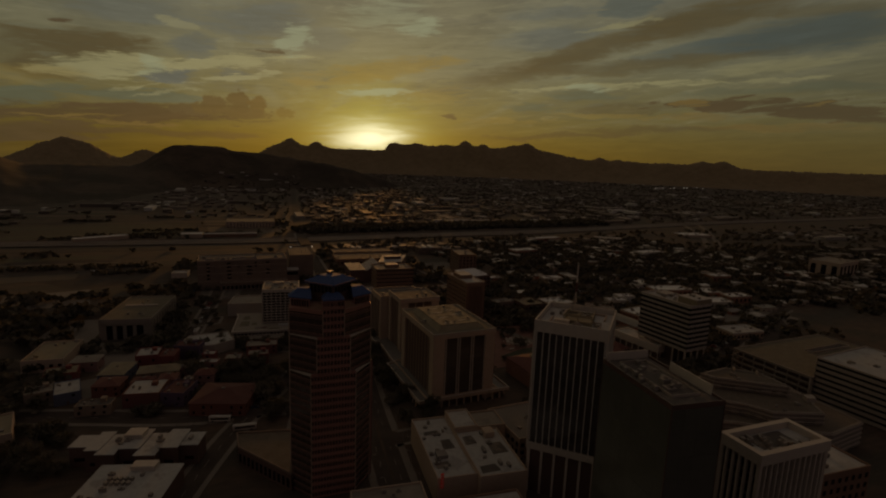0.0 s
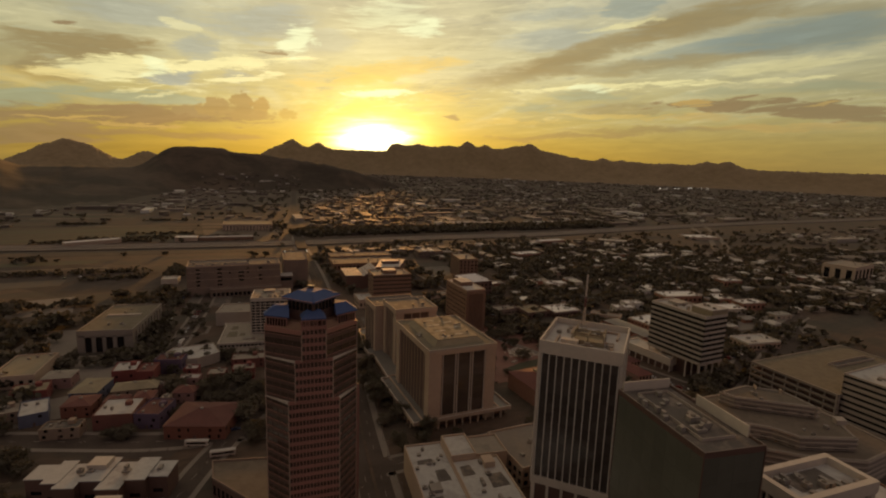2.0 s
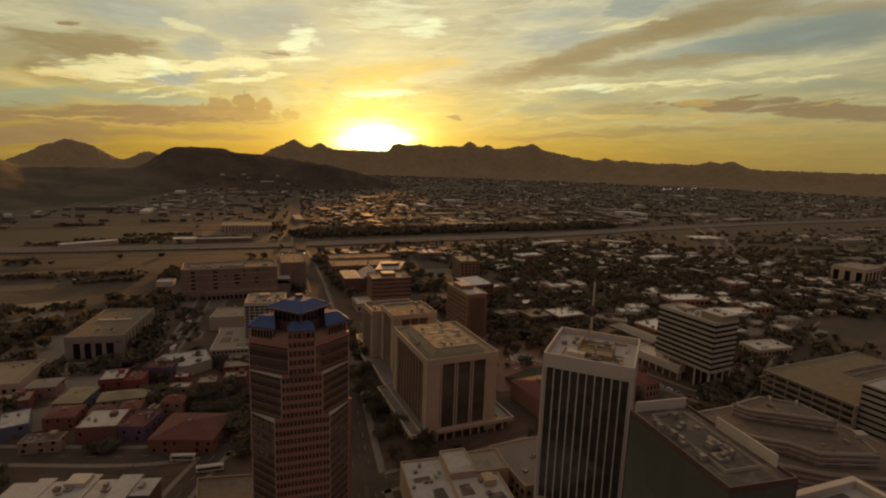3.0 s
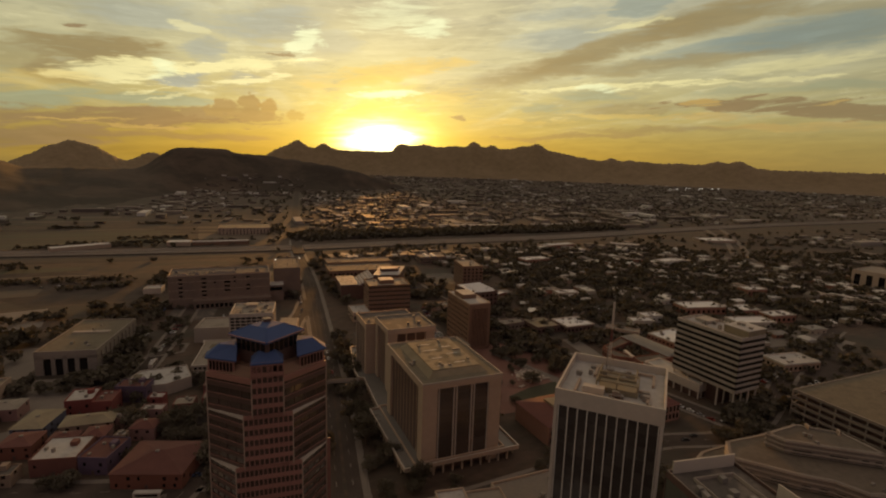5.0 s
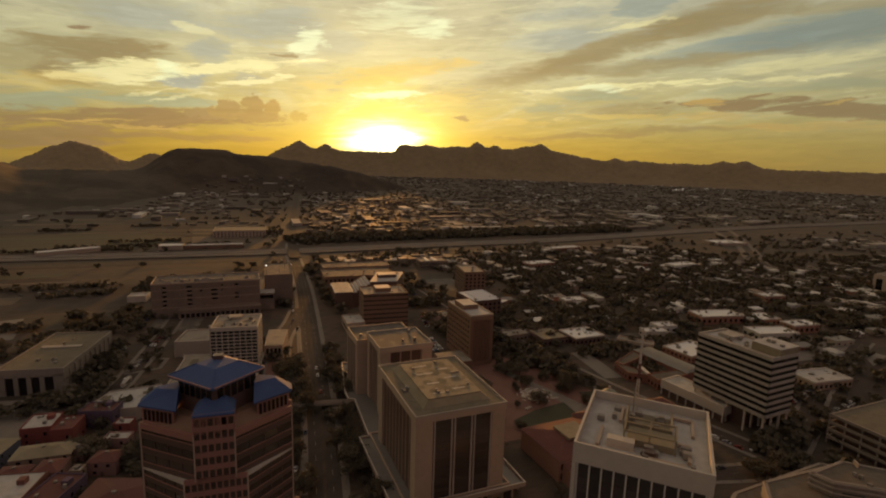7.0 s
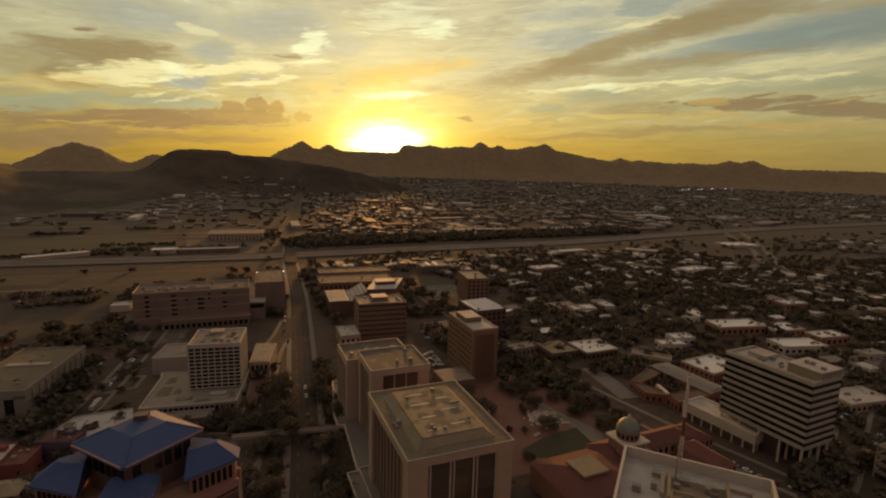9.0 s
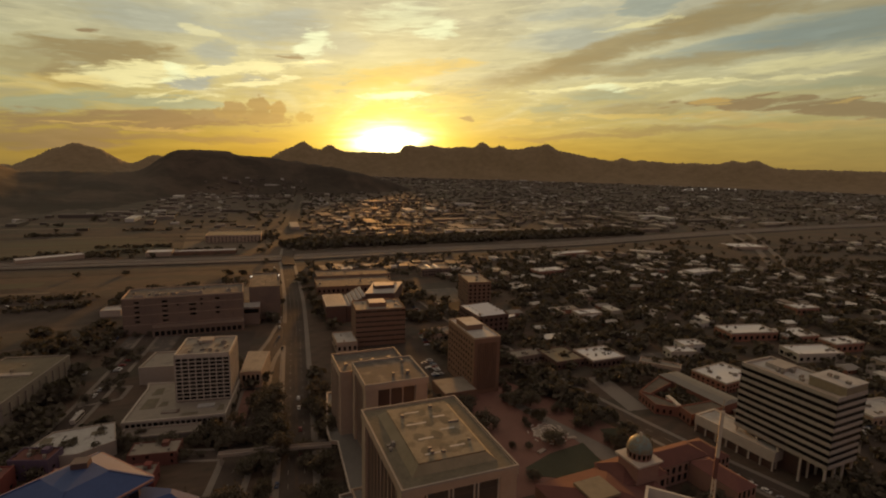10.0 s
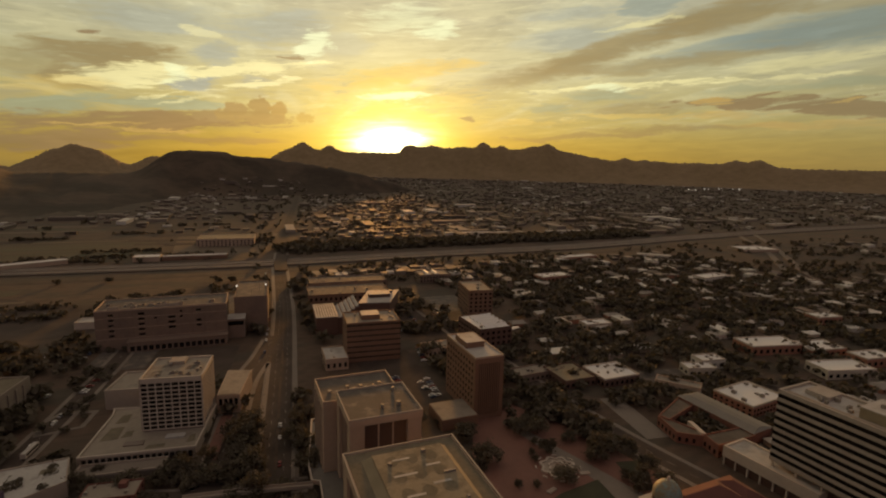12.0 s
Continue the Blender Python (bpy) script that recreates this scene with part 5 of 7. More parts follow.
def grid_hotel():
    t = thing("hotel", pose(24.3, 446.6, 0, 0, 0, -9), "pale concrete hotel with a grid of square windows", "hotel")
    w, d, h = 29.8, 30.0, 34.0
    ring = rect(w, d)
    part("core", Geo().prism(inset(ring, 0.42), 5, h - 0.6), DARKBAND, t)
    for k, (m, length) in enumerate(sides(ring)):
        if k in (0, 1):
            punched(t, m, length, 6.6, 32.4, 8, 11, WHITE, DEEP_GLASS, 0.16, 0.30, 0.25)
        else:
            part("wall", Geo().box(0, length, 0, 0.6, 6, 32.4), WHITE, t, at=m)
        part("roof_band", Geo().box(0, length, 0, 0.65, 32.4, h + 0.8), WHITE, t, at=m)
    part("roof", Geo().prism(inset(ring, 0.6), h - 0.6, h), ROOF, t)
    part("penthouse", Geo().box(9, 17, 20, 27, h, h + 1.8), CONCRETE, t)
    for x, y, lx, ly in ((3, 4, 6, 8), (12, 6, 5, 5), (19, 12, 7, 6), (6, 16, 5, 4)):
        part("roof_patch", Geo().prism(((x, y), (x + lx, y + 0.8), (x + lx - 1, y + ly), (x + 0.6, y + ly - 0.5)), h, h + 0.06), ROOF_DARK, t)
    roof_units(t, random.Random(14), 2, 28, 2, 28, h, 10, 3.0)
    pod = ((-22, -21), (30, -19.5), (31, 27), (-24, 30), (-22, 22))
    part("podium", Geo().prism(pod, 0, 5.4), CONCRETE, t)
    part("podium_roof", Geo().prism(inset(pod, 0.7), 5.4, 5.6), ROOF, t)
    part("podium_parapet", Geo().ring(pod, inset(pod, 0.7), 5.4, 6.3), WHITE, t)
    for c in range(18):
        part("podium_window", Geo().box(-20 + c * 2.75, -18.2 + c * 2.75, -21.08 + 0.03 * c, -20.7 + 0.03 * c, 1.5, 4.6), GLASS, t)
    part("skylight", Geo().box(-5, 4, -13, -9, 5.6, 6.0), DARKBAND, t)
    part("skylight", Geo().box(13, 22, -9, -5, 5.6, 6.4), ROOF_COOL, t)
    for x, y, lx, ly in ((-18, -6, 8, 14), (-17, 12, 6, 10), (-9, -4, 5, 7), (6, -17, 9, 4), (24, -14, 4, 8)):
        part("roof_patch", Geo().prism(((x, y), (x + lx, y + 0.8), (x + lx - 0.9, y + ly), (x + 0.7, y + ly - 0.6)), 5.6, 5.66), ROOF_STAIN, t)
    part("terrace", Geo().prism(((-20, -33), (18, -31), (18, -21.5), (-20, -22.5)), 0, 2.6), PAVING, t)
    part("terrace_wall", Geo().ring(((-20, -33), (18, -31), (18, -21.5), (-20, -22.5)), ((-19.5, -32.5), (17.5, -30.5), (17.5, -22), (-19.5, -23)), 2.6, 3.5), CONCRETE, t)
    part("brick_walk", Geo().box(34, 40, -24, 22, 0, 0.35), PLAZA, t, "red brick walk beside the hotel")
    part("walk_wall", Geo().box(40, 40.5, -24, 22, 0, 1.4), DARK_BRICK, t)
    part("rear_wing", Geo().prism(((-33, 42), (-2, 42), (-2, 70), (-31, 70)), 0, 11), CONCRETE, t)
    part("rear_wing_roof", Geo().prism(((-32, 43), (-3, 43), (-3, 69), (-30, 69)), 11, 11.2), ROOF, t)
    part("rear_wing_parapet", Geo().ring(((-33, 42), (-2, 42), (-2, 70), (-31, 70)), ((-32, 43), (-3, 43), (-3, 69), (-30, 69)), 11, 12), CONCRETE, t)
    part("side_wing", Geo().prism(((31, 26), (44, 26), (46, 62), (31, 64)), 0, 11), STONE, t)
    part("side_wing_roof", Geo().prism(((31.6, 26.6), (43.4, 26.6), (45.4, 61.4), (31.6, 63.4)), 11, 11.3), ROOF, t)
    for c in range(4):
        part("side_wing_window", Geo().box(32.5 + c * 2.8, 34.2 + c * 2.8, 25.9, 26.1, 5, 9), GLASS, t)


grid_hotel()


def garden_roof_block():
    """Low block before the hotel, with planting on its white roof."""
    t = thing("building", pose(0, 0, 0), "low block with a planted white roof beside the hotel", "building")
    poly = ((-41, 402), (-13, 400), (1, 408), (-3, 429), (-30, 427))
    part("wall", Geo().prism(poly, 0, 6.7), CONCRETE, t)
    flat_roof(t, poly, 7.0, ROOF_COOL, CONCRETE, 0.6, 0.5)
    rng = random.Random(23)
    for _ in range(9):
        x, y = rng.uniform(-30, -6), rng.uniform(406, 424)
        g = Geo()
        for _ in range(60):
            c = Vector((x + rng.gauss(0, 0.9), y + rng.gauss(0, 0.9), 7.1 + abs(rng.gauss(0, 0.7))))
            u = Vector((rng.gauss(0, 1), rng.gauss(0, 1), rng.gauss(0, 0.6))).normalized() * rng.uniform(0.2, 0.45)
            v = u.orthogonal()
            g.face((c - u - v, c + u - v, c + u + v, c - u + v))
        part("shrub", g, LEAF, t)
    for x, y, lx, ly in ((-27, 408, 7, 3), (-12, 418, 6, 4), (-33, 416, 5, 6)):
        part("roof_patch", Geo().box(x, x + lx, y, y + ly, 6.95, 7.07), ROOF_STAIN, t)


garden_roof_block()


def foot_bridge():
    t = thing("foot_bridge", pose(0, 0, 0), "slim concrete foot bridge across the avenue", "bridge")
    part("deck", strip(((48, 380.6), (78, 376.6), (101, 372)), 3.0, 5.0, 5.6), CONCRETE, t)
    for s in (-1, 1):
        part("parapet", strip(((48, 380.6), (78, 376.6), (101, 372)), 0.25, 5.6, 6.7, s * 1.4), CONCRETE, t)
    for x, y in ((49.5, 380.4), (70, 377.7), (96, 373.2)):
        part("pier", Geo().box(x - 0.5, x + 0.5, y - 0.8, y + 0.8, 0, 5.0), CONCRETE, t)


foot_bridge()


# ---- further blocks ----
def simple_block(name, m, poly, h, wall, roof, label, category, floors=0, cols_step=4.0, units=4, seed=0, faces=(0, 3), win=(0.45, 0.5), coping=None, z0=0.0):
    """A flat-roofed block: walls, windows on the sides that show, parapet, roof and its plant."""
    t = thing(name, m, label, category)
    part("wall", Geo().prism(poly, z0, h - 0.3), wall, t)
    flat_roof(t, poly, h, roof, coping or wall, 0.8, 0.5)
    if floors:
        ph = (h - 1.5) / floors
        for k, (f, length) in enumerate(sides(poly)):
            if k not in faces:
                continue
            cols = max(1, round(length / cols_step))
            w = length / cols
            pane = Geo().box(w * (1 - win[0]) / 2, w * (1 + win[0]) / 2, -0.1, 0.1, ph * (1 - win[1]) / 2, ph * (1 + win[1]) / 2).mesh("window", GLASS)
            for c in range(cols):
                for r in range(floors):
                    part("window", pane, GLASS, t, at=f @ pose(c * w, 0, 0.4 + r * ph))
    xs, ys = [p[0] for p in poly], [p[1] for p in poly]
    roof_units(t, random.Random(seed), min(xs) + 2, max(xs) - 2, min(ys) + 2, max(ys) - 2, h, units, 2.6)
    return t


def ribbed_tower():
    t = thing("office_tower", pose(197.8, 410.8, 0, 0, 0, 0), "slim brown brick office tower with upright ribs", "office tower")
    w, d, h = 18.5, 43.0, 37.6
    part("wall", Geo().box(0, w, 0, d, 0, h - 0.3), BROWN, t)
    flat_roof(t, rect(w, d), h, ROOF_WHITE, STONE, 0.7, 0.6)
    part("penthouse", Geo().box(2, 14, 17, 34, h, h + 3.4), BROWN, t)
    part("penthouse_roof", Geo().box(2.2, 13.8, 17.2, 33.8, h + 3.4, h + 3.6), ROOF_WHITE, t)
    for c in range(11):
        part("window_strip", Geo().box(2.5 + c * 1.26, 3.1 + c * 1.26, -0.05, 0.1, 3, h - 3.4), GLASS_WARM, t)
    for c in range(12):
        part("rib", Geo().box(1.84 + c * 1.26, 2.5 + c * 1.26, -0.45, 0.1, 3, h - 3.4), BROWN, t)
    for c in range(10):
        for r in range(8):
            part("window", Geo().box(-0.06, 0.1, 3 + c * 4, 4.4 + c * 4, 4 + r * 4, 6 + r * 4), GLASS, t)
    part("low_wing", Geo().box(-22, 0, -6, 16, 0, 6.5), BROWN, t)
    part("low_wing_roof", Geo().box(-21.5, -0.5, -5.5, 15.5, 6.5, 6.7), ROOF, t)


ribbed_tower()


def brick_offices():
    t = thing("office_block", pose(145.5, 519, 0, 0, 0, -5), "brown brick office block with dark window bands", "office block")
    ring = rect(40, 30)
    part("core", Geo().prism(inset(ring, 0.8), 0, 29.4), DARKBAND, t)
    banded(t, ring, 0.3, 7, 4.1, 2.7, GLASS_WARM, BROWN, 0.3, 4.0, only=(0, 1))
    flat_roof(t, ring, 29.6, ROOF, BROWN, 0.9, 0.6)
    part("penthouse", Geo().box(12, 26, 9, 22, 29.6, 33), BROWN, t)
    part("penthouse_roof", Geo().box(12.3, 25.7, 9.3, 21.7, 33, 33.2), ROOF_WHITE, t)
    roof_units(t, random.Random(31), 3, 38, 3, 28, 29.6, 6, 2.6)
    s = thing("arts_building", pose(133, 585, 0, 0, 0, -4), "white-roofed building with stepped sawtooth skylights", "building")
    part("wall", Geo().box(0, 18, 0, 42, 0, 16), DARK_BRICK, s)
    part("roof", Geo().box(-0.3, 18.3, -0.3, 42.3, 16, 16.5), ROOF_WHITE, s)
    for i in range(8):
        part("roof_rib", Geo().box(1.3 + i * 2.1, 2.0 + i * 2.1, 0.5, 41.5, 16.5, 16.58), ROOF_DARK, s)
    for i in range(5):
        x, y, z = 18.4 + i * 4.2, 2 + i * 5.0, 14.6 + i * 0.7
        part("stepped_block", Geo().box(x, x + 4.2, y, y + 38, 0, z), DARK_BRICK, s)
        part("skylight", Geo().prism(((x + 1.1, y + 0.6), (x + 4.0, y + 0.6), (x + 4.0, y + 37), (x + 1.1, y + 37)), z, z + 1.6, ((x + 3.1, y + 0.6), (x + 3.7, y + 0.6), (x + 3.7, y + 37), (x + 3.1, y + 37))), ROOF_COOL, s)
    hall = ((39.5, 27), (68, 24), (86, 68), (56, 72))
    part("stage_block", Geo().prism(hall, 0, 19), DARK_BRICK, s)
    part("stage_roof", Geo().prism(inset(hall, -0.3), 19, 19.5), ROOF_WHITE, s)
    part("stage_plant", Geo().box(52, 72, 42, 52, 19.5, 22.6), DARK_BRICK, s)
    part("stage_plant_roof", Geo().box(51.7, 72.3, 41.7, 52.3, 22.6, 23.0), ROOF_WHITE, s)
    for u in (60, 67, 74):
        part("roof_unit", Geo().box(u, u + 4, 58, 62, 19.5, 21.5), METAL, s)


brick_offices()
simple_block("office_block", pose(279, 596, 0, 0, 0, -9), rect(24, 42), 26.0, BROWN, ROOF, "square brown brick block with a tan roof", "office block", 6, 4.5, 4, 41, (0, 3))
shops = simple_block("building", pose(281, 744, 0, 0, 0, -3), rect(40, 28), 9.5, BEIGE, ROOF, "low building with two white roof monitors", "building", 2, 4.0, 2, 42)
for k in range(2):
    part("roof_monitor", Geo().prism(rect(4.5, 22, 10 + 11 * k, 3), 9.5, 11.2, rect(3.0, 21, 10.7 + 11 * k, 3.5)), ROOF_BRIGHT, shops, "white roof monitor")
simple_block("building", pose(140, 690, 0, 0, 0, -4), rect(86, 44), 8, BROWN, ROOF_DARK, "long brown building with a dark roof", "building", 1, 5.0, 5, 43)
simple_block("building", pose(148, 748, 0, 0, 0, -4), rect(90, 34), 7, BEIGE, ROOF_DARK, "long low tan warehouse", "building", 1, 6.0, 5, 44)
simple_block("building", pose(128.5, 509, 0, 0, 0, -2), rect(16, 26), 8, STONE, ROOF_WHITE, "small building with a white roof", "building", 1, 4.0, 2, 45)
def folded_hall():
    t = simple_block("building", pose(247.5, 506, 0, 0, 0, 2), rect(29, 39), 19.0, DARK_BRICK, ROOF_BRIGHT, "dark brick hall with a folded white roof", "building", 4, 5.0, 2, 46)
    for k in range(5):
        part("roof_fold", Geo().prism(((7, 4 + k * 6.4), (28, 6 + k * 6.4), (28, 9.6 + k * 6.4), (7, 7.6 + k * 6.4)), 19.0, 20.6, ((7, 6.8 + k * 6.4), (28, 8.8 + k * 6.4), (28, 9.5 + k * 6.4), (7, 7.5 + k * 6.4))), ROOF_BRIGHT, t)
        part("roof_slot", Geo().box(9, 27, 9.0 + k * 6.4, 10.0 + k * 6.4, 19.0, 19.08), DARKBAND, t)
    part("canopy", Geo().prism(((29, 2), (40, 6), (40, 9), (29, 9)), 15.0, 15.6), ROOF_BRIGHT, t)
    low = simple_block("building", pose(206, 510, 0, 0, 0, 4), rect(30, 16), 6, STONE, ROOF, "low tan building beside a car park", "building", 1, 4.0, 3, 47)
    return t, low


folded_hall()
simple_block("building", pose(300, 421, 0, 0, 0, 0), rect(29.7, 24.4), 6.0, DARK_BRICK, ROOF_BRIGHT, "square brick hall with a bright white roof", "building", 1, 4.0, 6, 48, coping=WHITE)
simple_block("building", pose(273.5, 428, 0, 0, 0, 0), rect(24.6, 27.4), 5.5, DARK_BRICK, ROOF_TAN, "brick hall with a tan gravel roof", "building", 1, 4.0, 2, 49)
simple_block("building", pose(250, 446, 0, 0, 0, 4), rect(36, 14), 5, BEIGE, ROOF, "low tan building behind trees", "building", 1, 4.0, 3, 50)
simple_block("building", pose(358, 357, 0, 0, 0, 6), rect(34, 26), 7.2, STUCCO, ROOF_BRIGHT, "low stucco building with a pale blue-white roof", "building", 2, 3.5, 8, 51)
simple_block("building", pose(333, 410, 0, 0, 0, -50), rect(28, 10), 6, STONE, ROOF, "low tan shed with a rounded roof", "building", 1, 3.5, 1, 52)


def brick_court():
    """Terracotta wings round a planted court, before a long grey-roofed block."""
    t = thing("courtyard_building", pose(0, 0, 0), "terracotta courtyard building with a long grey rear roof", "building")
    wall = wall_paint("terracotta_stucco", (0.21, 0.09, 0.062))
    part("rear_block", Geo().prism(((329, 335), (346, 337), (343, 384), (326.5, 384)), 0, 7.4), wall, t)
    part("rear_roof", Geo().prism(((328.4, 334.4), (346.6, 336.4), (343.6, 384.6), (325.9, 384.6)), 7.4, 8.6, ((335, 337), (339.5, 338), (337, 382), (332.5, 382))), ROOF_GREY, t, "long grey sheet roof")
    for poly, h in ((((301, 333), (329, 333.5), (329, 343), (303, 344)), 6.5), (((292.5, 352), (303, 344), (306, 349), (299, 370), (296.5, 370)), 5.4), (((297, 370), (299, 364), (327, 373), (326.4, 384)), 5.8)):
        part("wing", Geo().prism(poly, 0, h), wall, t)
        part("wing_roof", Geo().prism(inset(poly, 0.5), h, h + 0.12), TERRACE_ROOF, t)
        part("wing_parapet", Geo().ring(poly, inset(poly, 0.5), h, h + 0.8), wall, t)
        for m, length in sides(poly):
            for c in range(int(length / 3.6)):
                part("window", Geo().box(0.9 + c * 3.6, 2.3 + c * 3.6, -0.06, 0.1, 1.2, 3.6), GLASS, t, at=m)
    part("entrance_gable", Geo().prism(((303.5, 346), (306, 345), (310, 358), (307.5, 359)), 0, 6.6), WHITE, t, "pale curved entrance gable")


brick_court()


def hip_block(parent, x0, x1, y0, y1, h, rise, wall, roof=TILE, cols=0, over=0.5):
    """A wing with a hipped tile roof and a row of arched-size openings."""
    part("wing", Geo().box(x0, x1, y0, y1, 0, h), wall, parent)
    w, d = x1 - x0, y1 - y0
    k = min(w, d) / 2 - 0.3
    part("tile_roof", Geo().prism(((x0 - over, y0 - over), (x1 + over, y0 - over), (x1 + over, y1 + over), (x0 - over, y1 + over)), h, h + rise, ((x0 + k, y0 + k), (x1 - k, y0 + k), (x1 - k, y1 - k), (x0 + k, y1 - k))), roof, parent, "red clay tile roof")
    if cols:
        for r in (0, 1):
            for c in range(cols):
                part("window", Geo().box(x0 + (c + 0.28) * w / cols, x0 + (c + 0.72) * w / cols, y0 - 0.08, y0 + 0.1, 1.5 + r * 4.6, 4.6 + r * 4.6), GLASS, parent)
        rows = max(2, int(d / 4.5))
        for r in (0, 1):
            for c in range(rows):
                part("window", Geo().box(x1 - 0.1, x1 + 0.08, y0 + (c + 0.28) * d / rows, y0 + (c + 0.72) * d / rows, 1.5 + r * 4.6, 4.6 + r * 4.6), GLASS, parent)


def courthouse():
    t = thing("courthouse", pose(172, 262, 0, 0, 0, 2), "old pink stucco courthouse with tile roofs and a dome", "courthouse")
    wall = wall_paint("pink_stucco", (0.29, 0.17, 0.13))
    hip_block(t, 6, 46, 8, 40, 11.0, 4.0, wall, cols=9)
    hip_block(t, 40, 66, 24, 42, 12.0, 4.0, wall, cols=5)
    hip_block(t, 66, 98, 29, 42, 11.0, 3.4, wall, cols=8)
    hip_block(t, 86, 98, 4, 29, 10.0, 3.2, wall, cols=4)
    hip_block(t, 98, 110, 26, 44, 9.0, 3.0, wall, cols=4)
    hip_block(t, 46, 58, 6, 24, 10.0, 3.0, wall, cols=4)
    hip_block(t, 8, 28, -6, 8, 9.0, 3.0, wall, cols=5)
    part("flat_roof_patch", Geo().box(18, 32, 17, 30, 14.2, 15.3), ROOF_TAN, t)
    # square tower, drum and tiled dome
    cx, cy = 53.0, 29.0
    part("dome_tower", Geo().box(cx - 6, cx + 6, cy - 6, cy + 6, 0, 19.5), wall, t)
    part("dome_cornice", Geo().box(cx - 7.2, cx + 7.2, cy - 7.2, cy + 7.2, 19.5, 20.4), WHITE, t)
    part("dome_drum", Geo().cyl(cx, cy, 20.4, 24.0, 5.2, n=20), wall, t)
    for i in range(16):
        part("drum_opening", Geo().box(-0.55, 0.55, -5.32, -5.1, 21.2, 23.4), GLASS, t, at=pose(cx, cy, 0, 0, 0, i * 22.5))
    g = Geo()
    rings = [(5.5 * math.cos(a), 24.0 + 6.2 * math.sin(a)) for a in (0, 0.25, 0.5, 0.75, 1.0, 1.25, 1.48)]
    for (r0, z0), (r1, z1) in zip(rings, rings[1:]):
        g.cyl(cx, cy, z0, z1, r0, r1, n=24)
    dome = part("dome", g, DOME, t, "dome of patterned glazed tile")
    part("lantern", Geo().cyl(cx, cy, 30.1, 31.8, 0.7, 0.5, n=8), WHITE, dome)
    # garden walls and arcade before the plaza
    part("arcade_wall", Geo().box(30, 62, 46, 46.6, 0, 3.2), WHITE, t)


courthouse()


def theatre():
    t = thing("theatre", pose(-94, 457, 0, 0, 0, -11), "tan concrete theatre with four dark tall openings", "theatre")
    w, d, h = 37, 70, 16.0
    part("wall", Geo().box(0, w, 1.2, d, 0, h - 0.3), TERRACE, t)
    flat_roof(t, rect(w, d), h, ROOF_STAIN, TERRACE, 0.7, 0.8)
    for x0, x1 in ((0, 5), (9.5, 12), (16.5, 19), (23.5, 26), (31, w)):
        part("portico_pier", Geo().box(x0, x1, 0, 1.2, 0, h - 3), TERRACE, t)
    part("portico_lintel", Geo().box(0, w, 0, 1.2, h - 4.5, h - 0.3), TERRACE, t)
    part("portico_glass", Geo().box(5, 31, 0.9, 1.2, 0, h - 4.5), GLASS, t)
    for c in range(9):
        part("buttress", Geo().box(w, w + 0.8, 6 + c * 7, 7.2 + c * 7, 0, h - 1.5), TERRACE, t)
    part("roof_monitor", Geo().box(6, 30, 38, 42, h, h + 0.8), CONCRETE, t)
    roof_units(t, random.Random(9), 4, 32, 10, 60, h, 6, 3.0)


theatre()


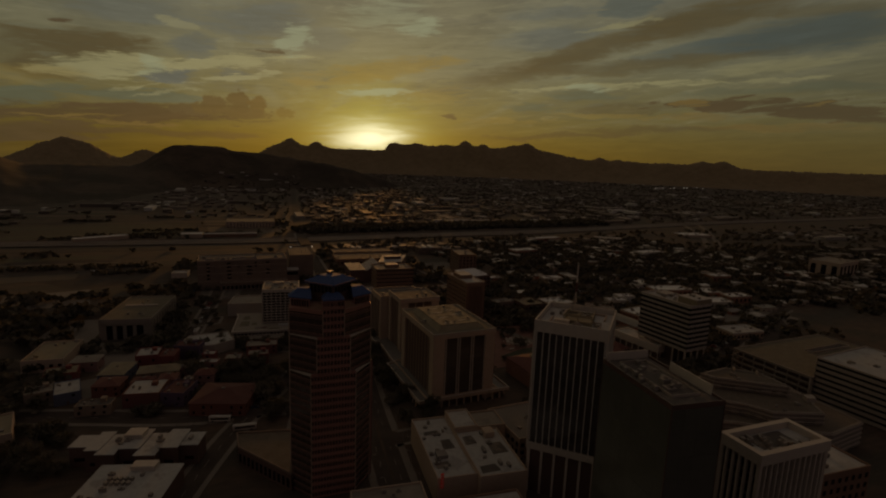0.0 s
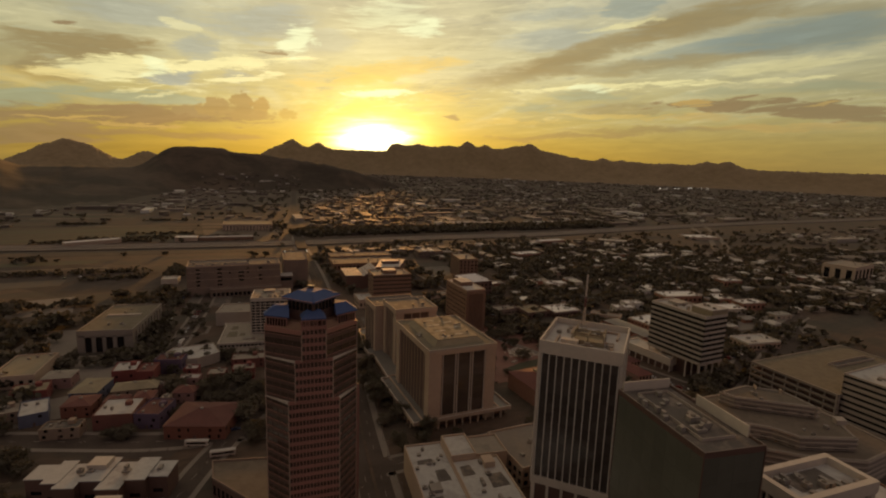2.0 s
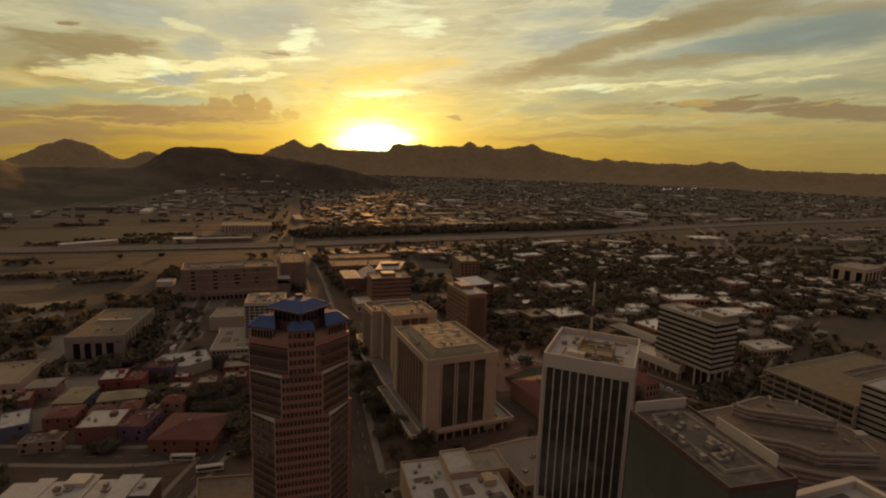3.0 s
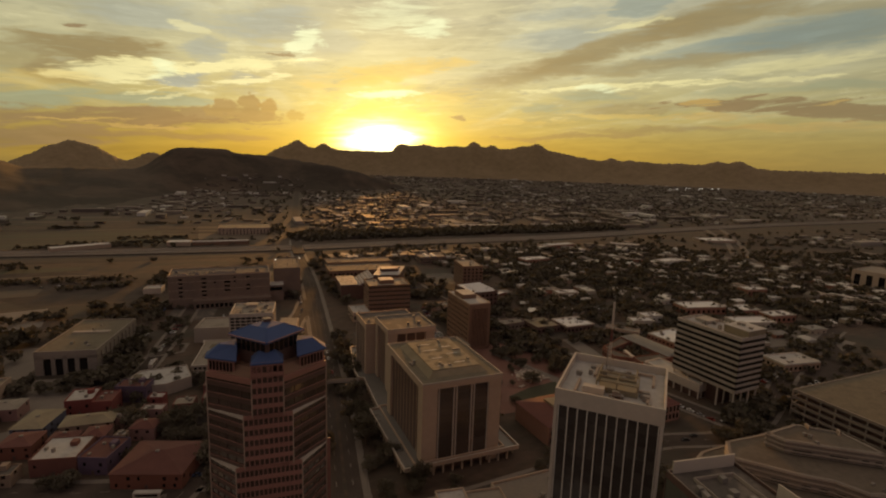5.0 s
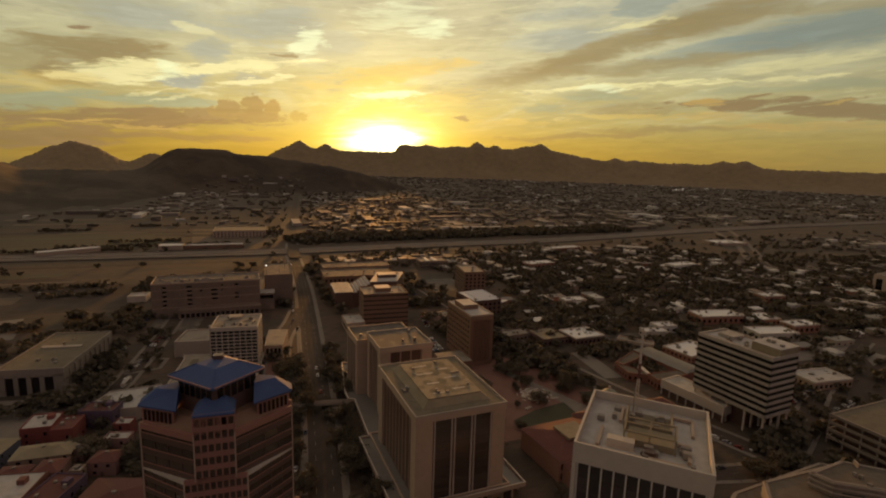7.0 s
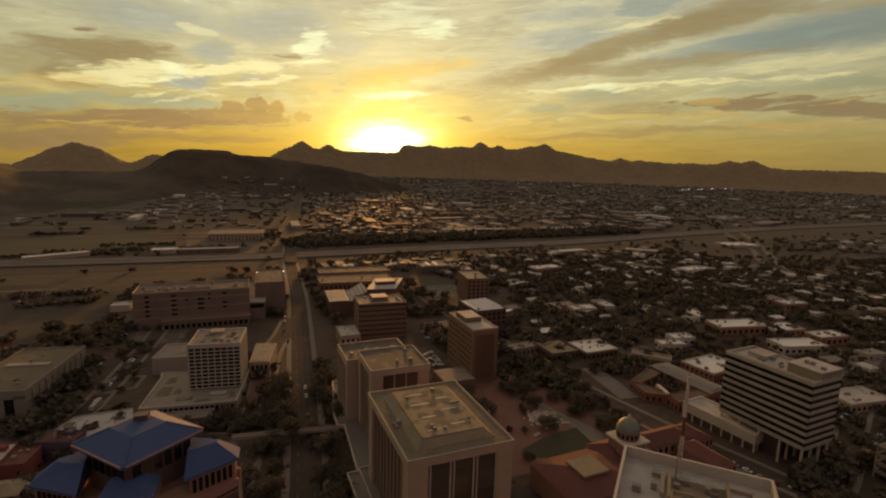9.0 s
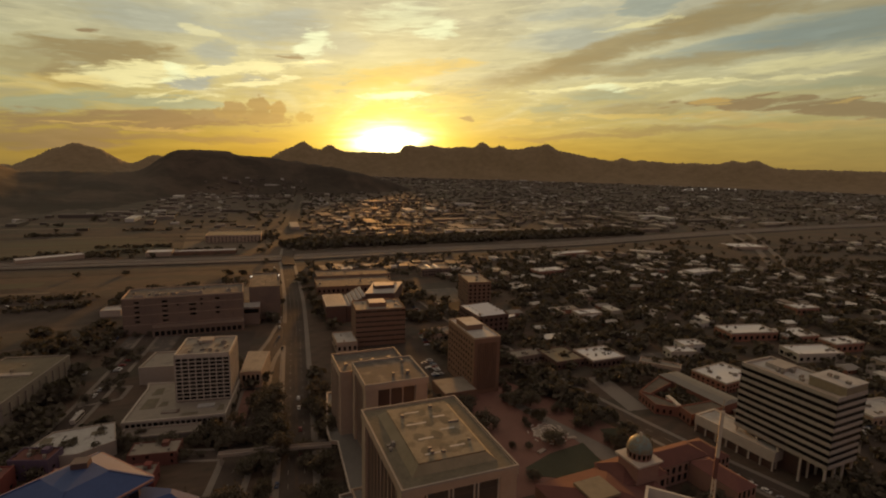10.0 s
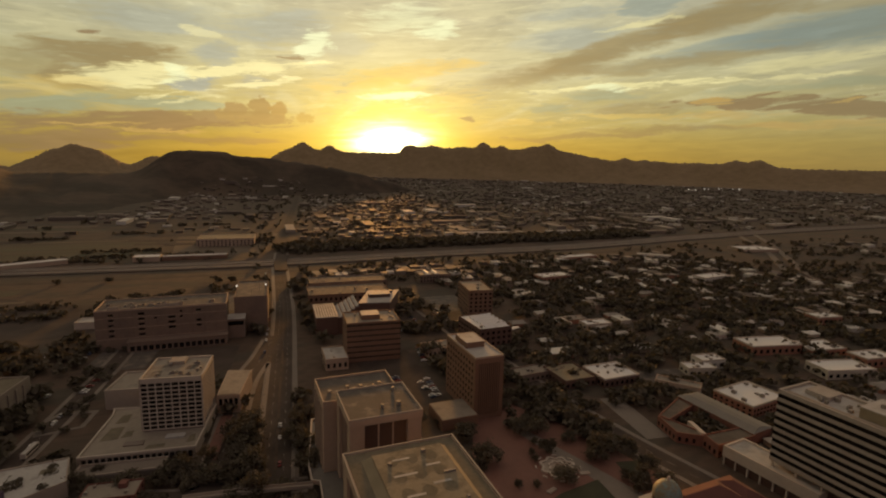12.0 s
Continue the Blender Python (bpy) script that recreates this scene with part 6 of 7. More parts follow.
def long_block():
    t = thing("office_block", pose(-28.5, 600.5, 0, 0, 0, -1.5), "long plain beige building with few windows", "building")
    w, d, h = 92.0, 34.0, 31.0
    ring = rect(w, d)
    part("wall", Geo().prism(ring, 0, h - 0.5), BEIGE, t)
    flat_roof(t, ring, h, ROOF_DARK, STONE, 0.9, 0.6)
    # window stacks in a mostly blank front, with pale sills
    for c, first, wide in ((9.0, 2, 3.4), (29.0, 1, 4.2), (49.5, 3, 5.2), (69.5, 3, 3.6), (40.0, 5, 1.6), (58.0, 5, 1.8)):
        for r in range(first, 7):
            if (c, r) in ((49.5, 6), (69.5, 5), (40.0, 6)):
                continue
            window = part("window", Geo().box(c, c + wide, -0.06, 0.1, 1.9 + r * 4.1, 3.9 + r * 4.1), GLASS, t)
            part("sill", Geo().box(c - 0.2, c + wide + 0.2, -0.2, 0.05, 1.6 + r * 4.1, 1.9 + r * 4.1), STONE, window)
    for c in range(1, 11):
        part("wall_joint", Geo().box(c * 8.36, c * 8.36 + 0.2, -0.03, 0.1, 8.6, h - 1.0), DARKBAND, t)
    for r in (2, 4, 6):
        part("floor_joint", Geo().box(0.1, w - 0.1, -0.05, 0.05, 0.4 + r * 4.1, 0.7 + r * 4.1), STONE, t)
    # low front range with a pale roof ledge
    part("front_range", Geo().box(22, w, -8.5, 0, 0, 7.2), BEIGE, t)
    part("front_ledge", Geo().box(21.6, w + 0.4, -8.9, 0, 7.2, 7.9), BEIGE, t, "brown roof ledge")
    for c in range(16):
        part("shop_window", Geo().box(24 + c * 4.2, 27 + c * 4.2, -8.58, -8.4, 0.8, 4.6), GLASS, t)
    roof_units(t, random.Random(19), 4, w - 6, 5, d - 5, h, 16, 4.2)
    part("roof_screen", Geo().box(8, 16, 3, 3.5, h, h + 2.2), CONCRETE, t)
    part("roof_screen", Geo().box(40, 60, 6, 6.5, h, h + 1.8), CONCRETE, t)
    s = thing("stage_house", pose(69, 618, 0, 0, 0, -4), "tall brown stage house with aerials", "building")
    part("wall", Geo().box(0, 27, 0, 60, 0, 30), BEIGE, s)
    part("roof", Geo().box(0.4, 26.6, 0.4, 59.6, 30, 30.3), ROOF_DARK, s)
    part("parapet", Geo().ring(rect(27, 60), rect(26, 59, 0.5, 0.5), 30.0, 30.9), BEIGE, s)
    part("terrace", Geo().box(-5, 9, -16, 0, 0, 16.0), BEIGE, s)
    part("terrace_roof", Geo().box(-5.3, 9.3, -16.3, 0, 16.0, 16.5), ROOF_WHITE, s, "pale terrace roof")
    part("terrace_window", Geo().box(-4, 8, -16.1, -15.9, 11.0, 14.6), GLASS, s)
    for x, y, z in ((2, 6, 9), (14, 4, 6), (20, 22, 8), (25, 34, 7), (26, 2, 10)):
        mast = part("aerial", Geo().bar((x, y, 30.2), (x, y, 30 + z), 0.16), METAL, s)
        if z > 8:
            part("beacon", Geo().box(x - 0.4, x + 0.4, y - 0.4, y + 0.4, 30 + z, 30.8 + z), STADIUM, mast, "small lit white beacon")
    part("aerial_stay", Geo().bar((-6, 2, 30.4), (2, 6, 38.5), 0.14), METAL, s)


long_block()


# ---- painted houses by the street ----
PAINTS = {"red": wall_paint("red_wall", (0.19, 0.05, 0.042)), "orange": wall_paint("orange_wall", (0.19, 0.075, 0.05)), "purple": wall_paint("purple_wall", (0.105, 0.07, 0.11)),
          "pink": wall_paint("pink_wall", (0.27, 0.155, 0.135)), "blue": wall_paint("blue_wall", (0.11, 0.115, 0.16)), "tan": wall_paint("tan_wall", (0.26, 0.19, 0.14)), "brick": wall_paint("brick_wall", (0.16, 0.065, 0.05))}
HOUSES = (  # x, y, width, depth, height, turn, wall, roof, hip
    (-61.5, 328.7, 19.5, 20, 8.0, -12, "brick", ROOF_WHITE, 0), (-42, 324.4, 13.5, 18.5, 8.0, -23, "purple", TILE, 0), (-26.5, 307, 31, 27, 7.5, -20, "orange", TILE, 3.4),
    (-62, 388.5, 14, 16, 8.5, -5, "red", ROOF_WHITE, 0), (-47.6, 382, 10, 14.5, 9.0, -10, "red", TILE, 0), (-58, 361.5, 24, 12.5, 7.0, -4, "tan", ROOF_TAN, 2.0), (-45.5, 346.5, 10.5, 11, 7.0, -10, "pink", TILE, 1.8),
    (-80, 367, 15, 21, 7.0, -15, "blue", ROOF_TAN, 1.6), (-39.5, 399, 17.5, 11, 9.5, -18, "purple", TILE, 0), (-25, 348.5, 12, 10, 7.0, -16, "pink", TILE, 2.0), (-21, 383, 8.5, 7, 7.0, -16, "red", ROOF_WHITE, 0),
    (-23, 368, 12, 7, 7.0, -16, "pink", ROOF_WHITE, 0), (-31, 343.5, 5, 5, 6.5, -16, "tan", ROOF_WHITE, 0), (-34.5, 364.5, 5, 4, 6.0, -16, "pink", ROOF_WHITE, 0), (-60, 348.8, 12, 9, 6.5, -10, "pink", TILE, 1.5),
    (-97, 343, 13, 20, 6.5, 12, "blue", ROOF_WHITE, 0), (-80, 349, 15, 14, 7.0, -12, "orange", TILE, 1.6), (-84, 326, 18, 9, 5.5, -10, "tan", ROOF_DARK, 0), (-112, 348, 14, 14, 6.5, 12, "tan", ROOF, 0), (-110, 374, 18, 14, 7.0, 4, "red", ROOF_TAN, 0),
    (-100, 394, 16, 13, 7.0, -8, "pink", ROOF, 1.6), (-7, 369, 11, 10, 7.0, -10, "brick", ROOF, 0), (8, 373, 14, 10, 6.5, -8, "red", ROOF, 0), (8, 392, 22, 12, 6.0, -8, "brick", ROOF, 0))


def painted_house(x, y, w, d, h, turn, wall, roof, hip, rng):
    names = {"red": "red", "orange": "orange", "purple": "purple", "pink": "pink", "blue": "slate-blue", "tan": "tan", "brick": "brick-red"}
    top = "a hipped roof" if hip else ("a white flat roof" if roof is ROOF_WHITE else "a flat roof")
    t = thing("house", pose(x, y, 0, 0, 0, turn), f"{names[wall]} painted stucco house with {top}", "house", "painted houses by the street")
    part("wall", Geo().box(0, w, 0, d, 0, h), PAINTS[wall], t)
    if hip:
        k = min(w, d) / 2 - 0.4
        part("roof", Geo().prism(((-0.5, -0.5), (w + 0.5, -0.5), (w + 0.5, d + 0.5), (-0.5, d + 0.5)), h, h + hip, ((k, k), (w - k, k), (w - k, d - k), (k, d - k))), roof, t)
        part("roof_vent", Geo().box(w * 0.45, w * 0.45 + 1.6, d * 0.45, d * 0.45 + 1.2, h + hip - 0.4, h + hip + 0.5), METAL, t)
    else:
        part("roof", Geo().box(0.4, w - 0.4, 0.4, d - 0.4, h, h + 0.15), roof, t)
        part("parapet", Geo().ring(rect(w, d), rect(w - 0.8, d - 0.8, 0.4, 0.4), h, h + 0.7), PAINTS[wall], t)
        roof_units(t, rng, 1, w - 1, 1, d - 1, h + 0.15, 3, 1.6)
        if w > 13:
            part("stair_hut", Geo().box(w * 0.62, w * 0.62 + 3.0, d * 0.55, d * 0.55 + 3.4, h + 0.15, h + 2.3), PAINTS[wall], t)
    for m, length in list(sides(rect(w, d)))[:2]:
        n = max(1, int(length / 5))
        for c in range(n):
            for r in range(2):
                if rng.random() < 0.6:
                    u, wide, tall = (c + rng.uniform(0.25, 0.5)) * length / n, rng.uniform(0.9, 1.8), rng.uniform(1.2, 1.9)
                    part("window", Geo().box(u, u + wide, -0.07, 0.1, 1.1 + r * 3.3, 1.1 + tall + r * 3.3), GLASS, t, at=m)
    part("door", Geo().box(w / 2 - 0.6, w / 2 + 0.6, -0.1, 0.05, 0, 2.2), DARKBAND, t)


for i, row in enumerate(HOUSES):
    painted_house(*row, random.Random(100 + i))


# ---- low roofs before the towers ----
def jagged_building():
    t = thing("building", pose(-72, 281, 0, 0, 0, -18), "brick building with a stepped white flat roof", "building")
    for x0, x1, y0, y1, h in ((0, 9, -9, 1, 10.0), (9, 15, -13, 3, 10.6), (15, 23, -16, 1, 10.2), (23, 32, -12, 5, 10.6), (32, 41, -17, 2, 10.0), (41, 49, -12, 4, 10.8), (49, 57, -9, 2, 10.2)):
        part("wall", Geo().box(x0, x1, y0, y1, 0, h), DARK_BRICK, t)
        part("roof", Geo().box(x0 - 0.3, x1 + 0.3, y0 - 0.3, y1 + 0.3, h, h + 0.4), ROOF_COOL, t)
        part("window", Geo().box(x0 + 2.0, x1 - 2.0, y0 - 0.06, y0 + 0.1, 3.0, 4.6), GLASS, t)
    part("roof_box", Geo().box(22, 30, -4, 3, 10.4, 13.0), WHITE, t)
    roof_units(t, random.Random(61), 4, 54, -9, 0, 10.9, 7, 3.2)
    s = thing("building", pose(-60, 246, 0, 0, 0, -18), "white-roofed building with rows of roof units", "building")
    part("wall", Geo().box(0, 34, -26, 6, 0, 9.5), DARK_BRICK, s)
    part("roof", Geo().box(-0.3, 34.3, -26.3, 6.3, 9.5, 9.9), ROOF_COOL, s)
    part("roof_box", Geo().box(14, 24, 1, 6, 9.9, 12), WHITE, s)
    for i in range(5):
        for j in range(2):
            part("roof_unit", Geo().box(8 + i * 2.2, 9.4 + i * 2.2, -9 + j * 3, -7.4 + j * 3, 9.9, 11.2), METAL, s)
    roof_units(s, random.Random(62), 2, 32, -24, 0, 9.9, 8, 2.6)


jagged_building()


def bank_hall():
    t = thing("building", pose(74, 190, 0, 0, 0, -8), "old commercial block with white cluttered flat roofs", "building")
    for x0, x1, y0, y1, h, roof in ((0, 18, -4, 48, 12.5, ROOF_COOL), (18, 40, -8, 30, 13.5, ROOF_COOL), (18, 30, 30, 48, 15.5, ROOF_WHITE), (30, 46, 32, 48, 13.5, ROOF)):
        part("wall", Geo().box(x0, x1, y0, y1, 0, h), STONE, t)
        part("roof", Geo().box(x0 + 0.4, x1 - 0.4, y0 + 0.4, y1 - 0.4, h, h + 0.2), roof, t)
        part("parapet", Geo().ring(((x0, y0), (x1, y0), (x1, y1), (x0, y1)), ((x0 + 0.5, y0 + 0.5), (x1 - 0.5, y0 + 0.5), (x1 - 0.5, y1 - 0.5), (x0 + 0.5, y1 - 0.5)), h, h + 1.0), STONE, t)
    roof_units(t, random.Random(71), 1, 16, -2, 46, 12.7, 13, 2.4)
    for x, y, lx, ly, z in ((2, 4, 7, 5, 12.7), (9, 18, 6, 9, 12.7), (3, 32, 8, 4, 12.7), (20, -5, 9, 6, 13.7), (30, 8, 8, 10, 13.7), (20, 18, 6, 8, 13.7)):
        part("roof_patch", Geo().prism(((x, y), (x + lx, y + 0.6), (x + lx - 0.8, y + ly), (x + 0.5, y + ly - 0.7)), z, z + 0.06), ROOF_DARK, t)
    part("skylight", Geo().box(4, 9, 11, 16, 12.7, 14.2), METAL, t)
    part("stair_hut", Geo().box(31, 36, 22, 28, 13.7, 16.4), STONE, t)
    roof_units(t, random.Random(72), 20, 38, -6, 28, 13.7, 7, 3.0)
    simple_block("building", pose(127, 206, 0, 0, 0, 0), rect(36, 34), 9.6, STONE, PAVING, "low block with a bare pale roof", "building", 2, 4.0, 6, 73)
    simple_block("building", pose(34, 168, 0, 0, 0, -8), rect(30, 26), 11, STONE, ROOF, "low tan commercial block", "building", 2, 4.0, 8, 74)
    simple_block("building", pose(66, 140, 0, 0, 0, -8), rect(32, 34), 12, BROWN, ROOF_WHITE, "brick commercial block with a white roof", "building", 2, 4.0, 10, 75)
    simple_block("building", pose(205, 118, 0, 0, 0, -6), rect(40, 30), 24, BROWN, ROOF_WHITE, "brick block with a pale roof", "building", 5, 4.0, 8, 76)
    simple_block("building", pose(-140, 290, 0, 0, 0, 14), rect(38, 26), 8, STONE, ROOF_TAN, "low tan building beside the street", "building", 1, 4.0, 5, 77)


bank_hall()


def blade_sign():
    t = thing("sign", pose(74, 190, 0, 0, 0, -8), "tall red lit blade sign on the old commercial block", "sign")
    part("panel", Geo().box(1.2, 2.5, -5.0, -4.6, 9.5, 16.2), NEON, t)
    for k in range(4):
        part("letter_bar", Geo().box(1.5, 2.2, -5.06, -4.98, 10.3 + 1.45 * k, 11.1 + 1.45 * k), WHITE, t)
    part("bracket", Geo().box(1.6, 2.1, -4.6, -3.9, 10.4, 10.7), METAL, t)
    part("bracket", Geo().box(1.6, 2.1, -4.6, -3.9, 12.0, 12.3), METAL, t)


blade_sign()
simple_block("building", pose(-128, 402, 0, 0, 0, -6), rect(24, 38), 8, STONE, ROOF_TAN, "low tan hall beside the theatre", "building", 1, 5.0, 4, 81)
simple_block("shed", pose(-58, 664, 0, 0, 0, -8), rect(17, 16), 5.5, WHITE, ROOF_WHITE, "small white shed beside the parking lot", "shed", 0, 4, 1, 82)
simple_block("market_hall", pose(-64, 972, 0, 0, 0, -3), rect(34, 22), 6.5, STONE, ROOF_BRIGHT, "long hall with a bright white roof", "hall", 0, 4, 1, 83, coping=WHITE)
simple_block("market_hall", pose(-28, 976, 0, 0, 0, -2), rect(86, 12), 5.5, BROWN, ROOF_BRIGHT, "long low hall with a pale roof edge", "hall", 0, 4, 1, 84, coping=WHITE)
simple_block("market_hall", pose(-210, 950, 0, 0, 0, 24), rect(76, 16), 5.5, STONE, ROOF_BRIGHT, "long canopy beside the freeway", "hall", 0, 4, 0, 85, coping=WHITE)
simple_block("building", pose(10, 1090, 0, 0, 0, -4), rect(90, 60), 12, STONE, ROOF_TAN, "wide tan school beyond the freeway", "building", 3, 6, 4, 86)
simple_block("office_block", pose(800, 430, 0, 0, 0, 8), rect(60, 40), 22, STONE, ROOF, "square tan office with deep-set windows", "office block", 1, 12, 3, 87, (0, 3), (0.5, 0.7))
simple_block("building", pose(404, 296, 0, 0, 0, -8), rect(34, 20), 6.0, STUCCO, ROOF_WHITE, "low white-roofed shop beside the car park", "building", 1, 4.0, 5, 101)
simple_block("warehouse", pose(925, 808, 0, 0, 0, -14), rect(70, 44), 4.5, STONE, ROOF_BRIGHT, "white-roofed warehouse beside the ramp", "warehouse", 0, 6, 3, 88)
for x, y, w, d, turn, k in ((455, 432, 46, 22, -12, 89), (500, 414, 34, 22, -10, 90), (464, 380, 40, 20, -14, 91), (516, 384, 30, 16, -8, 92), (372, 418, 22, 12, -16, 93), (392, 424, 20, 13, -10, 94), (596, 470, 28, 16, -10, 95), (365, 526, 26, 14, -6, 96), (640, 640, 50, 20, 5, 97), (430, 700, 44, 20, 4, 98), (540, 820, 70, 18, 3, 99)):
    simple_block("building", pose(x, y, 0, 0, 0, turn), rect(w, d), 5.5 + (k % 3), STUCCO, ROOF_BRIGHT, "low stucco building with a white flat roof", "building", 1, 6, 4, k, coping=WHITE)


# ---- trees ----
def tree_meshes(seed, height, spread):
    """Trunk with limbs, and a crown of many small leaf clumps with gaps."""
    rng = random.Random(seed)
    trunk, crown = Geo(), Geo()
    trunk.cyl(0, 0, 0, height * 0.35, 0.05 * height, 0.032 * height, 7)
    tips = []
    for _ in range(13):
        a, r = rng.uniform(0, 6.283), spread * rng.uniform(0.25, 0.9)
        tip = (r * math.cos(a), r * math.sin(a), height * rng.uniform(0.38, 0.86))
        trunk.bar((0, 0, height * 0.3), tip, 0.012 * height)
        tips.append(tip)
    tips.append((0, 0, height * 0.86))
    for tx, ty, tz in tips:
        for _ in range(84):
            d = Vector((rng.gauss(0, 1), rng.gauss(0, 1), rng.gauss(0, 0.75)))
            c = Vector((tx, ty, tz)) + d * spread * 0.22
            s = spread * rng.uniform(0.05, 0.115)
            u = Vector((rng.gauss(0, 1), rng.gauss(0, 1), rng.gauss(0, 0.6))).normalized()
            v = u.orthogonal().normalized()
            v.rotate(Matrix.Rotation(rng.uniform(0, 6.28), 3, u))
            crown.face((c - u * s - v * s * 0.6, c + u * s - v * s * 0.4, c + u * s * 0.7 + v * s * 0.8, c - u * s * 0.8 + v * s * 0.6))
    return trunk.mesh("trunk", BARK), crown.mesh("crown", LEAF)


def make_tree(kind):
    height, spread, label = ((8.5, 5.4, "broad dark green street tree"), (6.6, 4.3, "rounded dark green tree"), (11.0, 4.0, "tall dark green tree"), (4.8, 3.0, "small desert tree with thin leaves"))[kind]
    t = thing("tree", pose(0, -400, 0), label, "tree", "town trees")
    trunk, crown = tree_meshes(300 + kind, height, spread)
    part("trunk", trunk, BARK, t)
    part("crown", crown, LEAF, t)
    return t


TREES = [make_tree(k) for k in range(4)]
GROVES = (  # x0, x1, y0, y1, count, size
    (88, 97, 275, 384, 16, 1.0), (100, 110, 386, 470, 9, 1.0), (60, 70, 300, 372, 10, 1.0), (38, 62, 392, 412, 12, 0.9), (20, 60, 392, 404, 10, 0.8), (71, 79, 376, 445, 26, 1.1), (98, 103, 388, 440, 8, 0.9),
    (64, 74, 420, 500, 8, 1.0), (-56, -38, 448, 520, 18, 1.25), (-70, -40, 430, 450, 8, 1.0), (-150, -112, 440, 540, 22, 1.3), (-130, -112, 440, 470, 8, 1.2),
    (214, 262, 352, 404, 30, 1.0), (172, 196, 350, 404, 8, 0.9), (218, 262, 404, 440, 18, 1.0), (236, 262, 322, 352, 9, 0.8), (205, 214, 345, 356, 3, 0.9), (150, 196, 300, 330, 10, 0.9),
    (130, 196, 408, 440, 10, 0.9), (-42, -20, 330, 400, 8, 0.9), (-10, 26, 340, 364, 14, 1.0), (-20, 10, 404, 424, 6, 0.8), (330, 350, 256, 300, 8, 1.0), (315, 335, 205, 240, 8, 0.9),
    (96, 122, 250, 264, 6, 0.8), (310, 325, 348, 366, 9, 0.8), (-110, -80, 300, 330, 6, 0.9), (-130, -100, 268, 320, 10, 1.0), (20, 60, 330, 350, 5, 0.8), (160, 205, 250, 262, 6, 0.9), (-60, -36, 400, 446, 10, 1.0), (-100, -60, 424, 448, 10, 0.9), (-140, -100, 320, 400, 16, 1.1), (-30, 0, 400, 440, 8, 0.9), (300, 330, 240, 262, 6, 0.9), (232, 256, 270, 288, 6, 0.8), (345, 360, 240, 258, 4, 0.9), (2, 48, 398, 410, 10, 0.7), (84, 92, 250, 330, 10, 1.0), (24, 60, 314, 346, 8, 0.9), (62, 70, 372, 404, 6, 1.0), (-9, 6, 346, 364, 9, 1.0), (10, 26, 312, 342, 9, 1.0), (12, 30, 285, 300, 6, 0.9), (-104, -76, 262, 296, 9, 1.0), (-70, -20, 312, 320, 5, 0.7), (-30, -24, 374, 382, 3, 0.8), (-70, -60, 355, 362, 3, 0.7), (296, 305, 250, 262, 6, 0.8), (308, 330, 250, 262, 9, 0.9), (270, 300, 228, 246, 9, 1.0), (332, 342, 256, 300, 8, 1.0), (200, 228, 212, 236, 8, 0.9), (240, 258, 356, 400, 10, 1.0), (262, 292, 426, 446, 8, 0.9))
WOODS = (  # farther groves, joined
    (-30, 50, 594, 602, 26, 0.45), (84, 91, 560, 640, 8, 1.0), (92, 100, 650, 720, 8, 1.0), (98, 104, 720, 800, 9, 1.0), (130, 136, 560, 780, 22, 1.1), (-60, 20, 690, 760, 60, 0.9), (-330, -60, 850, 866, 50, 0.7), (-300, -190, 770, 830, 60, 0.9), (44, 60, 690, 840, 16, 0.8), (-62, -40, 600, 640, 22, 0.6), (-96, -84, 612, 626, 12, 0.8), (-170, -110, 590, 606, 30, 0.7), (205, 300, 452, 540, 60, 1.0),
    (196, 262, 560, 700, 46, 1.0), (300, 430, 430, 520, 130, 0.9), (420, 640, 350, 520, 210, 0.9), (320, 720, 520, 660, 330, 0.95), (640, 1100, 300, 640, 430, 1.0), (345, 520, 262, 350, 150, 0.7), (320, 800, 660, 800, 260, 0.9), (262, 330, 452, 560, 40, 0.9), (-110, -40, 520, 600, 40, 1.0), (-320, -140, 430, 620, 130, 1.1), (-330, -110, 340, 430, 60, 1.0), (-28, 22, 430, 442, 10, 0.5), (-30, -8, 470, 560, 22, 0.6), (262, 330, 398, 416, 26, 0.6), (300, 345, 386, 408, 24, 0.8), (345, 420, 385, 420, 30, 0.8), (350, 400, 330, 352, 20, 0.7), (236, 250, 430, 460, 10, 0.8), (50, 62, 440, 520, 12, 0.7), (-60, -30, 560, 620, 22, 0.7))
rng = random.Random(77)
SPOTS = [(rng.uniform(x0, x1), rng.uniform(y0, y1), size * rng.uniform(0.65, 1.3)) for x0, x1, y0, y1, count, size in GROVES for _ in range(count)]
SPOTS = [s for s in SPOTS if not (188 < s[0] < 238 and 312 < s[1] < 366)]   # the open plaza
SPOTS.sort(key=lambda s: math.hypot(s[0] - 80, s[1] - 230))
for x, y, s in SPOTS[:290]:
    copy_thing(rng.choice(TREES), pose(x, y, 0, 0, 0, rng.uniform(0, 360)) @ Matrix.Diagonal((s, s, s * rng.uniform(0.85, 1.15), 1)))
for k, t in enumerate(TREES):
    t.matrix_basis = pose(150 + 9 * k, 318 + 3 * k, 0)


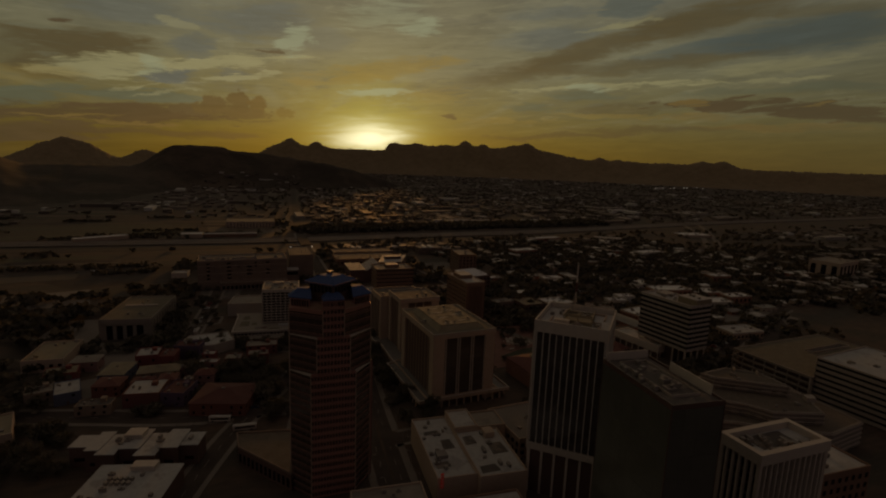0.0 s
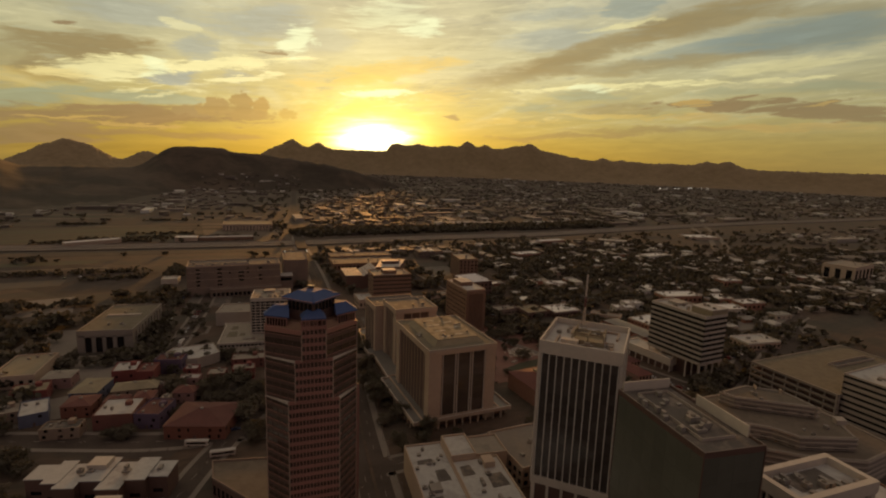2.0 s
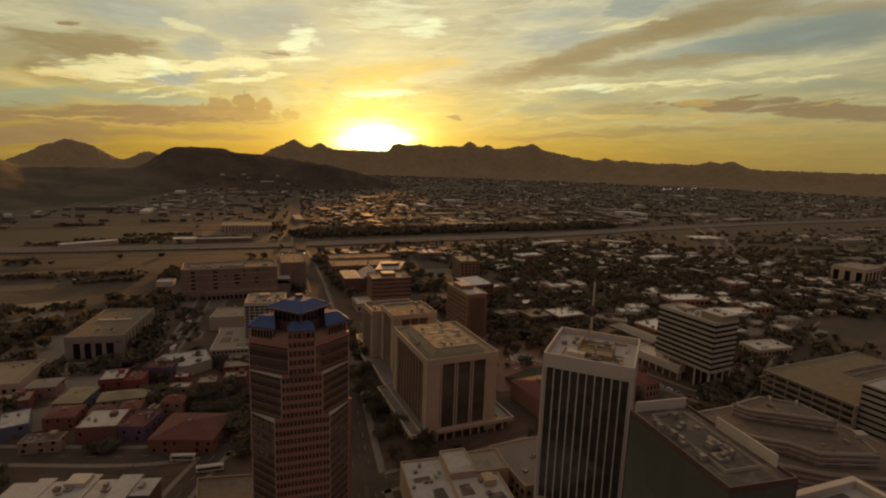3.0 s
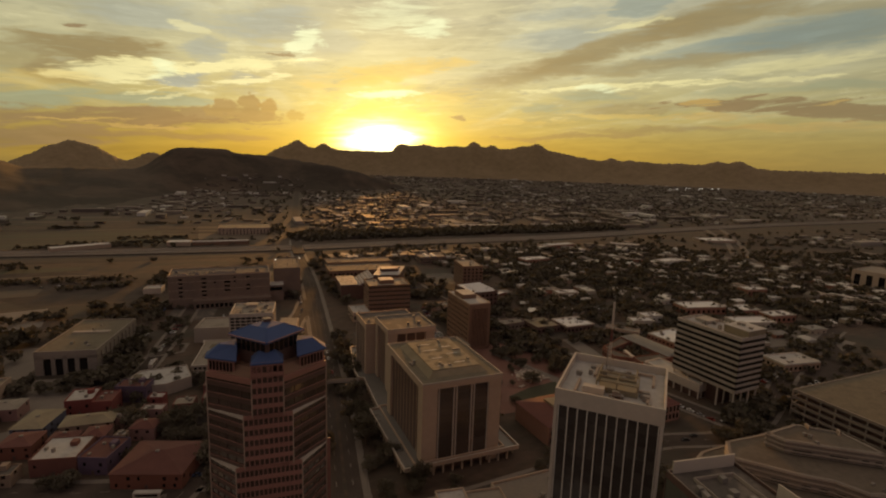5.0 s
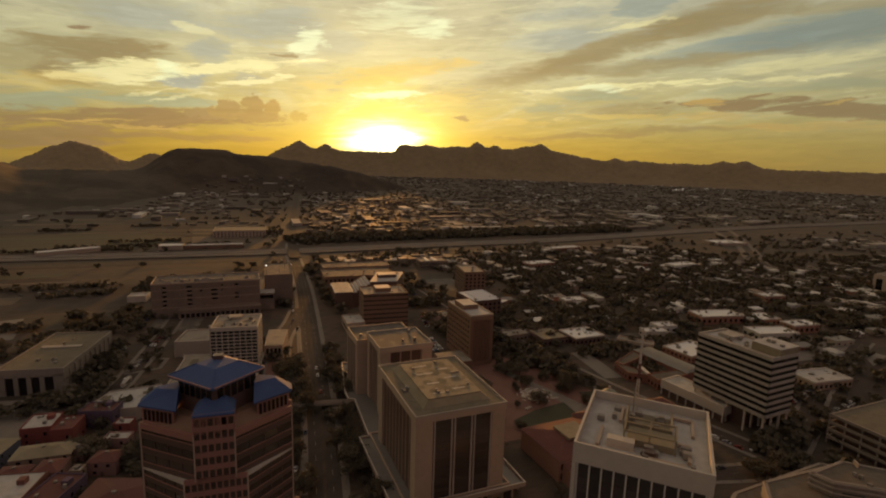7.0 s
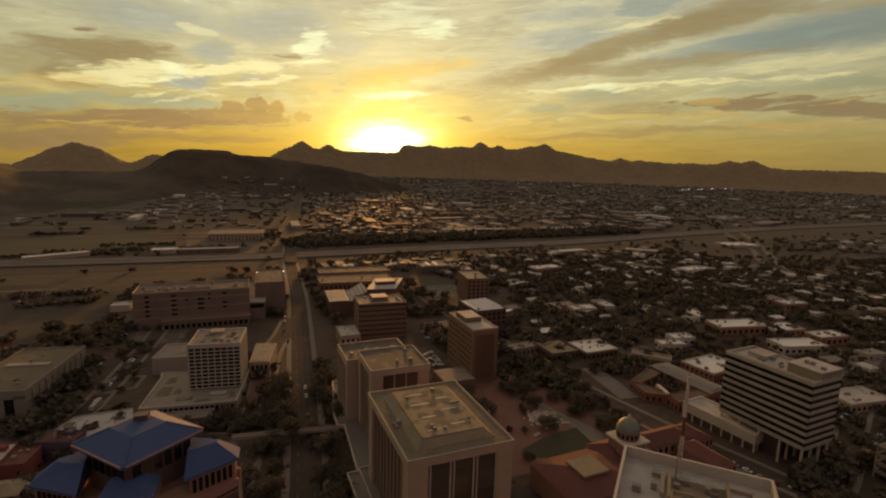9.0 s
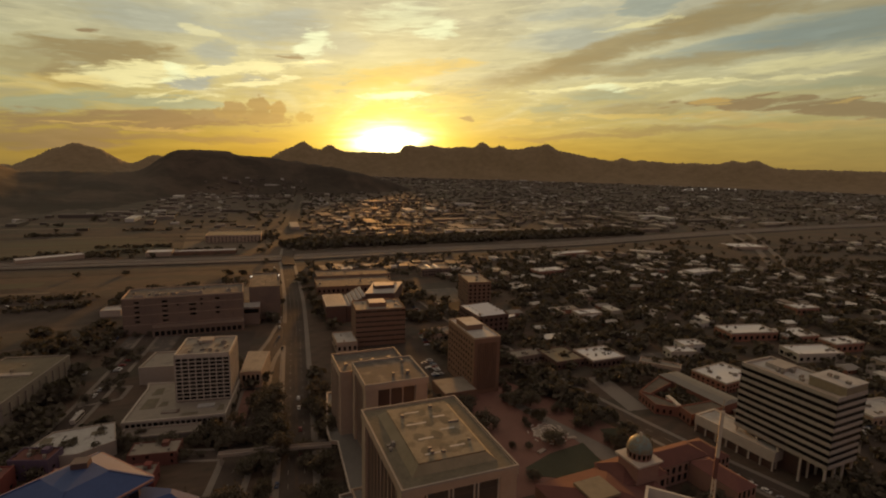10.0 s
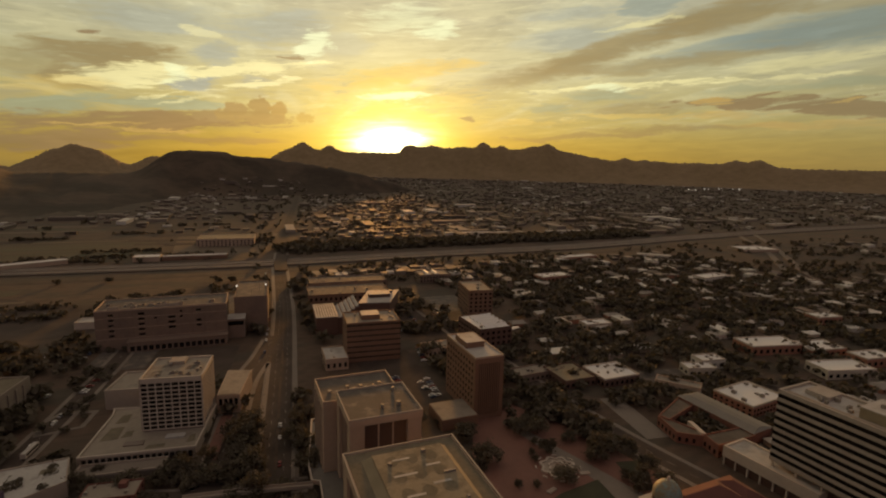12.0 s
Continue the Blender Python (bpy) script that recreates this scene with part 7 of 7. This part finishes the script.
# ---- the plaza's scalloped basin and its small trees ----
def plaza_basin(x, y):
    t = thing("fountain_basin", pose(x, y, 0.05), "pale scalloped concrete basin on the red paved plaza", "fountain")
    rim = [((8.6 + 0.9 * math.cos(8 * a)) * math.cos(a), (8.6 + 0.9 * math.cos(8 * a)) * math.sin(a)) for a in (math.tau * k / 64 for k in range(64))]
    part("rim", Geo().ring(rim, [(u * 0.86, v * 0.86) for u, v in rim], 0, 0.9), WHITE, t, "pale concrete rim")
    part("basin_floor", Geo().prism([(u * 0.86, v * 0.86) for u, v in rim], 0, 0.2), CONCRETE, t)
    part("step_ring", Geo().ring([(u * 0.55, v * 0.55) for u, v in rim], [(u * 0.45, v * 0.45) for u, v in rim], 0.2, 1.2), WHITE, t)
    for k in range(8):
        a = math.tau * (k + 0.5) / 8
        part("bench", Geo().box(-1.2, 1.2, -0.35, 0.35, 0, 0.5), WHITE, t, at=pose(11 * math.cos(a), 11 * math.sin(a), 0, 0, 0, math.degrees(a) + 90))


plaza_basin(217.3, 353.5)
copy_thing(TREES[1], pose(214, 342, 0) @ Matrix.Diagonal((1.25, 1.25, 1.1, 1)))
for x, y in ((191, 346.5), (199, 343.6), (210.6, 367), (209, 362), (217, 376)):
    copy_thing(TREES[3], pose(x, y, 0, 0, 0, 50 * x) @ Matrix.Diagonal((0.6, 0.6, 0.85, 1)))
for x, y, turn in ((204, 339, 20), (227, 345, -10)):
    solid("planter_bench", Geo().box(-2.6, 2.6, -1.1, 1.1, 0, 0.7), CONCRETE, "pale concrete planter bench beside the lawn", "bench", at=pose(x, y, 0.05, 0, 0, turn))


# ---- small houses ----
def make_cottage(kind):
    w, d, h, rise = ((14, 10, 3.4, 2.2), (17, 11, 3.8, 0.0), (11, 9, 3.2, 1.9), (20, 12, 4.2, 0.0))[kind]
    t = thing("cottage", pose(0, -420, 0), ("gabled stucco cottage with a pale roof", "flat-roofed stucco house with a pale roof", "small gabled stucco cottage", "wide flat-roofed stucco house")[kind], "house", "small houses")
    part("wall", Geo().box(0, w, 0, d, 0, h), STUCCO, t)
    if rise:
        part("roof", Geo().prism(((-0.6, -0.6), (w + 0.6, -0.6), (w + 0.6, d + 0.6), (-0.6, d + 0.6)), h, h + rise, ((2, d / 2 - 0.05), (w - 2, d / 2 - 0.05), (w - 2, d / 2 + 0.05), (2, d / 2 + 0.05))), HOUSE_ROOF, t)
    else:
        part("roof", Geo().box(-0.2, w + 0.2, -0.2, d + 0.2, h, h + 0.35), HOUSE_ROOF, t)
        part("roof_unit", Geo().box(w * 0.4, w * 0.4 + 1.4, d * 0.4, d * 0.4 + 1.4, h + 0.35, h + 1.4), METAL, t)
    for c in (0, 2):
        part("window", Geo().box((c + 0.3) * w / 3, (c + 0.7) * w / 3, -0.06, 0.1, 1.0, 2.3), GLASS, t)
    part("door", Geo().box(w * 0.47, w * 0.53 + 0.3, -0.08, 0.05, 0, 2.1), DARKBAND, t)
    return t


COTTAGES = [make_cottage(k) for k in range(4)]
rng = random.Random(55)
for i in range(15):
    for j in range(13):
        x = 320 + i * 34 + rng.uniform(-7, 7)
        y = 436 + j * 26 + rng.uniform(-5, 5) - 0.12 * (x - 320)
        if rng.random() < 0.30 or (355 < x < 640 and 400 < y < 452) or x < 345 and y < 470 or (280 < x < 345 and 580 < y < 650) or y > 760:
            continue
        copy_thing(COTTAGES[rng.randrange(4)], pose(x, y, 0, 0, 0, rng.choice((0, 90, 180)) - 6 + rng.uniform(-4, 4)))
for x, y, k, turn in ((340, 292, 3, -8), (352, 318, 1, -10), (372, 330, 0, 80), (396, 334, 2, -6), (420, 344, 3, -8), (448, 338, 1, 82), (476, 352, 0, -6), (500, 332, 2, 84), (336, 326, 2, -10), (520, 350, 3, -8)):
    copy_thing(COTTAGES[k], pose(x, y, 0, 0, 0, turn))
for i in range(4):
    COTTAGES[i].matrix_basis = pose(560 + 30 * i, 360 - 4 * i, 0, 0, 0, -8)


# ---- cars, a bus and a truck ----
def make_car():
    t = thing("car", pose(0, -430, 0), "parked car with dark tinted windows", "car", "parked cars")
    part("body", Geo().prism(rect(1.8, 4.4, -0.9, -2.2), 0.32, 0.62).prism(rect(1.8, 4.4, -0.9, -2.2), 0.62, 0.9, rect(1.66, 4.2, -0.83, -2.1)).prism(rect(1.3, 1.7, -0.65, -0.85), 1.4, 1.46), PAINT, t)
    part("cabin", Geo().prism(rect(1.6, 2.5, -0.8, -1.25), 0.9, 1.4, rect(1.3, 1.7, -0.65, -0.85)), GLASS, t)
    for x in (-0.92, 0.74):
        for y in (-1.4, 1.4):
            wheel = Geo().cyl(0, 0, 0, 0.18, 0.33, n=8).mesh("wheel", RUBBER)
            part("wheel", wheel, RUBBER, t, at=pose(x, y, 0.33, 0, 90, 0))
    return t


CAR = make_car()
rng = random.Random(12)
for x0, y0, dx, dy, turn, count in ((160, 446, 0, 3.0, 90, 14), (172, 450, 0, 3.0, 90, 12), (186, 446, 0, 3.0, 90, 10), (160, 520, 0, 3.0, 90, 10), (206, 575, 0, 3.0, 90, 14), (226, 580, 0, 3.0, 90, 14),
                                    (368, 268, 3.2, 0.6, 0, 18), (372, 290, 3.2, 0.6, 0, 20), (380, 315, 3.2, 0.6, 0, 20), (288, 262, -1.4, 6.4, 12, 8), (90, 560, 1.4, 14, -6, 10), (84, 350, 1.2, 13, -6, 8), (100, 700, 1.2, 30, -4, 6),
                                    (-29, 452, 1.2, 8, -10, 6), (-160, 720, 14, 6, 40, 6), (-10, 308, 9, -1.5, 85, 4), (312, 330, 3.4, 1.5, 20, 5), (58, 300, 3.0, 11, -14, 6), (-48, 470, 1.6, 9, -10, 7), (-36, 560, 1.0, 9, -8, 8), (-130, 700, 6, 3.4, 30, 10), (-60, 600, 5.5, 0.6, 10, 10), (20, 560, 3.2, -0.4, 0, 12), (-20, 520, 0.5, 3.0, 80, 10), (140, 600, 0, 3.0, 90, 10), (250, 420, -0.6, 8, 4, 8), (254, 250, 8, 1.5, 78, 6), (200, 500, 1.0, 5.6, 84, 10), (190, 448, 0.2, 3.2, 84, 9), (257, 600, 0, 3.6, 84, 10)):
    for k in range(count):
        if rng.random() < 0.6:
            copy_thing(CAR, pose(x0 + dx * k + rng.uniform(-0.2, 0.2), y0 + dy * k + rng.uniform(-0.2, 0.2), 0.06, 0, 0, turn + rng.uniform(-3, 3)))
CAR.matrix_basis = pose(170, 545, 0.06, 0, 0, 90)


def long_vehicle(name, m, length, label):
    t = thing(name, m, label, name)
    part("body", Geo().box(-1.25, 1.25, 0, length, 0.55, 3.1), WHITE, t)
    part("roof", Geo().box(-1.15, 1.15, 0.2, length - 0.2, 3.1, 3.25), ROOF_WHITE, t)
    for s in (-1.28, 1.22):
        part("window_band", Geo().box(s, s + 0.06, 1, length - 1, 1.6, 2.6), GLASS, t)
    part("windscreen", Geo().box(-1.1, 1.1, length, length + 0.05, 1.4, 2.8), GLASS, t)
    for y in (2.0, length - 2.5):
        for x in (-1.27, 0.97):
            part("wheel", Geo().cyl(0, 0, 0, 0.3, 0.5, n=10), RUBBER, t, at=pose(x, y, 0.5, 0, 90, 0))


long_vehicle("bus", pose(-27, 447, 0.06, 0, 0, -10), 12.0, "white city bus with a dark window band")
long_vehicle("truck", pose(168, 246, 0.06, 0, 0, -78), 9.0, "white box truck on the cross street")
long_vehicle("bus", pose(-16, 296.5, 0.06, 0, 0, -108), 11.5, "pale bus on the street")
long_vehicle("bus", pose(-4.5, 281.5, 0.06, 0, 0, -96), 12.0, "pale bus waiting at the street corner")


# ---- street lamps ----
def make_lamp():
    t = thing("street_lamp", pose(0, -440, 0), "grey steel street lamp with one arm", "street lamp", "street lamps")
    part("pole", Geo().cyl(0, 0, 0, 9, 0.11, 0.07, 8), METAL, t)
    arm = part("arm", Geo().bar((0, 0, 8.9), (1.8, 0, 9.3), 0.05), METAL, t)
    part("lamp_head", Geo().box(1.5, 2.3, -0.15, 0.15, 9.22, 9.4), METAL, arm)
    return t


LAMP = make_lamp()
for i in range(0, len(MAIN) - 40, 2):
    a, b = Vector(MAIN[i]), Vector(MAIN[i + 1])
    d = (b - a).normalized()
    s = Vector((d.y, -d.x))
    for side in (-1, 1):
        p = a + s * side * 9.6
        copy_thing(LAMP, pose(p.x, p.y, 0.2, 0, 0, math.degrees(math.atan2(-s.y * side, -s.x * side))))
LAMP.matrix_basis = pose(104, 560, 0.2, 0, 0, 180)


# ---- far town: too many to count ----
def off_avenue(x, y, gap):
    return all(abs(ax - x) > gap or abs(ay - y) > 40 for ax, ay in FINE[0] if abs(ay - y) < 40)


def far_town():
    rng = random.Random(900)
    g = Geo()
    for _ in range(8200):
        a, r = radians(rng.uniform(-34, 74)), 720 + 3380 * rng.random() ** 1.2
        x, y = EYE_X + r * math.sin(a), EYE_Y + r * math.cos(a)
        deg = math.degrees(a)
        if deg < 8 and (y < 1260 and deg < 4 and rng.random() < 0.9 or r > 1430 + 130 * smooth(deg, -18, -11) + 940 * smooth(deg, -10.5, 0)):
            continue
        if not off_avenue(x + 6, y, 21) or 830 < y < 975 + 0.06 * max(0, x) or (-360 < x < 180 and y < 1260) or 780 < x < 1120 and 600 < y < 900:
            continue
        if noise.noise((x * 0.0035, y * 0.0025, 4.0)) > 0.16 and rng.random() < 0.8:
            continue
        w, d, h = rng.uniform(9, 20), rng.uniform(8, 14), rng.uniform(3, 5.5)
        if r > 1050 and rng.random() < 0.06:
            w, d, h = rng.uniform(35, 90), rng.uniform(15, 30), rng.uniform(5, 8)
        t = rng.choice((0.0, 1.5708)) + rng.uniform(-0.12, 0.05)
        c, s = math.cos(t), math.sin(t)
        base = [(x + c * u - s * v, y + s * u + c * v) for u, v in ((0, 0), (w, 0), (w, d), (0, d))]
        z = ground_height(deg, r, x, y)
        if deg < 8:
            z = max(z, hill_height(deg, r, x, y))
        g.prism(base, z - 3, z + h)
    return solid("far_houses", g, FAR_HOUSE, "countless pale flat roofs of the far suburbs", "houses", kind="stuff")


far_town()


def far_trees():
    rng = random.Random(901)
    g = Geo()

    def clump(x, y, z, s):
        for _ in range(13):
            c = Vector((x + rng.gauss(0, s * 0.5), y + rng.gauss(0, s * 0.5), z + s * rng.uniform(0.25, 1.25)))
            u = Vector((rng.gauss(0, 1), rng.gauss(0, 1), rng.gauss(0, 0.7))).normalized() * s * 0.42
            v = u.orthogonal().normalized() * s * 0.42
            v.rotate(Matrix.Rotation(rng.uniform(0, 6.28), 3, u.normalized()))
            g.face((c - u - v * 0.7, c + u * 0.9 - v, c + u + v * 0.8, c - u * 0.8 + v))

    for _ in range(15000):
        a, r = radians(rng.uniform(-36, 76)), 640 + 3300 * rng.random() ** 1.4
        x, y = EYE_X + r * math.sin(a), EYE_Y + r * math.cos(a)
        if not off_avenue(x, y, 12) or 890 < y < 965 + 0.06 * max(0, x) or (-300 < x < 60 and 640 < y < 850 and rng.random() < 0.9) or (-40 < x < 300 and y < 760):
            continue
        deg = math.degrees(a)
        if noise.noise((x * 0.004, y * 0.016, 8.0)) < -0.04 and rng.random() < 0.8:
            continue
        if x < 90 and noise.noise((x * 0.005, y * 0.03, 2.0)) < 0.22:
            continue
        if x < 60 and 980 < y < 1240 and rng.random() < 0.6 or deg < 8 and r > 1430 + 130 * smooth(deg, -18, -11) + 840 * smooth(deg, -10.5, 0):
            continue
        clump(x, y, max(ground_height(0, r, x, y), hill_height(deg, r, x, y) if deg < 8 else 0.0), rng.uniform(2.5, 5.5))
    for x, y, s in SPOTS[290:]:
        for _ in range(6):
            clump(x + rng.gauss(0, s * 1.5), y + rng.gauss(0, s * 1.5), rng.uniform(0.8, 3.5) * s, s * 3.0)
    for x0, x1, y0, y1, count, size in WOODS:
        for _ in range(count):
            x, y, s = rng.uniform(x0, x1), rng.uniform(y0, y1), size * rng.uniform(3.0, 6.0)
            if x < -60 and y > 620 and noise.noise((x * 0.006, y * 0.03, 3.0)) < 0.05:
                continue
            for _ in range(3):
                clump(x + rng.gauss(0, s * 0.4), y + rng.gauss(0, s * 0.4), rng.uniform(0.2, 0.6) * s, s * 0.75)
    for row in (668, 705, 742, 790, 838, 985, 1015, 1062, 1108, 1165, 1215, 1270, 1330, 1390):
        # hedges and scrub in long rows across the plain
        for _ in range(300):
            x = rng.uniform(-600, -75 if row < 900 else 60)
            if noise.noise((x * 0.006, row * 0.37, 5.0)) > 0.12 and off_avenue(x, row, 30):
                clump(x, row - 0.03 * x + rng.gauss(0, 5), 0, rng.uniform(1.6, 3.8))
    for _ in range(900):
        # a belt of trees along the river bed beyond the freeway
        x = rng.uniform(130, 900)
        clump(x, 985 + 0.03 * x + rng.uniform(0, 70), 0, rng.uniform(4, 8))
    return solid("far_trees", g, LEAF, "countless dark trees among the far houses", "trees", kind="stuff")


far_trees()

# long low sheds near the freeway
for x, y, w, d, h, turn, label in ((690, 820, 52, 14, 5, -38, "long low white roof"), (470, 1128, 140, 14, 5, -8, "long low pale roof beyond the freeway"), (700, 1105, 120, 14, 5, -5, "long low pale roof beyond the freeway"), (1390, 1100, 90, 16, 6, -8, "long low pale roof on the plain")):
    t = thing("shed", pose(x, y, 0, 0, 0, turn), label, "shed")
    part("wall", Geo().box(0, w, 0, d, 0, h), STUCCO, t)
    part("roof", Geo().box(-0.5, w + 0.5, -0.5, d + 0.5, h, h + 0.5), ROOF_WHITE, t)


# ---- floodlights of a far sports ground ----
for k, (x, y) in enumerate(((2420, 2330), (2485, 2342), (2570, 2357), (2610, 2365), (2715, 2384), (2745, 2389), (2855, 2409), (2930, 2423))):
    t = thing("floodlight", pose(x, y, 6), "lit floodlight mast of a far sports ground", "floodlight", "far floodlights")
    pole = part("pole", Geo().cyl(0, 0, 0, 22, 0.5, 0.3, 6), METAL, t)
    part("lamp_panel", Geo().box(-2.4, 2.4, -0.4, 0.4, 22, 25), STADIUM, pole, "glowing white lamp panel")
